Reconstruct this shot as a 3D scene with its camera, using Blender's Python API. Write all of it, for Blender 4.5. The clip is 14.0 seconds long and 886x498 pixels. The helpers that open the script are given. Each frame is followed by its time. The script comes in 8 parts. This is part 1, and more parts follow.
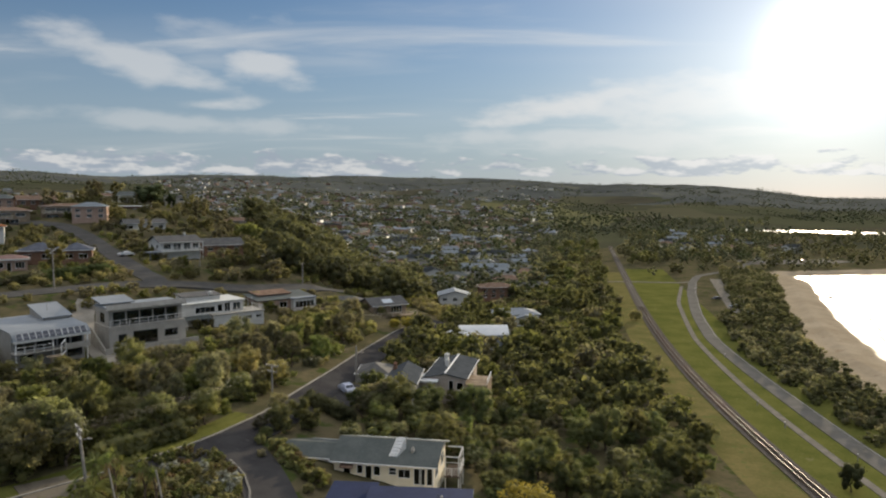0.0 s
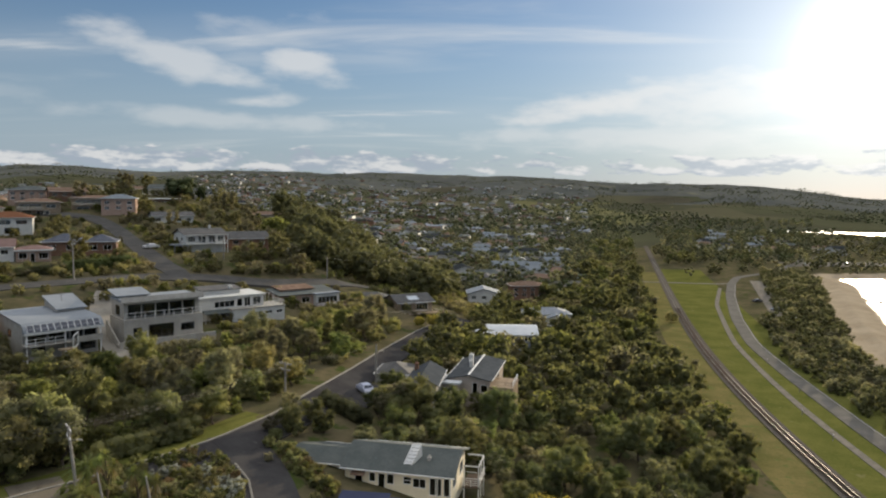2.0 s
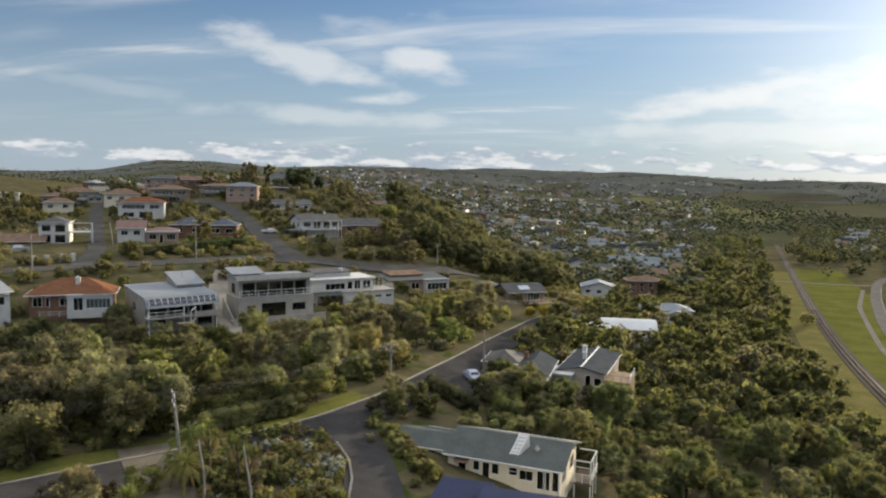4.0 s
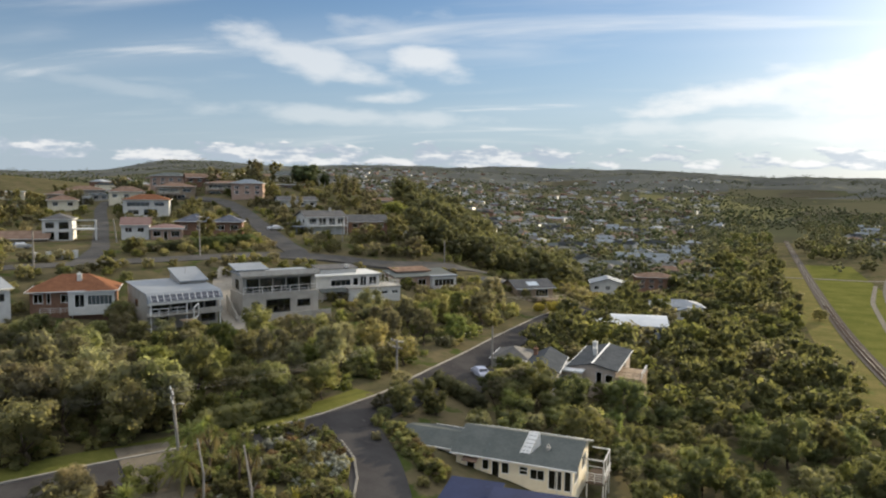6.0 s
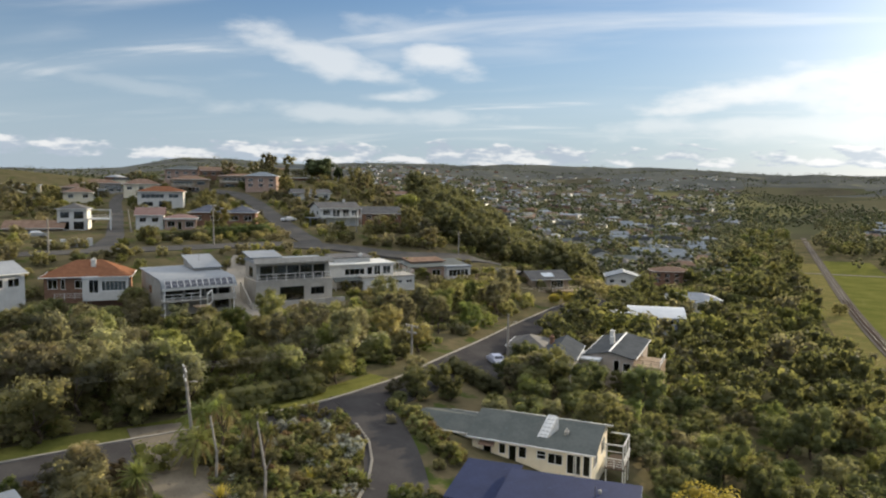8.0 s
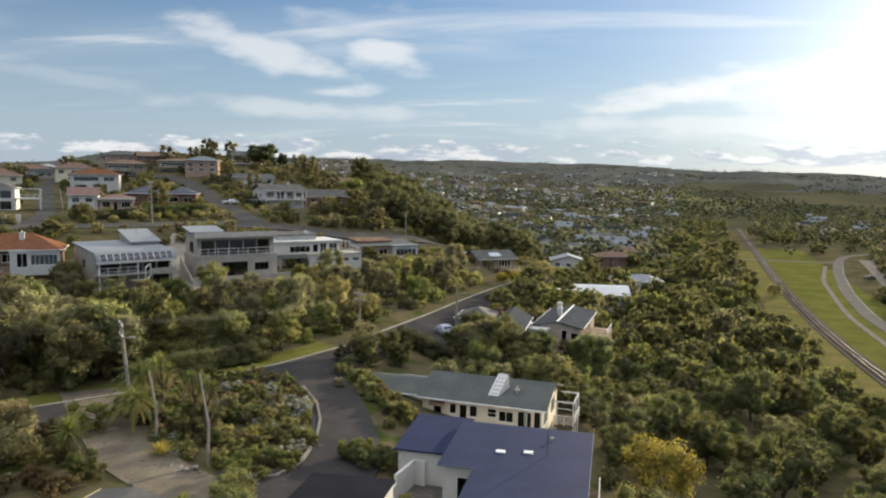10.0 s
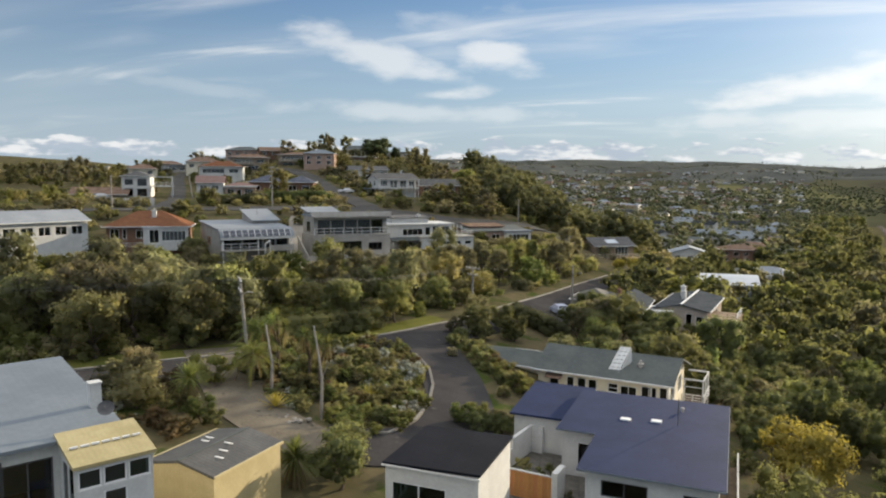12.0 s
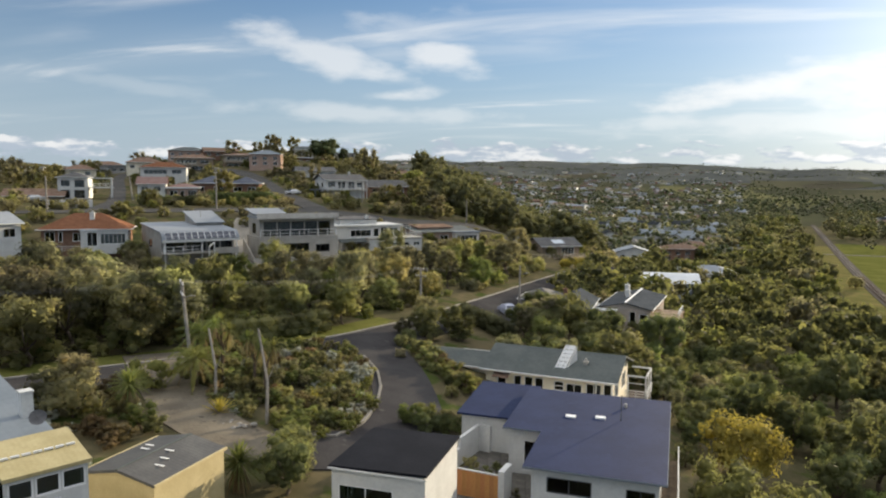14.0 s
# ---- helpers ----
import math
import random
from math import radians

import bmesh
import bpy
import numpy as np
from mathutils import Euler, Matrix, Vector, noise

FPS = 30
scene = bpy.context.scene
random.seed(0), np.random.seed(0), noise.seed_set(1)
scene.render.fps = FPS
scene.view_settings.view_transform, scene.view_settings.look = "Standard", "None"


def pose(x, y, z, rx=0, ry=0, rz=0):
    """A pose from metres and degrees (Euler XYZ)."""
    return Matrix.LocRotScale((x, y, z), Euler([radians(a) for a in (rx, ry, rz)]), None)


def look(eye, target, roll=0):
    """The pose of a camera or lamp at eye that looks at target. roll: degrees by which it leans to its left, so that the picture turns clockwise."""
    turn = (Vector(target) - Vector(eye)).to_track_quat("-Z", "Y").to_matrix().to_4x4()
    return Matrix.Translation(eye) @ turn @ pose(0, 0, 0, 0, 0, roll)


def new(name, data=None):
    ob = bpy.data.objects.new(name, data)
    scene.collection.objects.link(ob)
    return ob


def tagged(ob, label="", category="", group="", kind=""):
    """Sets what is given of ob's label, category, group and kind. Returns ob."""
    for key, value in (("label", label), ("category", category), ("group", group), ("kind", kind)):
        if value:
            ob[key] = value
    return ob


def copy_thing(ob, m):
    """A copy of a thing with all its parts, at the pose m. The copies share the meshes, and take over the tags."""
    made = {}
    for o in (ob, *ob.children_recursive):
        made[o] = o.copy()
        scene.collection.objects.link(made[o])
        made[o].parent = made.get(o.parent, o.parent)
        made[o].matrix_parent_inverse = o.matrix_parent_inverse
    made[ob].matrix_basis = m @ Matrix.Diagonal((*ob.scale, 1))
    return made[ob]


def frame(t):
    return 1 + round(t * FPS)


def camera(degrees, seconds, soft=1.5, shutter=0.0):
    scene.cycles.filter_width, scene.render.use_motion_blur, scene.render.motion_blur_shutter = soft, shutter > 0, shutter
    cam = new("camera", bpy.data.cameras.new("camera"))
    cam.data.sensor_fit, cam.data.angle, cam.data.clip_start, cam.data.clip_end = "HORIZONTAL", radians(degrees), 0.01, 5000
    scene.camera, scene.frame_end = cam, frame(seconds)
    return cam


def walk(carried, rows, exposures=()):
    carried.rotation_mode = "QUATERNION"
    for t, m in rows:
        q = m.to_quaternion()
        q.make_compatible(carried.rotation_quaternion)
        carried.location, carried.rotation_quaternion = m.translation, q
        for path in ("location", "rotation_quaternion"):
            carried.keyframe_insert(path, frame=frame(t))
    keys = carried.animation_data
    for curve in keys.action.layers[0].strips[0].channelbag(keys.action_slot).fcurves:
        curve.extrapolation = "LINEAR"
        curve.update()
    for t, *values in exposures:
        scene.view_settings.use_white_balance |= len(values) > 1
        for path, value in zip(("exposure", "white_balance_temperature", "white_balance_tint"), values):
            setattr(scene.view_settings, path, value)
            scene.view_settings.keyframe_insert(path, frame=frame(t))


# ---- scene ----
cam = camera(64.0, 14.0, soft=2.1, shutter=0.3)
PATH = [
    (0.0, 0.81, -1.98, 45.39, 85.701, -0.2, 0.535),
    (0.5, 1.17, -0.14, 45.17, 85.36, -0.246, 0.87),
    (1.0, 1.5, 1.75, 44.88, 85.751, -0.506, 2.058),
    (1.5, 1.84, 3.08, 44.69, 85.591, -0.648, 2.603),
    (2.0, 2.09, 4.0, 44.47, 85.507, -0.726, 3.264),
    (2.5, 2.26, 4.9, 44.19, 85.386, -0.89, 4.057),
    (3.0, 2.17, 6.29, 43.34, 85.361, -1.065, 7.144),
    (3.5, 2.07, 7.89, 42.16, 85.232, -1.119, 12.552),
    (3.7, 2.01, 8.14, 42.06, 85.13, -1.1, 12.4),
    (6.0, 1.39, 10.69, 41.12, 84.941, -0.805, 12.955),
    (6.5, 1.23, 10.91, 40.99, 84.919, -0.773, 12.761),
    (7.0, 1.04, 11.2, 40.73, 84.928, -0.821, 12.842),
    (7.5, 0.89, 11.54, 40.08, 84.802, -0.841, 13.457),
    (7.7, 0.85, 11.62, 39.73, 84.79, -0.85, 14.0),
    (9.8, 0.43, 12.3, 35.55, 84.71, -0.745, 12.41),
    (10.0, 0.35, 12.4, 35.23, 84.551, -0.991, 9.609),
    (10.5, -0.01, 13.03, 34.11, 84.589, -0.793, 13.113),
    (11.0, -0.22, 13.59, 33.17, 84.691, -0.712, 14.048),
    (11.5, -0.43, 14.01, 32.3, 84.596, -0.583, 14.989),
    (12.0, -0.62, 14.48, 31.5, 84.528, -0.512, 18.479),
    (12.5, -0.6, 14.7, 31.26, 84.683, -0.574, 17.588),
    (13.0, -0.6, 14.6, 31.33, 84.716, -0.55, 14.591),
    (13.5, -0.5, 14.52, 31.44, 84.684, -0.519, 13.903),
    (14.0, -0.38, 14.49, 31.5, 84.654, -0.493, 14.398),
]
walk(cam, [(r[0], pose(*r[1:])) for r in PATH], exposures=[(0.0, 0.6), (2.5, 0.76), (6.0, 1.06), (14.0, 1.06)])

# ---- light ----
SUN_AZ, SUN_EL = radians(28.0), radians(10.5)
SUN_DIR = Vector((math.sin(SUN_AZ) * math.cos(SUN_EL), math.cos(SUN_AZ) * math.cos(SUN_EL), math.sin(SUN_EL)))


class Nodes:
    """Short hand for a node tree."""

    def __init__(self, tree):
        self.t = tree
        tree.nodes.clear()

    def n(self, kind, **kw):
        node = self.t.nodes.new(kind)
        for k, v in kw.items():
            if k == "operation":
                node.operation = v
            elif k == "blend_type":
                node.blend_type = v
            elif k == "data_type":
                node.data_type = v
            elif k == "label":
                node.label = v
        return node

    def link(self, a, b):
        self.t.links.new(a, b)

    def put(self, socket, v):
        if isinstance(v, bpy.types.NodeSocket):
            self.link(v, socket)
        else:
            socket.default_value = v

    def math(self, op, a, b=0.0, c=0.0, clamp=False):
        m = self.n("ShaderNodeMath", operation=op)
        m.use_clamp = clamp
        for s, v in zip(m.inputs, (a, b, c)):
            self.put(s, v)
        return m.outputs[0]

    def ramp(self, v, lo, hi, a=0.0, b=1.0):
        m = self.n("ShaderNodeMapRange")
        m.interpolation_type = "SMOOTHSTEP"
        for s, x in zip(m.inputs, (v, lo, hi, a, b)):
            self.put(s, x)
        return m.outputs[0]

    def mix(self, f, a, b, how="MIX"):
        m = self.n("ShaderNodeMix", data_type="RGBA", blend_type=how)
        self.put(m.inputs[0], f)
        self.put(m.inputs[6], a if not isinstance(a, tuple) else (*a, 1)[:4])
        self.put(m.inputs[7], b if not isinstance(b, tuple) else (*b, 1)[:4])
        return m.outputs[2]

    def noise(self, vec, scale, detail=4.0, rough=0.55, out=0, distort=0.0):
        m = self.n("ShaderNodeTexNoise")
        if vec is not None:
            self.link(vec, m.inputs["Vector"])
        m.inputs["Scale"].default_value = scale
        m.inputs["Detail"].default_value = detail
        m.inputs["Roughness"].default_value = rough
        m.inputs["Distortion"].default_value = distort
        return m.outputs[out]

    def scaled(self, vec, sx, sy, sz, rot=(0, 0, 0), loc=(0, 0, 0)):
        m = self.n("ShaderNodeMapping")
        self.link(vec, m.inputs[0])
        m.inputs["Scale"].default_value = (sx, sy, sz)
        m.inputs["Rotation"].default_value = rot
        m.inputs["Location"].default_value = loc
        return m.outputs[0]


world = bpy.data.worlds.new("sky")
scene.world = world
world.use_nodes = True
N = Nodes(world.node_tree)
sky = N.n("ShaderNodeTexSky")
sky.sky_type = "NISHITA"
sky.sun_disc = False
sky.sun_elevation, sky.sun_rotation = SUN_EL, SUN_AZ
sky.altitude, sky.air_density, sky.dust_density, sky.ozone_density = 50, 1.0, 0.22, 2.2
coord = N.n("ShaderNodeTexCoord").outputs["Generated"]
sep = N.n("ShaderNodeSeparateXYZ")
N.link(coord, sep.inputs[0])
up = sep.outputs[2]
dot = N.n("ShaderNodeVectorMath", operation="DOT_PRODUCT")
N.link(coord, dot.inputs[0])
dot.inputs[1].default_value = SUN_DIR
near_sun = N.math("MAXIMUM", dot.outputs["Value"], 0.0)
# thin high cloud, drawn out along the wind, on a plane far above
lift = N.math("MAXIMUM", N.math("ADD", up, 0.10), 0.05)
over = N.n("ShaderNodeVectorMath", operation="DIVIDE")
N.link(coord, over.inputs[0])
three = N.n("ShaderNodeCombineXYZ")
for s in three.inputs:
    N.link(lift, s)
N.link(three.outputs[0], over.inputs[1])
wisp = N.noise(N.scaled(over.outputs[0], 0.55, 1.7, 0.0, (0, 0, 0.30), (5.3, 2.4, 0)), 1.0, 7, 0.52, 0, 0.5)
veil = N.noise(N.scaled(over.outputs[0], 0.25, 0.9, 0.0, (0, 0, 0.30), (1.3, 2.2, 0)), 1.0, 3, 0.5)
wisp = N.math("MULTIPLY", N.ramp(wisp, 0.50, 0.74), N.ramp(veil, 0.36, 0.60))
wisp = N.math("ADD", wisp, N.math("MULTIPLY", N.ramp(veil, 0.40, 0.80), 0.22))
# an unseen sheet overhead, added to lift the fill light on the land
wisp = N.math("MAXIMUM", wisp, N.ramp(up, 0.28, 0.70, 0.0, 1.0))
wisp = N.math("MULTIPLY", wisp, N.ramp(up, 0.02, 0.12))
# single long clouds: bearing and height of the middle, half length, half width (degrees), lean, weight
az = N.math("MULTIPLY", N.math("ARCTAN2", sep.outputs[0], sep.outputs[1]), 57.2958)
el = N.math("MULTIPLY", N.math("ARCSINE", up), 57.2958)
ragged = N.noise(N.scaled(coord, 12, 12, 34), 1.0, 5, 0.52)
ragged = N.math("MULTIPLY", N.math("SUBTRACT", ragged, 0.5), 2.6)
for a0, e0, ra, rb, lean, weight in ((-23.6, 9.6, 7.0, 1.5, -0.30, 0.75), (-15.2, 9.9, 4.2, 1.3, -0.10, 0.85), (-16.6, 12.0, 5.0, 1.3, 0.05, 0.4), (-17.8, 6.9, 3.4, 0.55, 0.06, 0.7), (7.8, 6.9, 6.4, 1.1, 0.12, 0.95), (18.0, 7.2, 9.0, 2.2, 0.05, 0.75), (14.0, 4.3, 14.0, 1.0, 0.02, 0.6), (12.8, 7.9, 2.5, 0.6, 0.08, 0.8), (-20.0, 5.4, 12.0, 0.8, -0.02, 0.5), (8.5, 4.7, 13.0, 0.8, 0.02, 0.55), (-38.0, 7.0, 6.0, 0.7, -0.10, 0.2)):
    dx, dy = N.math("SUBTRACT", az, a0), N.math("SUBTRACT", el, e0)
    p_ = N.math("DIVIDE", N.math("ADD", dx, N.math("MULTIPLY", dy, lean)), ra)
    q_ = N.math("DIVIDE", N.math("SUBTRACT", dy, N.math("MULTIPLY", dx, lean)), rb)
    r_ = N.math("SQRT", N.math("ADD", N.math("MULTIPLY", p_, p_), N.math("MULTIPLY", q_, q_)))
    one = N.ramp(N.math("ADD", r_, ragged), 1.25, 0.15, 0.0, weight)
    wisp = N.math("MAXIMUM", wisp, one)
# a low bank of small heaped clouds on the far horizon
def bank(height_shift):
    """How thick the heaped cloud is at a bearing and at a height over the one looked at."""
    at = N.n("ShaderNodeCombineXYZ")
    N.put(at.inputs[0], N.math("MULTIPLY", az, 0.30))
    N.put(at.inputs[1], N.math("MULTIPLY", N.math("ADD", el, height_shift), 0.95))
    return N.noise(at.outputs[0], 1.0, 6, 0.58)


cover = N.n("ShaderNodeCombineXYZ")
N.put(cover.inputs[0], N.math("MULTIPLY", az, 0.085))
N.put(cover.inputs[1], N.math("MULTIPLY", el, 0.12))
cover = N.math("MULTIPLY", N.math("SUBTRACT", N.noise(cover.outputs[0], 1.0, 2, 0.5), 0.5), 0.55)
band = N.math("MULTIPLY", N.ramp(el, 1.15, 1.75), N.ramp(el, 4.6, 2.3))
thick = N.math("ADD", N.math("ADD", bank(0.0), cover), N.math("MULTIPLY", N.math("SUBTRACT", band, 1.0), 0.42))
heap = N.ramp(thick, 0.40, 0.51)
shade = N.ramp(N.math("SUBTRACT", bank(0.42), bank(-0.12)), -0.15, 0.06)
glow = N.math("ADD", N.math("MULTIPLY", N.math("POWER", near_sun, 14.0), 0.17), N.math("MULTIPLY", N.math("POWER", near_sun, 160.0), 0.40))
glow = N.math("ADD", glow, N.math("MULTIPLY", N.math("POWER", near_sun, 38.0), 0.28))
glow = N.math("ADD", glow, N.math("MULTIPLY", N.math("POWER", near_sun, 900.0), 7.0))
bg_sky = N.n("ShaderNodeBackground")
N.link(N.mix(1.0, sky.outputs[0], (0.88, 0.98, 1.16), "MULTIPLY"), bg_sky.inputs[0])
bg_sky.inputs[1].default_value = 0.051
cloud_col = N.mix(shade, (0.90, 0.90, 0.90), (0.46, 0.53, 0.62))
bg_heap = N.n("ShaderNodeBackground")
N.link(cloud_col, bg_heap.inputs[0])
N.put(bg_heap.inputs[1], N.math("ADD", 0.49, N.math("MULTIPLY", glow, 0.10)))
bg_wisp = N.n("ShaderNodeBackground")
bg_wisp.inputs[0].default_value = (0.93, 0.93, 0.92, 1)
# the added overhead sheet brightens towards the zenith for more fill light
N.put(bg_wisp.inputs[1], N.math("ADD", N.ramp(up, 0.30, 0.95, 0.50, 0.95), N.math("MULTIPLY", glow, 0.15)))
bg_glow = N.n("ShaderNodeBackground")
bg_glow.inputs[0].default_value = (1.0, 0.95, 0.84, 1)
N.put(bg_glow.inputs[1], N.math("MULTIPLY", glow, 0.35))
m1 = N.n("ShaderNodeMixShader")
N.put(m1.inputs[0], N.math("MULTIPLY", wisp, 0.8, clamp=True))
N.link(bg_wisp.outputs[0], m1.inputs[2])
m2 = N.n("ShaderNodeMixShader")
N.put(m2.inputs[0], N.math("MULTIPLY", heap, 0.85, clamp=True))
N.link(m1.outputs[0], m2.inputs[1])
N.link(bg_heap.outputs[0], m2.inputs[2])
bg_veil = N.n("ShaderNodeBackground")
bg_veil.inputs[0].default_value = (0.56, 0.69, 0.84, 1)
N.put(bg_veil.inputs[1], N.math("ADD", 0.37, N.math("MULTIPLY", glow, 0.2)))
m0 = N.n("ShaderNodeMixShader")
N.put(m0.inputs[0], N.ramp(up, 0.30, -0.02, 0.0, 0.85))
N.link(bg_sky.outputs[0], m0.inputs[1])
N.link(bg_veil.outputs[0], m0.inputs[2])
N.link(m0.outputs[0], m1.inputs[1])
add = N.n("ShaderNodeAddShader")
N.link(m2.outputs[0], add.inputs[0])
N.link(bg_glow.outputs[0], add.inputs[1])
N.link(add.outputs[0], N.n("ShaderNodeOutputWorld").inputs[0])

sun = new("sun", bpy.data.lights.new("sun", "SUN"))
sun.data.energy, sun.data.angle, sun.data.color = 4.0, radians(0.6), (1.0, 0.84, 0.60)
sun.matrix_world = look(SUN_DIR * 100, (0, 0, 0))

# ---- materials ----
def coords(N, name="Object"):
    return N.n("ShaderNodeTexCoord").outputs[name]


def surface(name, a, b, rough=0.7, metal=0.0, scale=1.0, fine=12.0, bump=0.2, spots=None, world_space=False, each=0.0, ribs=None, spec=0.25):
    """A matt surface whose colour wanders between a and b at two scales; each: how far pieces differ; ribs: (axis, pitch in metres) of a profiled sheet."""
    m = bpy.data.materials.new(name)
    m.use_nodes = True
    N = Nodes(m.node_tree)
    vec = N.n("ShaderNodeNewGeometry").outputs["Position"] if world_space else coords(N)
    broad = N.noise(vec, scale, 5, 0.6)
    grain = N.noise(vec, scale * fine, 3, 0.6)
    f = N.math("ADD", N.math("MULTIPLY", broad, 0.65), N.math("MULTIPLY", grain, 0.35))
    col = N.mix(N.ramp(f, 0.34, 0.66), a, b)
    if spots:
        col = N.mix(N.ramp(N.noise(vec, scale * 2.7, 6, 0.65), spots[1], spots[1] + 0.12), col, spots[0])
    if each:
        info = N.n("ShaderNodeObjectInfo").outputs["Random"]
        hsv = N.n("ShaderNodeHueSaturation")
        N.put(hsv.inputs["Value"], N.ramp(info, 0, 1, 1 - each, 1 + each))
        N.put(hsv.inputs["Hue"], N.ramp(N.math("FRACT", N.math("MULTIPLY", info, 7.3)), 0, 1, 0.5 - each * 0.07, 0.5 + each * 0.07))
        N.link(col, hsv.inputs["Color"])
        col = hsv.outputs[0]
    p = N.n("ShaderNodeBsdfPrincipled")
    N.link(col, p.inputs["Base Color"])
    p.inputs["Roughness"].default_value, p.inputs["Metallic"].default_value = rough, metal
    p.inputs["Specular IOR Level"].default_value = spec if rough < 0.8 else 0.0
    high = grain
    if ribs:
        sepa = N.n("ShaderNodeSeparateXYZ")
        N.link(coords(N), sepa.inputs[0])
        wave = N.math("SINE", N.math("MULTIPLY", sepa.outputs[ribs[0]], 2 * math.pi / ribs[1]))
        high = N.math("ADD", N.math("MULTIPLY", wave, 0.12), N.math("MULTIPLY", grain, 0.25))
    if bump:
        bm_ = N.n("ShaderNodeBump")
        bm_.inputs["Strength"].default_value = bump
        bm_.inputs["Distance"].default_value = 0.05
        N.link(high, bm_.inputs["Height"])
        N.link(bm_.outputs[0], p.inputs["Normal"])
    N.link(p.outputs[0], N.n("ShaderNodeOutputMaterial").inputs[0])
    return m


def foliage(name, dark, light, glow=0.45, vary=0.2, yellow=None, hue=0.022):
    """Leaves: each clump differs, each plant differs, and light comes through."""
    m = bpy.data.materials.new(name)
    m.use_nodes = True
    N = Nodes(m.node_tree)
    isl = N.n("ShaderNodeNewGeometry").outputs["Random Per Island"]
    info = N.n("ShaderNodeObjectInfo").outputs["Random"]
    where = N.n("ShaderNodeNewGeometry").outputs["Position"]
    spot = N.noise(where, 0.45, 3, 0.6)
    broad = N.noise(where, 0.10, 3, 0.55)
    f = N.math("ADD", N.math("ADD", N.math("MULTIPLY", isl, 0.24), N.math("MULTIPLY", spot, 0.55)), N.math("MULTIPLY", N.math("SUBTRACT", broad, 0.5), 0.9))
    col = N.mix(N.ramp(f, 0.25, 0.95), dark, light)
    if yellow:
        col = N.mix(N.math("MULTIPLY", N.ramp(N.noise(where, 0.13, 2, 0.5), 0.52, 0.68), 0.55), col, yellow)
    hsv = N.n("ShaderNodeHueSaturation")
    clump = N.noise(where, 0.24, 1, 0.5)
    N.put(hsv.inputs["Value"], N.math("MULTIPLY", N.ramp(clump, 0.34, 0.66, 0.68, 1.32), N.ramp(N.math("FRACT", N.math("MULTIPLY", info, 5.7)), 0, 1, 1 - vary, 1 + vary)))
    N.put(hsv.inputs["Hue"], N.ramp(N.math("FRACT", N.math("MULTIPLY", info, 13.1)), 0, 1, 0.5 - hue, 0.5 + hue))
    N.link(col, hsv.inputs["Color"])
    p = N.n("ShaderNodeBsdfPrincipled")
    N.link(hsv.outputs[0], p.inputs["Base Color"])
    p.inputs["Roughness"].default_value = 0.75
    p.inputs["Specular IOR Level"].default_value = 0.12
    t = N.n("ShaderNodeBsdfTranslucent")
    N.link(N.mix(1.0, hsv.outputs[0], (1.43, 1.41, 1.00), "MULTIPLY"), t.inputs[0])
    mx = N.n("ShaderNodeMixShader")
    mx.inputs[0].default_value = glow
    N.link(p.outputs[0], mx.inputs[1])
    N.link(t.outputs[0], mx.inputs[2])
    N.link(mx.outputs[0], N.n("ShaderNodeOutputMaterial").inputs[0])
    return m


def glass(name, tint=(0.55, 0.62, 0.66)):
    m = bpy.data.materials.new(name)
    m.use_nodes = True
    N = Nodes(m.node_tree)
    g = N.n("ShaderNodeBsdfGlossy")
    g.inputs["Roughness"].default_value = 0.03
    g.inputs[0].default_value = (0.80, 0.80, 0.80, 1)
    t = N.n("ShaderNodeBsdfTransparent")
    t.inputs[0].default_value = (*tint, 1)
    fr = N.n("ShaderNodeFresnel")
    fr.inputs[0].default_value = 1.6
    mx = N.n("ShaderNodeMixShader")
    N.put(mx.inputs[0], N.math("ADD", fr.outputs[0], 0.0, clamp=True))
    N.link(t.outputs[0], mx.inputs[1])
    N.link(g.outputs[0], mx.inputs[2])
    N.link(mx.outputs[0], N.n("ShaderNodeOutputMaterial").inputs[0])
    return m


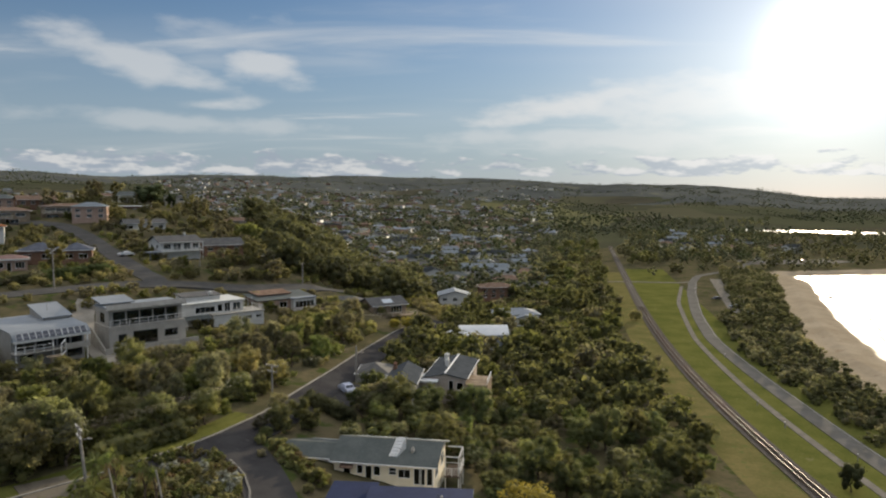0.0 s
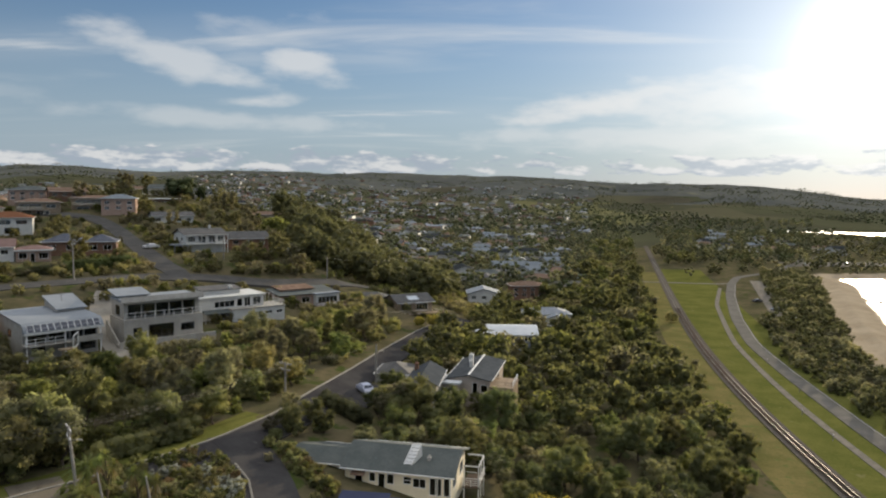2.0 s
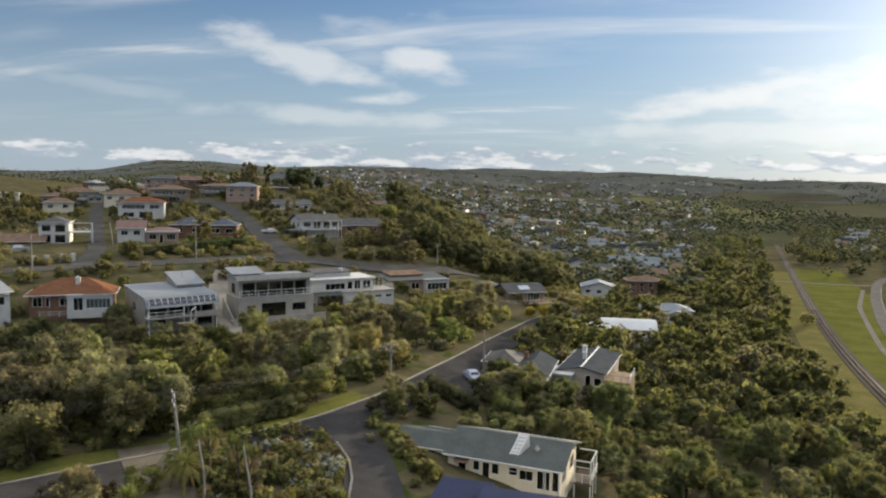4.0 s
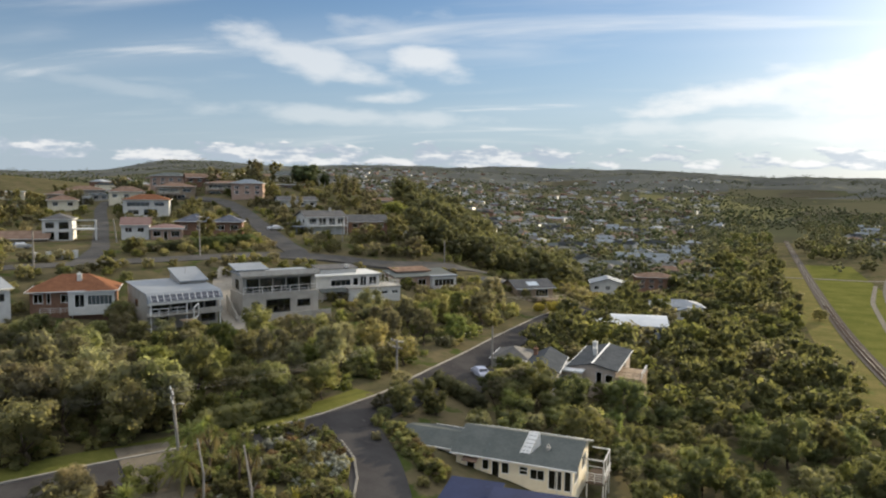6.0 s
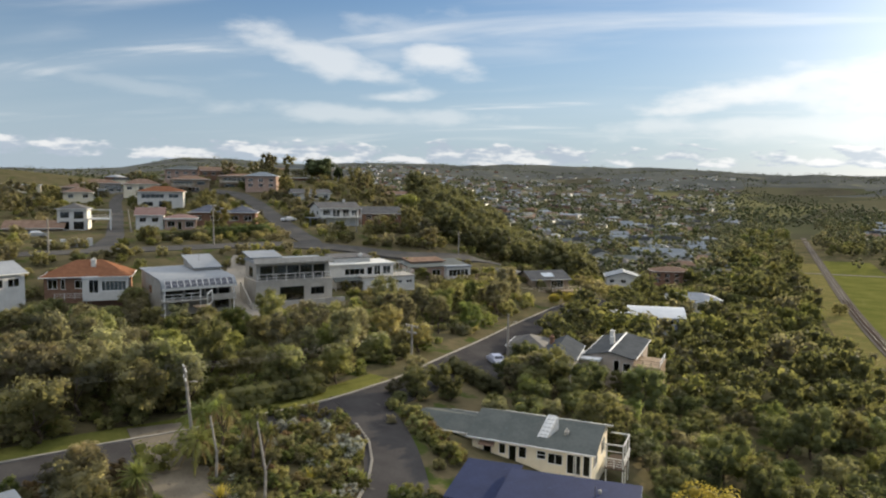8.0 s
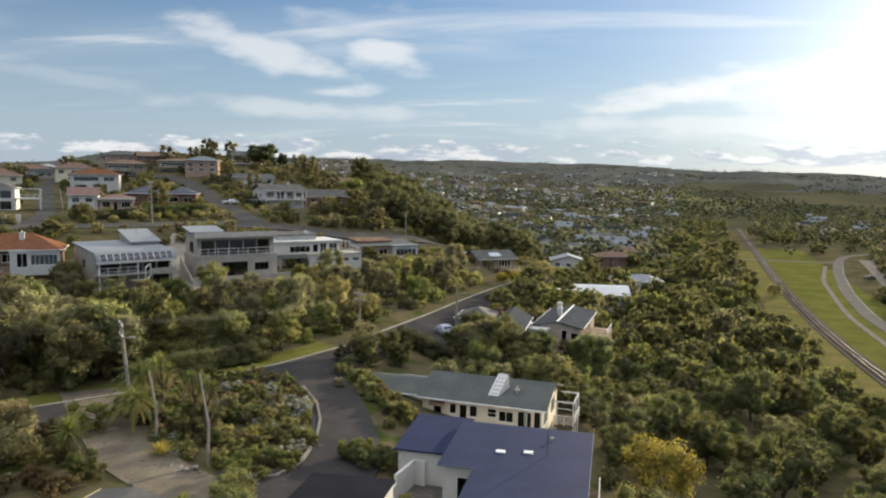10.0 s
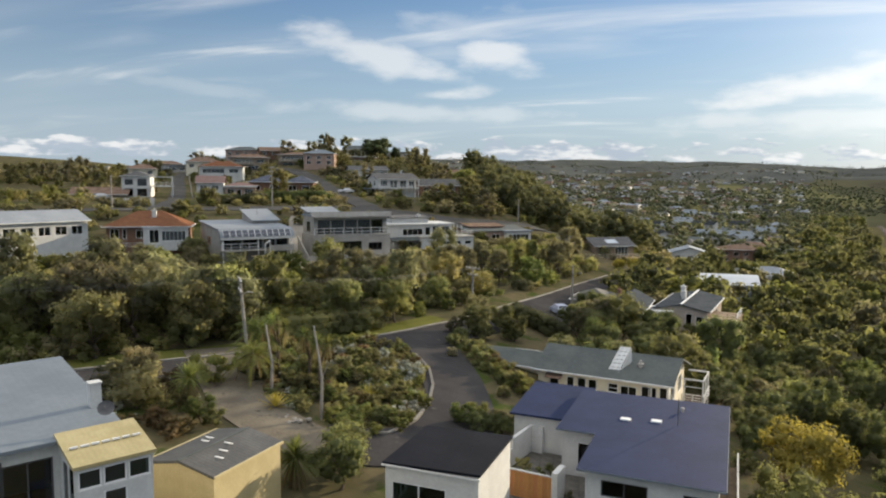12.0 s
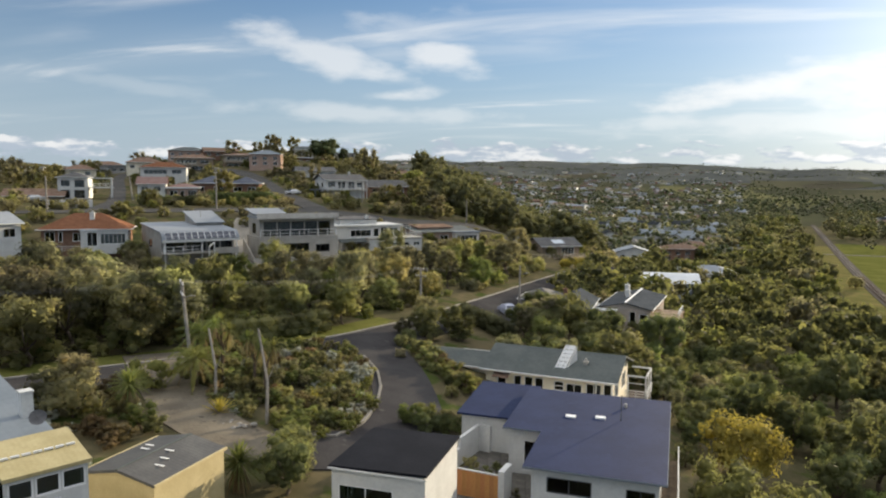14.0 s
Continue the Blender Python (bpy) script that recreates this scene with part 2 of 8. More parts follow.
M_GROUND = surface("scrub floor", (0.065, 0.062, 0.034), (0.12, 0.10, 0.06), 0.95, scale=0.09, fine=9, bump=0.6, spots=((0.05, 0.065, 0.02), 0.52), world_space=True)
M_FIELD = surface("farmland", (0.088, 0.086, 0.054), (0.140, 0.130, 0.082), 0.95, scale=0.004, fine=6, bump=0, spots=((0.10, 0.095, 0.055), 0.62), world_space=True)
def patchwork(m, size):
    """Fields: each patch of the land has its own crop."""
    N = m.node_tree
    p = next(n for n in N.nodes if n.type == "BSDF_PRINCIPLED")
    geo = N.nodes.new("ShaderNodeNewGeometry")
    cell = N.nodes.new("ShaderNodeTexVoronoi")
    cell.distance = "CHEBYCHEV"
    cell.inputs["Scale"].default_value = 1.0 / size
    N.links.new(geo.outputs["Position"], cell.inputs["Vector"])
    pick = N.nodes.new("ShaderNodeSeparateColor")
    N.links.new(cell.outputs["Color"], pick.inputs[0])
    ramp = N.nodes.new("ShaderNodeValToRGB")
    ramp.color_ramp.interpolation = "CONSTANT"
    for k, (at, c) in enumerate(((0.0, (0.040, 0.043, 0.028)), (0.40, (0.075, 0.072, 0.045)), (0.60, (0.050, 0.056, 0.032)), (0.78, (0.11, 0.098, 0.064)), (0.88, (0.058, 0.052, 0.040)))):
        e = ramp.color_ramp.elements[k] if k < 2 else ramp.color_ramp.elements.new(at)
        e.position, e.color = at, (*c, 1)
    N.links.new(pick.outputs[0], ramp.inputs[0])
    mix = N.nodes.new("ShaderNodeMix")
    mix.data_type = "RGBA"
    mix.inputs[0].default_value = 0.7
    N.links.new(p.inputs["Base Color"].links[0].from_socket, mix.inputs[6])
    N.links.new(ramp.outputs[0], mix.inputs[7])
    N.links.new(mix.outputs[2], p.inputs["Base Color"])


patchwork(M_FIELD, 260.0)
# Haze of distance is mixed into this pale grey-green; spots are pasture.
M_FAR = surface("far hill forest with haze tint", (0.068, 0.073, 0.070), (0.115, 0.118, 0.105), 0.95, scale=0.003, fine=9, bump=0, spots=((0.19, 0.18, 0.12), 0.58), world_space=True)
M_PASTURE = surface("far pasture", (0.10, 0.10, 0.048), (0.16, 0.15, 0.075), 0.95, scale=0.006, fine=7, bump=0, spots=((0.075, 0.08, 0.04), 0.60), world_space=True)
M_GRASS = surface("mown grass", (0.082, 0.092, 0.024), (0.13, 0.128, 0.038), 0.95, scale=0.12, fine=14, bump=0.5, spots=((0.15, 0.14, 0.06), 0.60), world_space=True)
M_ROUGH = surface("dry grass", (0.10, 0.10, 0.035), (0.17, 0.14, 0.06), 0.95, scale=0.15, fine=14, bump=0.6, spots=((0.10, 0.12, 0.04), 0.55), world_space=True)
M_SAND = surface("sand", (0.27, 0.22, 0.155), (0.37, 0.31, 0.23), 0.9, scale=0.08, fine=20, bump=0.25, spots=((0.26, 0.20, 0.14), 0.56), world_space=True)
def wet(m):
    """Sand goes dark and glossy where the waves have wetted it, low on the beach."""
    N = m.node_tree
    p = next(n for n in N.nodes if n.type == "BSDF_PRINCIPLED")
    geo = N.nodes.new("ShaderNodeNewGeometry")
    sep = N.nodes.new("ShaderNodeSeparateXYZ")
    tex = N.nodes.new("ShaderNodeTexNoise")
    tex.inputs["Scale"].default_value = 0.06
    N.links.new(geo.outputs["Position"], sep.inputs[0])
    N.links.new(geo.outputs["Position"], tex.inputs["Vector"])
    add = N.nodes.new("ShaderNodeMath")
    add.operation = "MULTIPLY_ADD"
    N.links.new(tex.outputs[0], add.inputs[0])
    add.inputs[1].default_value = 0.5
    N.links.new(sep.outputs[2], add.inputs[2])
    for name, lo, hi in (("Roughness", 0.95, 0.40), ("Specular IOR Level", 0.0, 0.15), ("Base Color", 0.0, 1.0)):
        r = N.nodes.new("ShaderNodeMapRange")
        N.links.new(add.outputs[0], r.inputs[0])
        for i, v in zip((1, 2, 3, 4), (0.56, 0.36, lo, hi)):
            r.inputs[i].default_value = v
        if name == "Base Color":
            mix = N.nodes.new("ShaderNodeMix")
            mix.data_type = "RGBA"
            N.links.new(r.outputs[0], mix.inputs[0])
            N.links.new(p.inputs[name].links[0].from_socket, mix.inputs[6])
            mix.inputs[7].default_value = (0.17, 0.14, 0.105, 1)
            N.links.new(mix.outputs[2], p.inputs[name])
        else:
            N.links.new(r.outputs[0], p.inputs[name])


wet(M_SAND)
M_ASPHALT = surface("asphalt", (0.040, 0.038, 0.040), (0.062, 0.060, 0.060), 0.85, scale=0.25, fine=30, bump=0.2, spots=((0.085, 0.081, 0.078), 0.60), world_space=True)
M_OLDROAD = surface("weathered asphalt", (0.068, 0.066, 0.064), (0.10, 0.097, 0.093), 0.85, scale=0.25, fine=30, bump=0.2, spots=((0.125, 0.12, 0.11), 0.60), world_space=True)
M_SEAL = surface("pale chip-seal road", (0.12, 0.113, 0.10), (0.17, 0.16, 0.145), 0.8, scale=0.25, fine=24, bump=0.2, spots=((0.20, 0.19, 0.17), 0.60), world_space=True)
M_GRAVEL = surface("gravel track", (0.13, 0.12, 0.105), (0.22, 0.20, 0.17), 0.95, scale=0.5, fine=12, bump=0.5, world_space=True)
M_PATHCON = surface("stained concrete drive", (0.20, 0.185, 0.16), (0.28, 0.26, 0.23), 0.9, scale=0.4, fine=14, bump=0.25, spots=((0.14, 0.13, 0.115), 0.6), world_space=True)
M_DRIVE = surface("worn driveway", (0.115, 0.100, 0.080), (0.165, 0.145, 0.115), 0.9, scale=0.4, fine=14, bump=0.3, spots=((0.06, 0.056, 0.05), 0.58), world_space=True)
M_CONCRETE = surface("concrete", (0.32, 0.30, 0.27), (0.46, 0.44, 0.40), 0.85, scale=0.6, fine=14, bump=0.25, spots=((0.22, 0.20, 0.18), 0.60))
M_BALLAST = surface("ballast", (0.07, 0.062, 0.055), (0.14, 0.125, 0.11), 0.95, scale=2.5, fine=5, bump=0.9, world_space=True)
M_STEEL = surface("rail steel", (0.15, 0.14, 0.13), (0.24, 0.225, 0.21), 0.55, 0.6, scale=1.0, bump=0.05)
M_SLEEPER = surface("sleeper wood", (0.07, 0.055, 0.045), (0.13, 0.105, 0.085), 0.9, scale=3, each=0.2)
M_BARK = surface("bark", (0.07, 0.055, 0.042), (0.15, 0.12, 0.095), 0.95, scale=2.0, fine=8, bump=0.6)
M_POLE = surface("weathered pole", (0.20, 0.185, 0.165), (0.34, 0.32, 0.29), 0.85, scale=1.5, fine=10, bump=0.3)
M_WIRE = surface("wire", (0.10, 0.10, 0.10), (0.16, 0.16, 0.16), 0.5, 0.5, bump=0)
M_WHITE = surface("white paint", (0.50, 0.50, 0.485), (0.60, 0.60, 0.58), 0.55, scale=0.8, fine=8, bump=0.06, spots=((0.50, 0.485, 0.455), 0.64))
M_CREAM = surface("cream paint", (0.66, 0.60, 0.46), (0.76, 0.70, 0.56), 0.6, scale=0.7, fine=8, bump=0.06, spots=((0.56, 0.50, 0.38), 0.66))
M_GREYWALL = surface("grey render", (0.30, 0.285, 0.26), (0.39, 0.375, 0.345), 0.8, scale=0.6, fine=10, bump=0.12, spots=((0.19, 0.18, 0.165), 0.62))
M_TANWALL = surface("tan sheet", (0.38, 0.315, 0.165), (0.47, 0.39, 0.22), 0.6, scale=0.7, bump=0.35, ribs=(0, 0.20))
M_BRICK = surface("brown brick", (0.155, 0.092, 0.066), (0.225, 0.14, 0.10), 0.85, scale=1.6, fine=10, bump=0.35)
M_TAN = surface("tan brick", (0.21, 0.165, 0.12), (0.30, 0.24, 0.175), 0.85, scale=1.2, bump=0.2)
M_PINK = surface("pinkish brick", (0.32, 0.225, 0.18), (0.41, 0.30, 0.245), 0.8, scale=1.2, bump=0.2)
M_TILE = surface("terracotta tiles", (0.15, 0.072, 0.043), (0.22, 0.106, 0.062), 0.85, scale=1.2, fine=8, bump=0.8, ribs=(1, 0.33), spots=((0.24, 0.10, 0.06), 0.60))
M_BLUE = surface("dark blue steel roof", (0.014, 0.021, 0.057), (0.021, 0.030, 0.078), 0.6, 0.0, scale=0.4, fine=10, bump=0.35, ribs=(1, 0.30), spots=((0.028, 0.040, 0.098), 0.62), spec=0.12)
M_BLACK = surface("black steel roof", (0.009, 0.010, 0.014), (0.015, 0.016, 0.021), 0.7, scale=0.5, spec=0.06, bump=0.3, ribs=(0, 0.25))
M_SLATE = surface("grey green steel roof", (0.060, 0.071, 0.069), (0.090, 0.100, 0.096), 0.68, scale=0.4, fine=8, bump=0.4, ribs=(0, 0.25), spots=((0.08, 0.10, 0.105), 0.62))
M_PALEROOF = surface("pale blue-grey steel roof", (0.19, 0.21, 0.235), (0.25, 0.27, 0.295), 0.6, 0.0, scale=0.3, fine=10, bump=0.12, ribs=(0, 0.25), spots=((0.20, 0.23, 0.27), 0.64))
M_BLUEGREY = surface("blue-grey steel roof", (0.135, 0.16, 0.185), (0.175, 0.20, 0.225), 0.6, scale=0.3, fine=10, bump=0.10, ribs=(0, 0.25), spots=((0.15, 0.175, 0.20), 0.62))
M_SLATEDARK = surface("dark slate roof", (0.030, 0.034, 0.037), (0.050, 0.054, 0.057), 0.85, scale=0.6, fine=8, bump=0.3, ribs=(1, 0.3))
M_SLATEROOF = surface("slate-grey steel roof", (0.055, 0.061, 0.068), (0.082, 0.089, 0.097), 0.82, scale=0.6, fine=8, bump=0.25, ribs=(1, 0.3), spots=((0.10, 0.105, 0.11), 0.62))
M_KERB = surface("kerb concrete", (0.20, 0.19, 0.17), (0.30, 0.285, 0.26), 0.9, scale=0.6, fine=14, bump=0.25)
M_WHITEROOF = surface("white steel roof", (0.56, 0.58, 0.60), (0.66, 0.67, 0.68), 0.45, 0.0, scale=0.4, bump=0.3, ribs=(0, 0.25))
M_DARKROOF = surface("charcoal roof", (0.06, 0.06, 0.062), (0.11, 0.105, 0.10), 0.7, scale=0.6, fine=8, bump=0.4, ribs=(1, 0.3))
M_BROWNROOF = surface("brown tile roof", (0.15, 0.10, 0.075), (0.24, 0.17, 0.13), 0.8, scale=0.8, fine=8, bump=0.5, ribs=(1, 0.33))
M_PINKROOF = surface("faded red roof", (0.17, 0.10, 0.085), (0.23, 0.145, 0.125), 0.7, scale=0.6, bump=0.4, ribs=(1, 0.33))
M_FRAME = surface("window frame", (0.70, 0.70, 0.69), (0.80, 0.80, 0.79), 0.45, scale=2, bump=0.03)
M_DARKFRAME = surface("dark window frame", (0.06, 0.06, 0.065), (0.10, 0.10, 0.105), 0.45, scale=2, bump=0.03)
M_TRIM = surface("gutter and fascia", (0.58, 0.58, 0.57), (0.70, 0.70, 0.68), 0.5, scale=1.2, bump=0.05)
M_TIMBER = surface("weathered timber", (0.22, 0.17, 0.12), (0.34, 0.27, 0.20), 0.8, scale=1.2, fine=10, bump=0.3)
M_SOLAR = surface("solar panel", (0.012, 0.018, 0.04), (0.022, 0.03, 0.06), 0.12, scale=2, bump=0.0, spec=0.7)
M_ROOM = surface("room floor", (0.16, 0.13, 0.10), (0.24, 0.20, 0.16), 0.8, scale=1, bump=0)
M_GLASS = glass("window glass")
M_LEAF = foliage("scrub leaves", (0.148, 0.150, 0.078), (0.282, 0.275, 0.136), 0.66, yellow=(0.275, 0.255, 0.112))
M_LEAF2 = foliage("grey green leaves", (0.155, 0.152, 0.102), (0.280, 0.265, 0.162), 0.62, yellow=(0.262, 0.235, 0.135))
M_LEAF3 = foliage("bright leaves", (0.128, 0.145, 0.054), (0.24, 0.248, 0.092), 0.6, 0.25)
M_SEA = foliage("seaward bush leaves", (0.104, 0.114, 0.056), (0.212, 0.218, 0.094), 0.58, 0.22, yellow=(0.212, 0.208, 0.084))
M_GOLD = foliage("yellow autumn leaves", (0.25, 0.215, 0.05), (0.41, 0.35, 0.10), 0.45, 0.12, hue=0.004)
M_SILVER = foliage("silver leaves", (0.26, 0.27, 0.235), (0.42, 0.43, 0.39), 0.25, 0.15)
M_RUSTLEAF = foliage("russet leaves", (0.12, 0.085, 0.045), (0.22, 0.165, 0.085), 0.35, 0.25)
M_PALM = foliage("palm fronds", (0.12, 0.135, 0.045), (0.23, 0.24, 0.085), 0.45, 0.2)
M_CONIFER = foliage("conifer needles", (0.065, 0.075, 0.035), (0.12, 0.13, 0.06), 0.35, 0.2)
M_WOOD = foliage("dark gum leaves", (0.085, 0.088, 0.045), (0.16, 0.155, 0.075), 0.5, 0.2)
# Desaturated green: the haze of distance is put into the leaf colour.
M_FARLEAF = foliage("far woodland with haze tint", (0.10, 0.105, 0.07), (0.16, 0.16, 0.105), 0.5, 0.25)
M_STRAW = foliage("dry fronds", (0.20, 0.15, 0.08), (0.32, 0.25, 0.14), 0.3, 0.2)

# ---- land ----
def lin(v, *k):
    """Straight lines through the knots (v, value)."""
    if v <= k[0][0]:
        return k[0][1]
    for (a, p), (b, q) in zip(k, k[1:]):
        if v <= b:
            return p + (q - p) * (v - a) / (b - a)
    return k[-1][1]


def ease(a, b, v):
    s = min(max((v - a) / (b - a), 0.0), 1.0)
    return s * s * (3 - 2 * s)


def rail_x(y):
    """The railway's line, by which the coast runs too."""
    s = (y - 165) / 40
    return 56 + 7.6 * (s if s > 30 else math.log1p(math.exp(s)))


def bay(x, y):
    """Metres seaward of the bay's waterline (negative on land)."""
    u = x - rail_x(y)
    edge = lin(y, (-200, 48), (100, 54), (190, 60), (264, 74), (371, 98))
    return min(u - edge, 398 + 0.22 * (x - 190) - y)


def river(x, y):
    """Metres from the middle of the river beyond the bay."""
    return abs(y - (1010 - 0.95 * (x - 420) * ease(330, 520, x) + 40 * math.sin(x * 0.012))) * 0.75


def height(x, y):
    u = x - rail_x(y)
    s = min(-68 + 0.547 * (y - 93), -14) - x
    us = u + 3 * ease(92, 130, y)
    low = lin(us, (-104, 16), (-84, 15), (-62, 11), (-45, 5), (-12, 0.2), (30, 0), (45, 0.9))
    low *= 1 - 0.8 * ease(180, 285, y) * ease(20, 60, -u) * (1 - ease(10, 80, s))
    up = lin(s, (-14, 0), (-5, 1.4), (10, 2.3), (20, 4.2), (32, 8), (40, 9.6), (60, 10.6), (100, 11), (160, 13.5), (210, 13.5), (270, 12))
    up += 14.5 * math.exp(-((x + 138) / 66) ** 2 - ((y - 300) / 66) ** 2)
    up *= 1 - ease(245, 520, y - 0.5 * (-x - 60))
    z = low + up - low * ease(430, 650, y) * 0.6
    far = math.hypot(x, y)
    if far > 380:
        b = math.degrees(math.atan2(x, y))
        z += 25 * ease(420, 800, far) * (1 - ease(-17, -6, b)) * (1 - ease(1500, 3600, far))
    if far > 600:
        e = lin(b, (-75, 0.5), (-42, 0.0), (-38, 0.2), (-34, 1.1), (-31, 1.2), (-26, 0.7), (-20, 1.0), (-15, 1.05), (-6.6, 1.0), (-0.5, 0.88), (7, 0.75), (11.5, 0.58), (19.5, 0.45), (24, 0.15), (27, -0.35), (40, -0.6))
        rise = 45 + 4000 * math.tan(math.radians(e + 0.3))
        z += max(rise, -14) * ease(900, 4100, far) * ease(600, 1100, far)
    if y > 1200:
        z += (24 * noise.noise(Vector((x * 0.0018, y * 0.0028, 3))) + 12 * noise.noise(Vector((x * 0.0055, y * 0.006, 9)))) * ease(1200, 2500, y) * ease(900, 600, x - 0.2 * y)
    b = bay(x, y)
    if b > -14:
        z = z * ease(0, -14, b) + (0.75 * ease(0, -14, b) if b < 0 else 0) - (0.07 * b if b > 0 else 0)
    if 600 < y < 1500 and x > 230:
        z -= 2.2 * (1 - ease(16, 30, river(x, y))) * ease(230, 330, x)
    return max(z, -4.0)


class Geo:
    """Gathers corners and faces of one mesh."""

    def __init__(self):
        self.v, self.f, self.k = [], [], []

    def face(self, *pts, k=0):
        n = len(self.v)
        self.v += [tuple(p) for p in pts]
        self.f.append(tuple(range(n, n + len(pts))))
        self.k.append(k)
        return self

    def box(self, x0, x1, y0, y1, z0, z1, m=None, k=0):
        n = len(self.v)
        c = [(x, y, z) for z in (z0, z1) for y in (y0, y1) for x in (x0, x1)]
        self.v += [tuple(m @ Vector(p)) for p in c] if m else c
        for q in ((0, 2, 3, 1), (4, 5, 7, 6), (0, 1, 5, 4), (2, 6, 7, 3), (0, 4, 6, 2), (1, 3, 7, 5)):
            self.f.append(tuple(n + i for i in q))
            self.k.append(k)
        return self

    def slab(self, pts, down):
        """A flat plate under the polygon pts, thick by the vector down."""
        d = Vector(down)
        low = [tuple(Vector(p) + d) for p in pts]
        self.face(*pts)
        self.face(*reversed(low))
        for i in range(len(pts)):
            j = (i + 1) % len(pts)
            self.face(pts[j], pts[i], low[i], low[j])
        return self

    def tube(self, p, q, r, r2=None, n=8, cap=True):
        p, q = Vector(p), Vector(q)
        r2 = r if r2 is None else r2
        d = (q - p).normalized()
        a = d.orthogonal().normalized()
        b = d.cross(a)
        s = len(self.v)
        for c, rr in ((p, r), (q, r2)):
            for i in range(n):
                t = 2 * math.pi * i / n
                self.v.append(tuple(c + (a * math.cos(t) + b * math.sin(t)) * rr))
        for i in range(n):
            j = (i + 1) % n
            self.f.append((s + i, s + j, s + n + j, s + n + i))
            self.k.append(0)
        if cap:
            self.f += [tuple(s + i for i in reversed(range(n))), tuple(s + n + i for i in range(n))]
            self.k += [0, 0]
        return self

    def beam(self, p, q, w, h):
        """A squared bar from p to q."""
        p, q = Vector(p), Vector(q)
        d = q - p
        m = Matrix.Translation(p) @ d.to_track_quat("Y", "Z").to_matrix().to_4x4()
        return self.box(-w / 2, w / 2, 0, d.length, -h / 2, h / 2, m)

    def mesh(self, name, *mats, smooth=False):
        me = bpy.data.meshes.new(name)
        seen, at, keep = {}, [], []
        for p in self.v:
            key = (round(p[0], 4), round(p[1], 4), round(p[2], 4))
            if key not in seen:
                seen[key] = len(keep)
                keep.append(p)
            at.append(seen[key])
        self.f = [tuple(at[i] for i in q) for q in self.f]
        me.from_pydata(keep, [], self.f)
        for m in mats:
            me.materials.append(m)
        if len(mats) > 1:
            me.polygons.foreach_set("material_index", self.k)
        if smooth:
            me.polygons.foreach_set("use_smooth", [True] * len(self.f))
        me.update()
        return me


def part(name, g, material, parent, label="", m=None, smooth=False):
    """Links a mesh as one part under a thing or under a part."""
    me = g if isinstance(g, bpy.types.Mesh) else g.mesh(name, material, smooth=smooth)
    ob = new(name, me)
    ob.parent = parent
    if m is not None:
        ob.matrix_basis = m
    return tagged(ob, label)


def thing(name, m, label, category, group="", kind=""):
    ob = new(name)
    ob.matrix_basis = m
    return tagged(ob, label, category, group, kind)


def steps(knots):
    """Values from the first knot to the last; a knot is (value, step from here on)."""
    out, v = [], knots[0][0]
    for (a, d), (b, _) in zip(knots, knots[1:]):
        n = max(1, round((b - a) / d))
        out += [a + (b - a) * i / n for i in range(n)]
    return out + [knots[-1][0]]


def ground():
    us = steps([(-4200, 300), (-1800, 120), (-720, 40), (-320, 8), (-200, 4), (-28, 2), (70, 4), (130, 10), (300, 40), (700, 150), (4400, 150)])
    ys = steps([(-500, 100), (-100, 20), (0, 6), (40, 3), (300, 4), (440, 10), (700, 30), (1300, 60), (4700, 60)])
    v = []
    for y in ys:
        for u in us:
            x = rail_x(y) + u
            z = height(x, y)
            if u < -15 or y > 500:
                z += (0.05 if y < 240 else 0.5) * noise.noise(Vector((x * 0.06, y * 0.06, 0)))
            v.append((x, y, z))
    n, f, k = len(us), [], []
    for j in range(len(ys) - 1):
        for i in range(n - 1):
            f.append((j * n + i, j * n + i + 1, (j + 1) * n + i + 1, (j + 1) * n + i))
            u, y = (us[i] + us[i + 1]) / 2, (ys[j] + ys[j + 1]) / 2
            b = bay(rail_x(y) + u, y)
            if b > -23:
                k.append(1)
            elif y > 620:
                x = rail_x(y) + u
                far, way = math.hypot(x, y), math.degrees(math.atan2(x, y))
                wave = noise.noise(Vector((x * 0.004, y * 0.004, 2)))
                # the farthest land takes the colour with haze in it
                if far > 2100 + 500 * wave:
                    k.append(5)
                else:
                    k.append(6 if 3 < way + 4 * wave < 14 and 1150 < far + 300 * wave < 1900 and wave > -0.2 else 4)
            elif -11 < u < -2 and y < 420:
                k.append(3)
            elif -2 <= u < 26 and y < 440:
                k.append(2)
            else:
                k.append(0)
    me = bpy.data.meshes.new("ground")
    me.from_pydata(v, [], f)
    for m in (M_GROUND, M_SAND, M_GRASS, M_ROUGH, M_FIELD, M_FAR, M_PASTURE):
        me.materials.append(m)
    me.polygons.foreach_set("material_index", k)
    me.polygons.foreach_set("use_smooth", [True] * len(f))
    return tagged(new("ground", me), "hilly coastal ground with scrub floor, grass and sand", "ground", kind="structure")


ground()


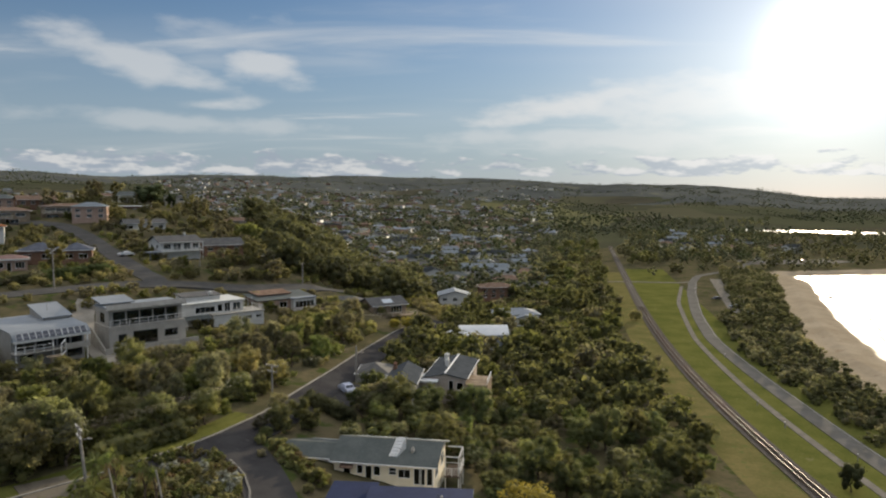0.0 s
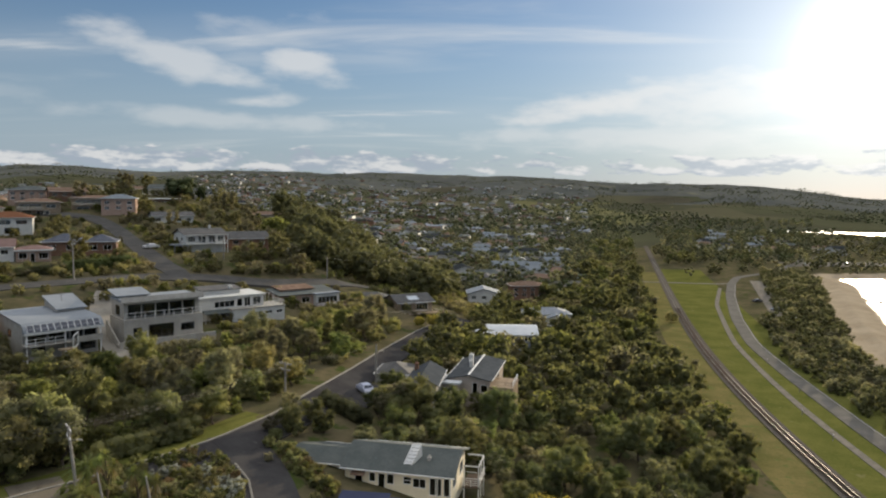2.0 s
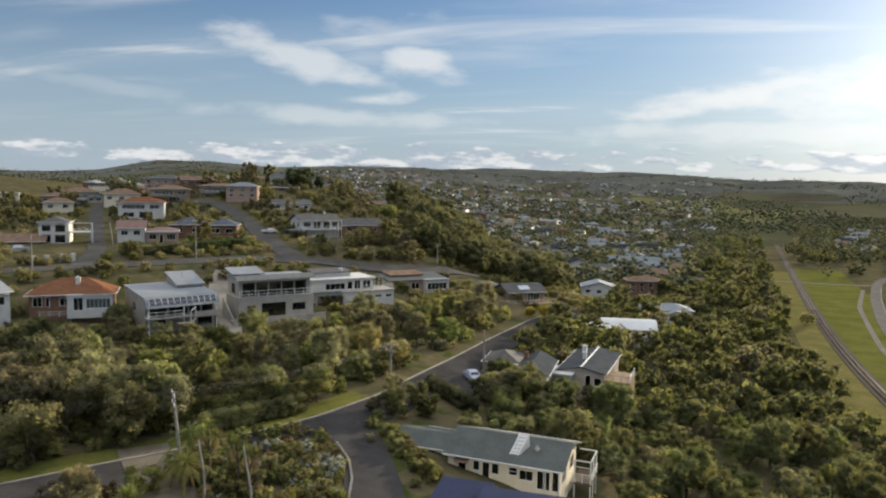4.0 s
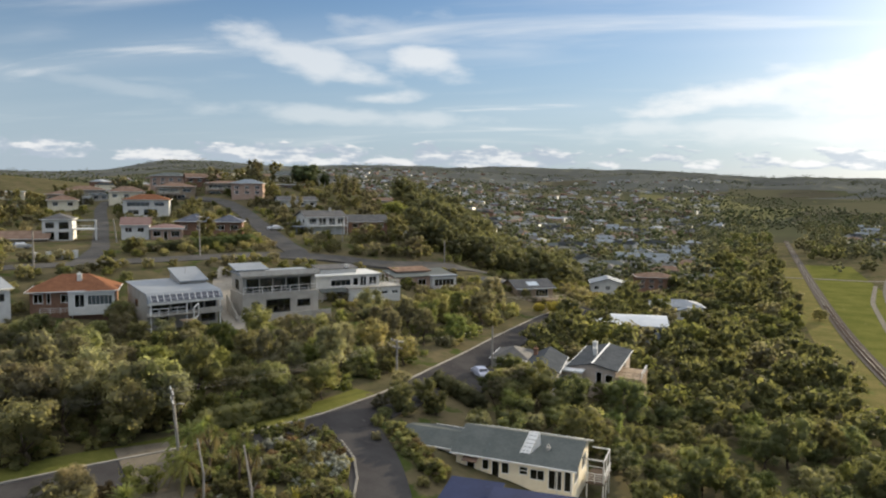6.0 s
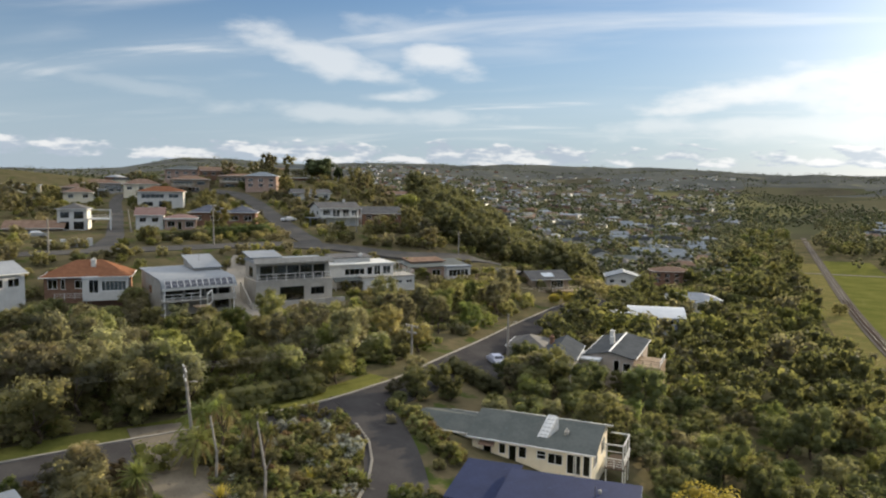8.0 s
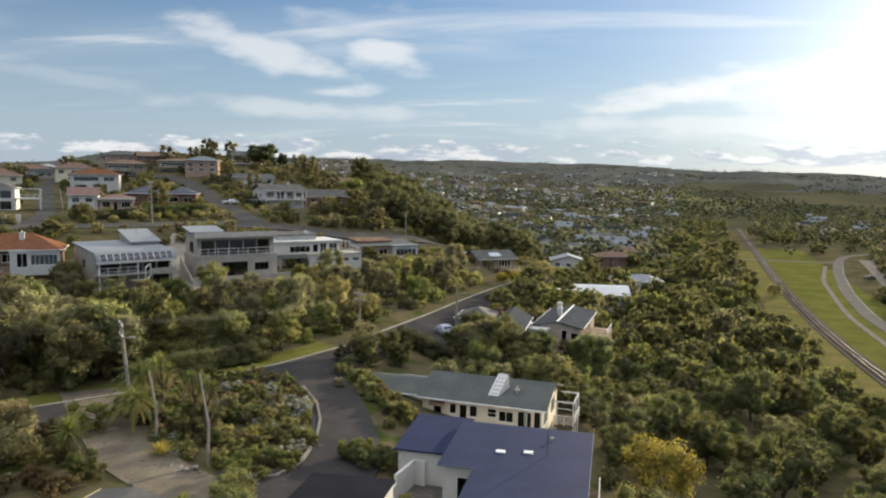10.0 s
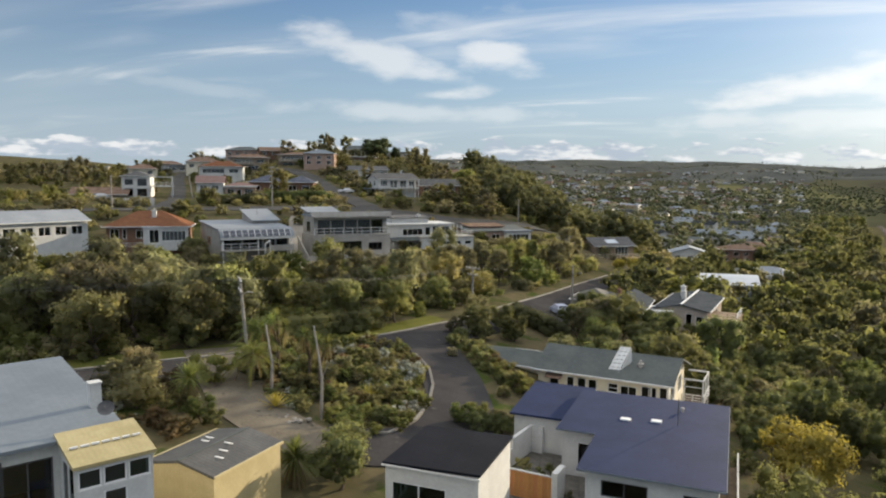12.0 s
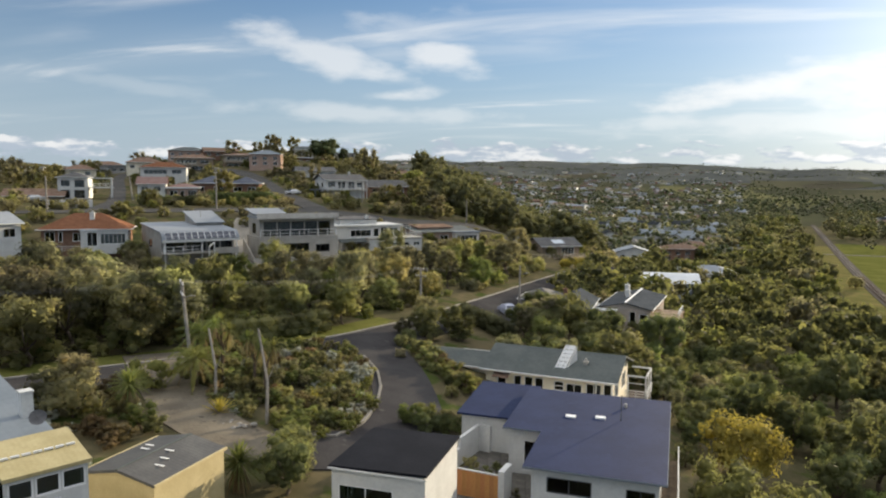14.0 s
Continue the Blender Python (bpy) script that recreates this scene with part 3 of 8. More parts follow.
def water():
    m = bpy.data.materials.new("sea water")
    m.use_nodes = True
    N = Nodes(m.node_tree)
    vec = N.n("ShaderNodeNewGeometry").outputs["Position"]
    p = N.n("ShaderNodeBsdfPrincipled")
    p.inputs["Base Color"].default_value = (0.13, 0.14, 0.13, 1)
    p.inputs["Roughness"].default_value = 0.26
    p.inputs["IOR"].default_value = 1.25
    p.inputs["Specular IOR Level"].default_value = 0.25
    b = N.n("ShaderNodeBump")
    b.inputs["Strength"].default_value = 0.55
    b.inputs["Distance"].default_value = 0.5
    h = N.math("ADD", N.noise(N.scaled(vec, 0.10, 0.25, 1, (0, 0, 0.5)), 1.0, 4, 0.6), N.math("MULTIPLY", N.noise(vec, 0.9, 3, 0.6), 0.3))
    N.link(h, b.inputs["Height"])
    N.link(b.outputs[0], p.inputs["Normal"])
    N.link(p.outputs[0], N.n("ShaderNodeOutputMaterial").inputs[0])
    g = Geo()
    g.face((20, -480, -0.35), (4500, -480, -0.35), (4500, 4690, -0.35), (20, 4690, -0.35))
    tagged(new("water", g.mesh("water", m)), "calm glinting sea and river water", "water", kind="structure")


water()


def ribbon(pts, w0, w1, lift, gap=3.0, follow=None, skirt=0.6):
    """A strip along the polyline pts, from w0 to w1 metres to its right, draped over the land."""
    line = []
    for a, b in zip(pts, pts[1:]):
        a, b = Vector(a), Vector(b)
        n = max(1, round((b - a).length / gap))
        line += [a.lerp(b, i / n) for i in range(n)]
    line.append(Vector(pts[-1]))
    for _ in range(4):
        line = [line[0]] + [(line[i - 1] + 2 * line[i] + line[i + 1]) / 4 for i in range(1, len(line) - 1)] + [line[-1]]
    follow = follow or height
    g, rows = Geo(), []
    for i, p in enumerate(line):
        d = (line[min(i + 1, len(line) - 1)] - line[max(i - 1, 0)]).normalized()
        r = Vector((d.y, -d.x))
        mid = follow(p.x + r.x * (w0 + w1) / 2, p.y + r.y * (w0 + w1) / 2)
        row = []
        for w in (w0, (w0 + w1) / 2, w1):
            q = p + r * w
            row.append((q.x, q.y, max(follow(q.x, q.y), mid - 0.4) + lift))
        rows.append(row)
    for a, b in zip(rows, rows[1:]):
        for i in (0, 1):
            g.face(a[i], a[i + 1], b[i + 1], b[i])
    for row, nxt in zip(rows, rows[1:]):
        for i, flip in ((0, False), (2, True)):
            low = [(p[0], p[1], p[2] - skirt) for p in (row[i], nxt[i])]
            q = (row[i], nxt[i], low[1], low[0])
            g.face(*(q if not flip else reversed(q)))
    return g


def along(u0, y0, y1, step=6):
    n = max(2, round((y1 - y0) / step))
    ys = [y0 + (y1 - y0) * i / n for i in range(n + 1)]
    return [(rail_x(y) + (u0(y) if callable(u0) else u0), y) for y in ys]


# the railway
tagged(new("railway_bed", ribbon(along(0, 20, 640), -1.9, 1.9, 0.16).mesh("railway_bed", M_BALLAST)), "dark stone ballast bed under the railway track", "railway bed", kind="structure")


def railway():
    track = thing("railway_track", pose(0, 0, 0), "single railway track of steel rails on wooden sleepers", "railway track")
    for side in (-0.55, 0.55):
        part("rail", ribbon(along(0, 40, 620, 4), side - 0.035, side + 0.035, 0.46, 4, None, 0.1), M_STEEL, track, "polished steel rail")
    g = Geo().box(-1.1, 1.1, -0.12, 0.12, -0.1, 0.1)
    me = g.mesh("sleeper", M_SLEEPER)
    y = 70.0
    for _ in range(290):
        x = rail_x(y)
        d = math.atan2(rail_x(y + 1) - x, 1)
        part("sleeper", me, None, track, m=pose(x, y, height(x, y) + 0.22, 0, 0, -math.degrees(d)))
        y += 0.75


railway()
ROAD_U = ((40, 15.8), (158, 16.8), (222, 16.2), (270, 20), (328, 27), (371, 34))
shore = along(lambda y: lin(y, *ROAD_U), 20, 371) + [(140, 395), (160, 415), (182, 440), (221, 506), (262, 560)]
tagged(new("road_shore", ribbon(shore, -2.1, 2.1, 0.10).mesh("road_shore", M_SEAL)), "pale chip-sealed shore road beside the railway", "road", kind="structure")
tagged(new("path_shore", ribbon(along(lambda y: lin(y, (20, 9.5), (158, 9.8), (222, 10.8), (300, 17), (355, 26)), 20, 355), -0.8, 0.8, 0.07).mesh("path_shore", M_GRAVEL)), "gravel path through the grass beside the railway", "path", kind="structure")
tagged(new("road_crossing", ribbon([(70, 372), (90, 373), (128, 371)], -1.6, 1.6, 0.09).mesh("road_crossing", M_GRAVEL)), "level crossing track over the railway", "road", kind="structure")
carpark = [(112, 262), (128, 318), (146, 380)]
tagged(new("carpark", ribbon(carpark, -4.5, 4.5, 0.08).mesh("carpark", M_GRAVEL)), "gravel parking strip beside the shore road", "car park", kind="structure")
tagged(new("carpark_far", ribbon([(200, 480), (250, 486), (275, 500)], -14, 14, 0.12).mesh("carpark_far", M_GRAVEL)), "wide gravel car park by the beach", "car park", kind="structure")
# the lower road, its branch into the court, and the drive
LOWER = [(-62, 40), (-53, 50.5), (-46.6, 58.1), (-43, 63.5), (-38.3, 69.1), (-29.6, 83.2), (-25.8, 93.8), (-23.2, 110.8), (-18.2, 139.6), (-13, 165), (-6, 190)]
tagged(new("road_lower", ribbon(LOWER, 0.3, 5.6, 0.10).mesh("road_lower", M_ASPHALT)), "narrow asphalt street along the wooded slope", "road", kind="structure")
tagged(new("kerb_lower", ribbon(LOWER, 0.08, 0.32, 0.22, 2.0).mesh("kerb_lower", M_KERB)), "pale concrete kerb of the street", "kerb", kind="structure")
COURT = [(-28, 86), (-24.0, 82), (-20.3, 76), (-18, 71), (-15.5, 65), (-16, 59), (-22, 55.5)]
tagged(new("road_court", ribbon(COURT, -2.8, 2.8, 0.12, 2.0).mesh("road_court", M_ASPHALT)), "asphalt court branching from the street", "road", kind="structure")
DRIVE = [(-41.5, 69), (-36, 63.5), (-31.5, 59), (-27.5, 55.5), (-22, 54.5)]
tagged(new("driveway", ribbon(DRIVE, -2.4, 2.4, 0.14, 2.0).mesh("driveway", M_DRIVE)), "worn brown-grey driveway between gardens", "driveway", kind="structure")
tagged(new("driveway_terrace", ribbon([(-73, 141), (-70.2, 132.6), (-66, 127.6), (-59.6, 118.6), (-54, 111.5)], -1.9, 1.9, 0.16, 2.0).mesh("driveway_terrace", M_PATHCON)), "steep pale concrete drive between two houses", "driveway", kind="structure")
tagged(new("verge_lower", ribbon(LOWER[1:7], -3.4, -0.02, 0.06, 2.0).mesh("verge_lower", M_GRASS)), "strip of mown grass along the street", "grass verge", kind="structure")
# the upper road behind the terrace of houses
HILL_ROAD = [(-66, 160), (-76, 172), (-87, 188), (-99, 206), (-117, 229), (-133, 243), (-156, 246)]
SIDE_ROAD = [(-94, 124), (-104, 142), (-120, 162), (-138, 185), (-164, 217), (-182, 244)]
UPPER = [(-136, 70), (-112, 97), (-95, 122), (-84, 139), (-75, 152), (-64, 163), (-50, 172), (-36, 190), (-22, 215), (-2, 250), (22, 300), (40, 345)]
tagged(new("road_upper", ribbon(UPPER, -2.4, 2.4, 0.10).mesh("road_upper", M_OLDROAD)), "asphalt street on the terrace above the slope", "road", kind="structure")
tagged(new("road_hill", ribbon(HILL_ROAD, -2.9, 2.9, 0.13).mesh("road_hill", M_OLDROAD)), "asphalt street climbing the hill", "road", kind="structure")
tagged(new("road_side", ribbon(SIDE_ROAD, -1.9, 1.9, 0.13).mesh("road_side", M_OLDROAD)), "narrow asphalt side street up the hill", "road", kind="structure")

# ---- plants ----
def blob(rng, g_v, g_f, c, r, sub, rough=0.28, squash=0.8):
    """A lumpy core of one clump of leaves."""
    b = bmesh.new()
    bmesh.ops.create_icosphere(b, subdivisions=sub, radius=1.0)
    n0 = len(g_v)
    off = rng.uniform(0, 50)
    for q in b.verts:
        k = 1 + rough * noise.noise(q.co * 2.4 + Vector((off, 0, 0)))
        g_v.append((c[0] + q.co.x * r * k, c[1] + q.co.y * r * k, c[2] + q.co.z * r * k * squash))
    b.verts.index_update()
    for q in b.faces:
        g_f.append(tuple(n0 + p.index for p in q.verts))
    b.free()


def leaves(rng, g_v, g_f, c, r, count, size, squash=0.8, low=-0.55):
    """Small bent leaf sprays standing off the clump at c."""
    for _ in range(count):
        while True:
            d = Vector((rng.gauss(0, 1), rng.gauss(0, 1), rng.gauss(0.15, 1))).normalized()
            if d.z > low:
                break
        p = Vector(c) + Vector((d.x, d.y, d.z * squash)) * r * rng.uniform(0.70, 1.34)
        nrm = (d + Vector((rng.uniform(-1, 1), rng.uniform(-1, 1), rng.uniform(-0.6, 1))) * 0.6).normalized()
        a = nrm.orthogonal().normalized()
        a.rotate(Matrix.Rotation(rng.uniform(0, 6.28), 3, nrm))
        e = nrm.cross(a)
        s = size * rng.uniform(0.42, 0.95)
        n0 = len(g_v)
        for q in (p - a * s, p - e * s * 0.55 + nrm * s * 0.15, p + a * s, p + e * s * 0.55 + nrm * s * 0.15):
            g_v.append(tuple(q))
        g_f.append((n0, n0 + 1, n0 + 2, n0 + 3))


def crown_mesh(name, mat, seed, tall, wide, base, lobes, count, size, sub=2, top=1.0, core=0.72):
    """A crown from base to tall metres, wide metres across, of many clumps with gaps between."""
    rng = random.Random(seed)
    v, f = [], []
    mid, half = (base + tall) / 2, (tall - base) / 2
    lobes = int(lobes * 1.45)
    for i in range(lobes):
        t = (i + 0.5) / lobes
        zz = -0.75 + 1.55 * t
        ring = math.sqrt(max(0.08, 1 - (zz * 0.85) ** 2)) * (1 - 0.25 * (1 - top) * t)
        a = i * 2.4 + rng.uniform(-0.5, 0.5)
        rad = ring * rng.uniform(0.35, 0.80) * wide / 2
        r = (rng.uniform(0.17, 0.36) if sub else rng.uniform(0.25, 0.42)) * min(wide / 2, half * 1.3)
        c = (rad * math.cos(a), rad * math.sin(a), mid + zz * half * 0.78)
        blob(rng, v, f, c, r * core, 2 if sub > 1 else 1, 0.55)
        leaves(rng, v, f, c, r, int(count * 0.8), size)
    me = bpy.data.meshes.new(name)
    me.from_pydata(v, [], f)
    me.materials.append(mat)
    me.polygons.foreach_set("use_smooth", [len(q) == 3 for q in f])
    me.update()
    return me


def trunk_mesh(seed, tall, base, wide, r):
    rng = random.Random(seed)
    g = Geo()
    lean = Vector((rng.uniform(-0.1, 0.1) * tall, rng.uniform(-0.1, 0.1) * tall, base))
    g.tube((0, 0, -0.5), lean * 0.5 + Vector((0.05 * tall, 0, 0)), r, r * 0.8, 7)
    g.tube(lean * 0.5 + Vector((0.05 * tall, 0, 0)), lean, r * 0.8, r * 0.65, 7)
    for i in range(5):
        a = i * 1.26 + rng.uniform(-0.3, 0.3)
        q = lean + Vector((math.cos(a) * wide * 0.28, math.sin(a) * wide * 0.28, (tall - base) * rng.uniform(0.25, 0.6)))
        g.tube(lean - Vector((0, 0, 0.1 * base)), q, r * 0.5, r * 0.15, 5)
    return g.mesh("trunk", M_BARK, smooth=True)


class Kind:
    """One shape of tree or bush, built once; set() stands a copy of it somewhere."""

    def __init__(self, name, label, category, seed, tall, wide, base, lobes, count, size, mat, r=0.15, sub=2, top=1.0, core=0.72):
        self.crown = crown_mesh("crown", mat, seed, tall, wide, base, lobes, count, size, sub, top, core)
        self.trunk = trunk_mesh(seed, tall, max(base, 0.25 * tall), wide, r)
        self.name, self.label, self.category, self.tall, self.wide = name, label, category, tall, wide

    def set(self, x, y, k, turn, group="", sink=0.1, stretch=1.0):
        m = pose(x, y, height(x, y) - sink, 0, 0, turn) @ Matrix.Diagonal((k, k, k * stretch, 1))
        ob = thing(self.name, m, self.label, self.category, group)
        part("trunk", self.trunk, None, ob)
        part("crown", self.crown, None, ob)
        return ob


SCRUB = [Kind("bush", "dense olive-green coastal bush on the slope", "bush", 11 + i, 3.2, 4.2, 0.1, 13, 100, 0.17, M_LEAF, 0.12, 1) for i in range(3)]
COAST = [Kind("bush", "dense dark green coastal bush on the seaward slope", "bush", 16 + i, 3.2, 4.2, 0.1, 13, 105, 0.14, M_SEA, 0.12, 1) for i in range(2)]
COAST += [Kind("tree", "rounded dark green tree on the seaward slope", "tree", 46 + i, 5.2, 5.4, 0.3, 17, 110, 0.17, M_SEA, 0.18, 1) for i in range(2)]
SCRUB += [Kind("bush", "dense grey-green coastal bush on the slope", "bush", 21, 3.6, 4.0, 0.2, 13, 100, 0.17, M_LEAF2, 0.12, 1)]
SCRUB += [Kind("bush", "bright green rounded bush", "bush", 31, 3.4, 3.8, 0.1, 13, 100, 0.17, M_LEAF3, 0.12, 1)]
TREES = [Kind("tree", "broad dark green tree with an uneven crown", "tree", 41 + i, 8.0, 6.5, 0.9, 17, 115, 0.25, M_LEAF, 0.25, 1) for i in range(2)]
TREES += [Kind("tree", "tall grey-green gum tree with an open crown", "tree", 51 + i, 9.5, 6.0, 2.2, 16, 110, 0.25, M_LEAF2, 0.22, 1) for i in range(2)]
TREES += [Kind("tree", "bright green leafy tree", "tree", 61, 7.0, 5.6, 0.7, 17, 110, 0.24, M_LEAF3, 0.2, 1)]
CONIFER = Kind("conifer", "dark spreading conifer on the hilltop", "tree", 71, 9.0, 11.0, 0.0, 22, 95, 0.32, M_CONIFER, 0.35)
GOLDEN = Kind("golden_shrub", "golden yellow shrub with loose sprays", "shrub", 81, 4.4, 5.2, 0.4, 26, 130, 0.15, M_GOLD, 0.1, 2, 1.0, 0.45)
LOW = Kind("shrub", "low rounded green garden shrub", "shrub", 91, 1.5, 2.0, 0.0, 8, 80, 0.10, M_LEAF3, 0.05)
LOWD = Kind("shrub", "low dark green garden shrub", "shrub", 92, 1.6, 2.2, 0.0, 8, 80, 0.11, M_LEAF, 0.05)
BALL = Kind("shrub", "clipped round green shrub in the garden", "shrub", 97, 1.5, 1.7, 0.0, 9, 120, 0.065, M_LEAF3, 0.05)
MOUND = Kind("shrub", "silver-grey mounded shrub in the garden bed", "shrub", 93, 1.0, 1.8, 0.0, 8, 80, 0.08, M_SILVER, 0.05)
RUST = Kind("shrub", "russet-leaved shrub in the garden bed", "shrub", 94, 1.6, 2.0, 0.0, 8, 80, 0.11, M_RUSTLEAF, 0.05)

BLOCKED = []  # circles kept free of wild plants: (x, y, radius)


def near_line(x, y, line, w0, w1):
    for (ax, ay), (bx, by) in zip(line, line[1:]):
        dx, dy = bx - ax, by - ay
        L = math.hypot(dx, dy)
        t = ((x - ax) * dx + (y - ay) * dy) / L
        if -1 < t < L + 1:
            w = ((x - ax) * dy - (y - ay) * dx) / L
            if w0 < w < w1:
                return True
    return False


def free(x, y, r=0.0):
    if near_line(x, y, LOWER, -1.4 - r, 6.4 + r) or near_line(x, y, COURT, -3.6 - r, 3.6 + r) or near_line(x, y, DRIVE, -2.8 - r, 2.8 + r) or near_line(x, y, UPPER, -3.2 - r, 3.2 + r):
        return False
    return all(math.hypot(x - a, y - b) > c + r for a, b, c in BLOCKED)


def scatter(rng, n, pick, inside, kinds, k0, k1, space, group, flat=(0.85, 1.2)):
    """n plants at random places from pick(), where inside() holds and nothing stands within space."""
    put, grid = 0, {}
    for _ in range(n * 12):
        if put >= n:
            break
        x, y = pick()
        if not inside(x, y):
            continue
        k = rng.uniform(k0, k1)
        key = (int(x // 3), int(y // 3))
        if any(math.hypot(x - a, y - b) < space * (k + c) / 2 for i in (-1, 0, 1) for j in (-1, 0, 1) for a, b, c in grid.get((key[0] + i, key[1] + j), ())):
            continue
        grid.setdefault(key, []).append((x, y, k))
        kind = rng.choice(kinds)
        kind.set(x, y, k, rng.uniform(0, 360), group, stretch=rng.uniform(*flat))
        put += 1
    return put

# ---- houses ----
def panel(g, w, h, holes, thick, m, top=None):
    """A wall w long and h high with openings (x0, x1, z0, z1) cut through it; m lays it out. top: heights over h along x for a sloping head."""
    xs = sorted({0, w, *(v for o in holes for v in o[:2])})
    zs = sorted({0, h, *(v for o in holes for v in o[2:])})
    hole = lambda a, b: any(o[0] - 1e-6 <= a and b[0] <= o[1] + 1e-6 and o[2] - 1e-6 <= b[1] and b[2] <= o[3] + 1e-6 for o in holes)
    solid = {}
    for i in range(len(xs) - 1):
        for j in range(len(zs) - 1):
            solid[i, j] = not hole(xs[i], (xs[i + 1], zs[j], zs[j + 1]))
    P = lambda x, y, z: tuple(m @ Vector((x, y, z)))
    for (i, j), s in solid.items():
        if not s:
            continue
        a, b, c, d = xs[i], xs[i + 1], zs[j], zs[j + 1]
        g.face(P(a, 0, c), P(b, 0, c), P(b, 0, d), P(a, 0, d))
        g.face(P(b, thick, c), P(a, thick, c), P(a, thick, d), P(b, thick, d))
        for di, dj, q in ((-1, 0, ((a, c), (a, d))), (1, 0, ((b, d), (b, c))), (0, -1, ((b, c), (a, c))), (0, 1, ((a, d), (b, d)))):
            if not solid.get((i + di, j + dj), False):
                (x1, z1), (x2, z2) = q
                g.face(P(x1, 0, z1), P(x2, 0, z2), P(x2, thick, z2), P(x1, thick, z1))
    if top:
        pts = [(0, h)] + [(x, h + r) for x, r in top] + [(w, h)]
        g.face(*[P(x, 0, z) for x, z in [(0, h), (w, h)] + [(x, h + r) for x, r in reversed(top)]])
        g.face(*[P(x, thick, z) for x, z in pts])
        for (x1, z1), (x2, z2) in zip(pts, pts[1:]):
            g.face(P(x1, 0, z1), P(x1, thick, z1), P(x2, thick, z2), P(x2, 0, z2))


def window(parent, m, w, h, bars=1, frame_mat=None, cross=0, name="window", label=""):
    """A framed pane in an opening: m is its lower left corner on the wall's outer face."""
    g = Geo()
    t = 0.07
    xs, zs = [w * i / bars for i in range(bars + 1)], [h * i / (cross + 1) for i in range(cross + 2)]
    edge = lambda v, full: t if v < 1e-6 or v > full - 1e-6 else 0.03
    panel(g, w, h, [(a + edge(a, w), b - edge(b, w), c + edge(c, h), d - edge(d, h)) for a, b in zip(xs, xs[1:]) for c, d in zip(zs, zs[1:])], 0.08, pose(0, 0.03, 0))
    f = part(name, g, frame_mat or M_FRAME, parent, label, m)
    p = part("pane", Geo().box(t * 0.5, w - t * 0.5, 0.066, 0.074, t * 0.5, h - t * 0.5), M_GLASS, f)
    p.visible_shadow = False
    return f


SIDES = {"front": lambda w, d: (w, Matrix.Identity(4)), "right": lambda w, d: (d, pose(w, 0, 0, 0, 0, 90)), "back": lambda w, d: (w, pose(w, d, 0, 0, 0, 180)), "left": lambda w, d: (d, pose(0, d, 0, 0, 0, -90))}


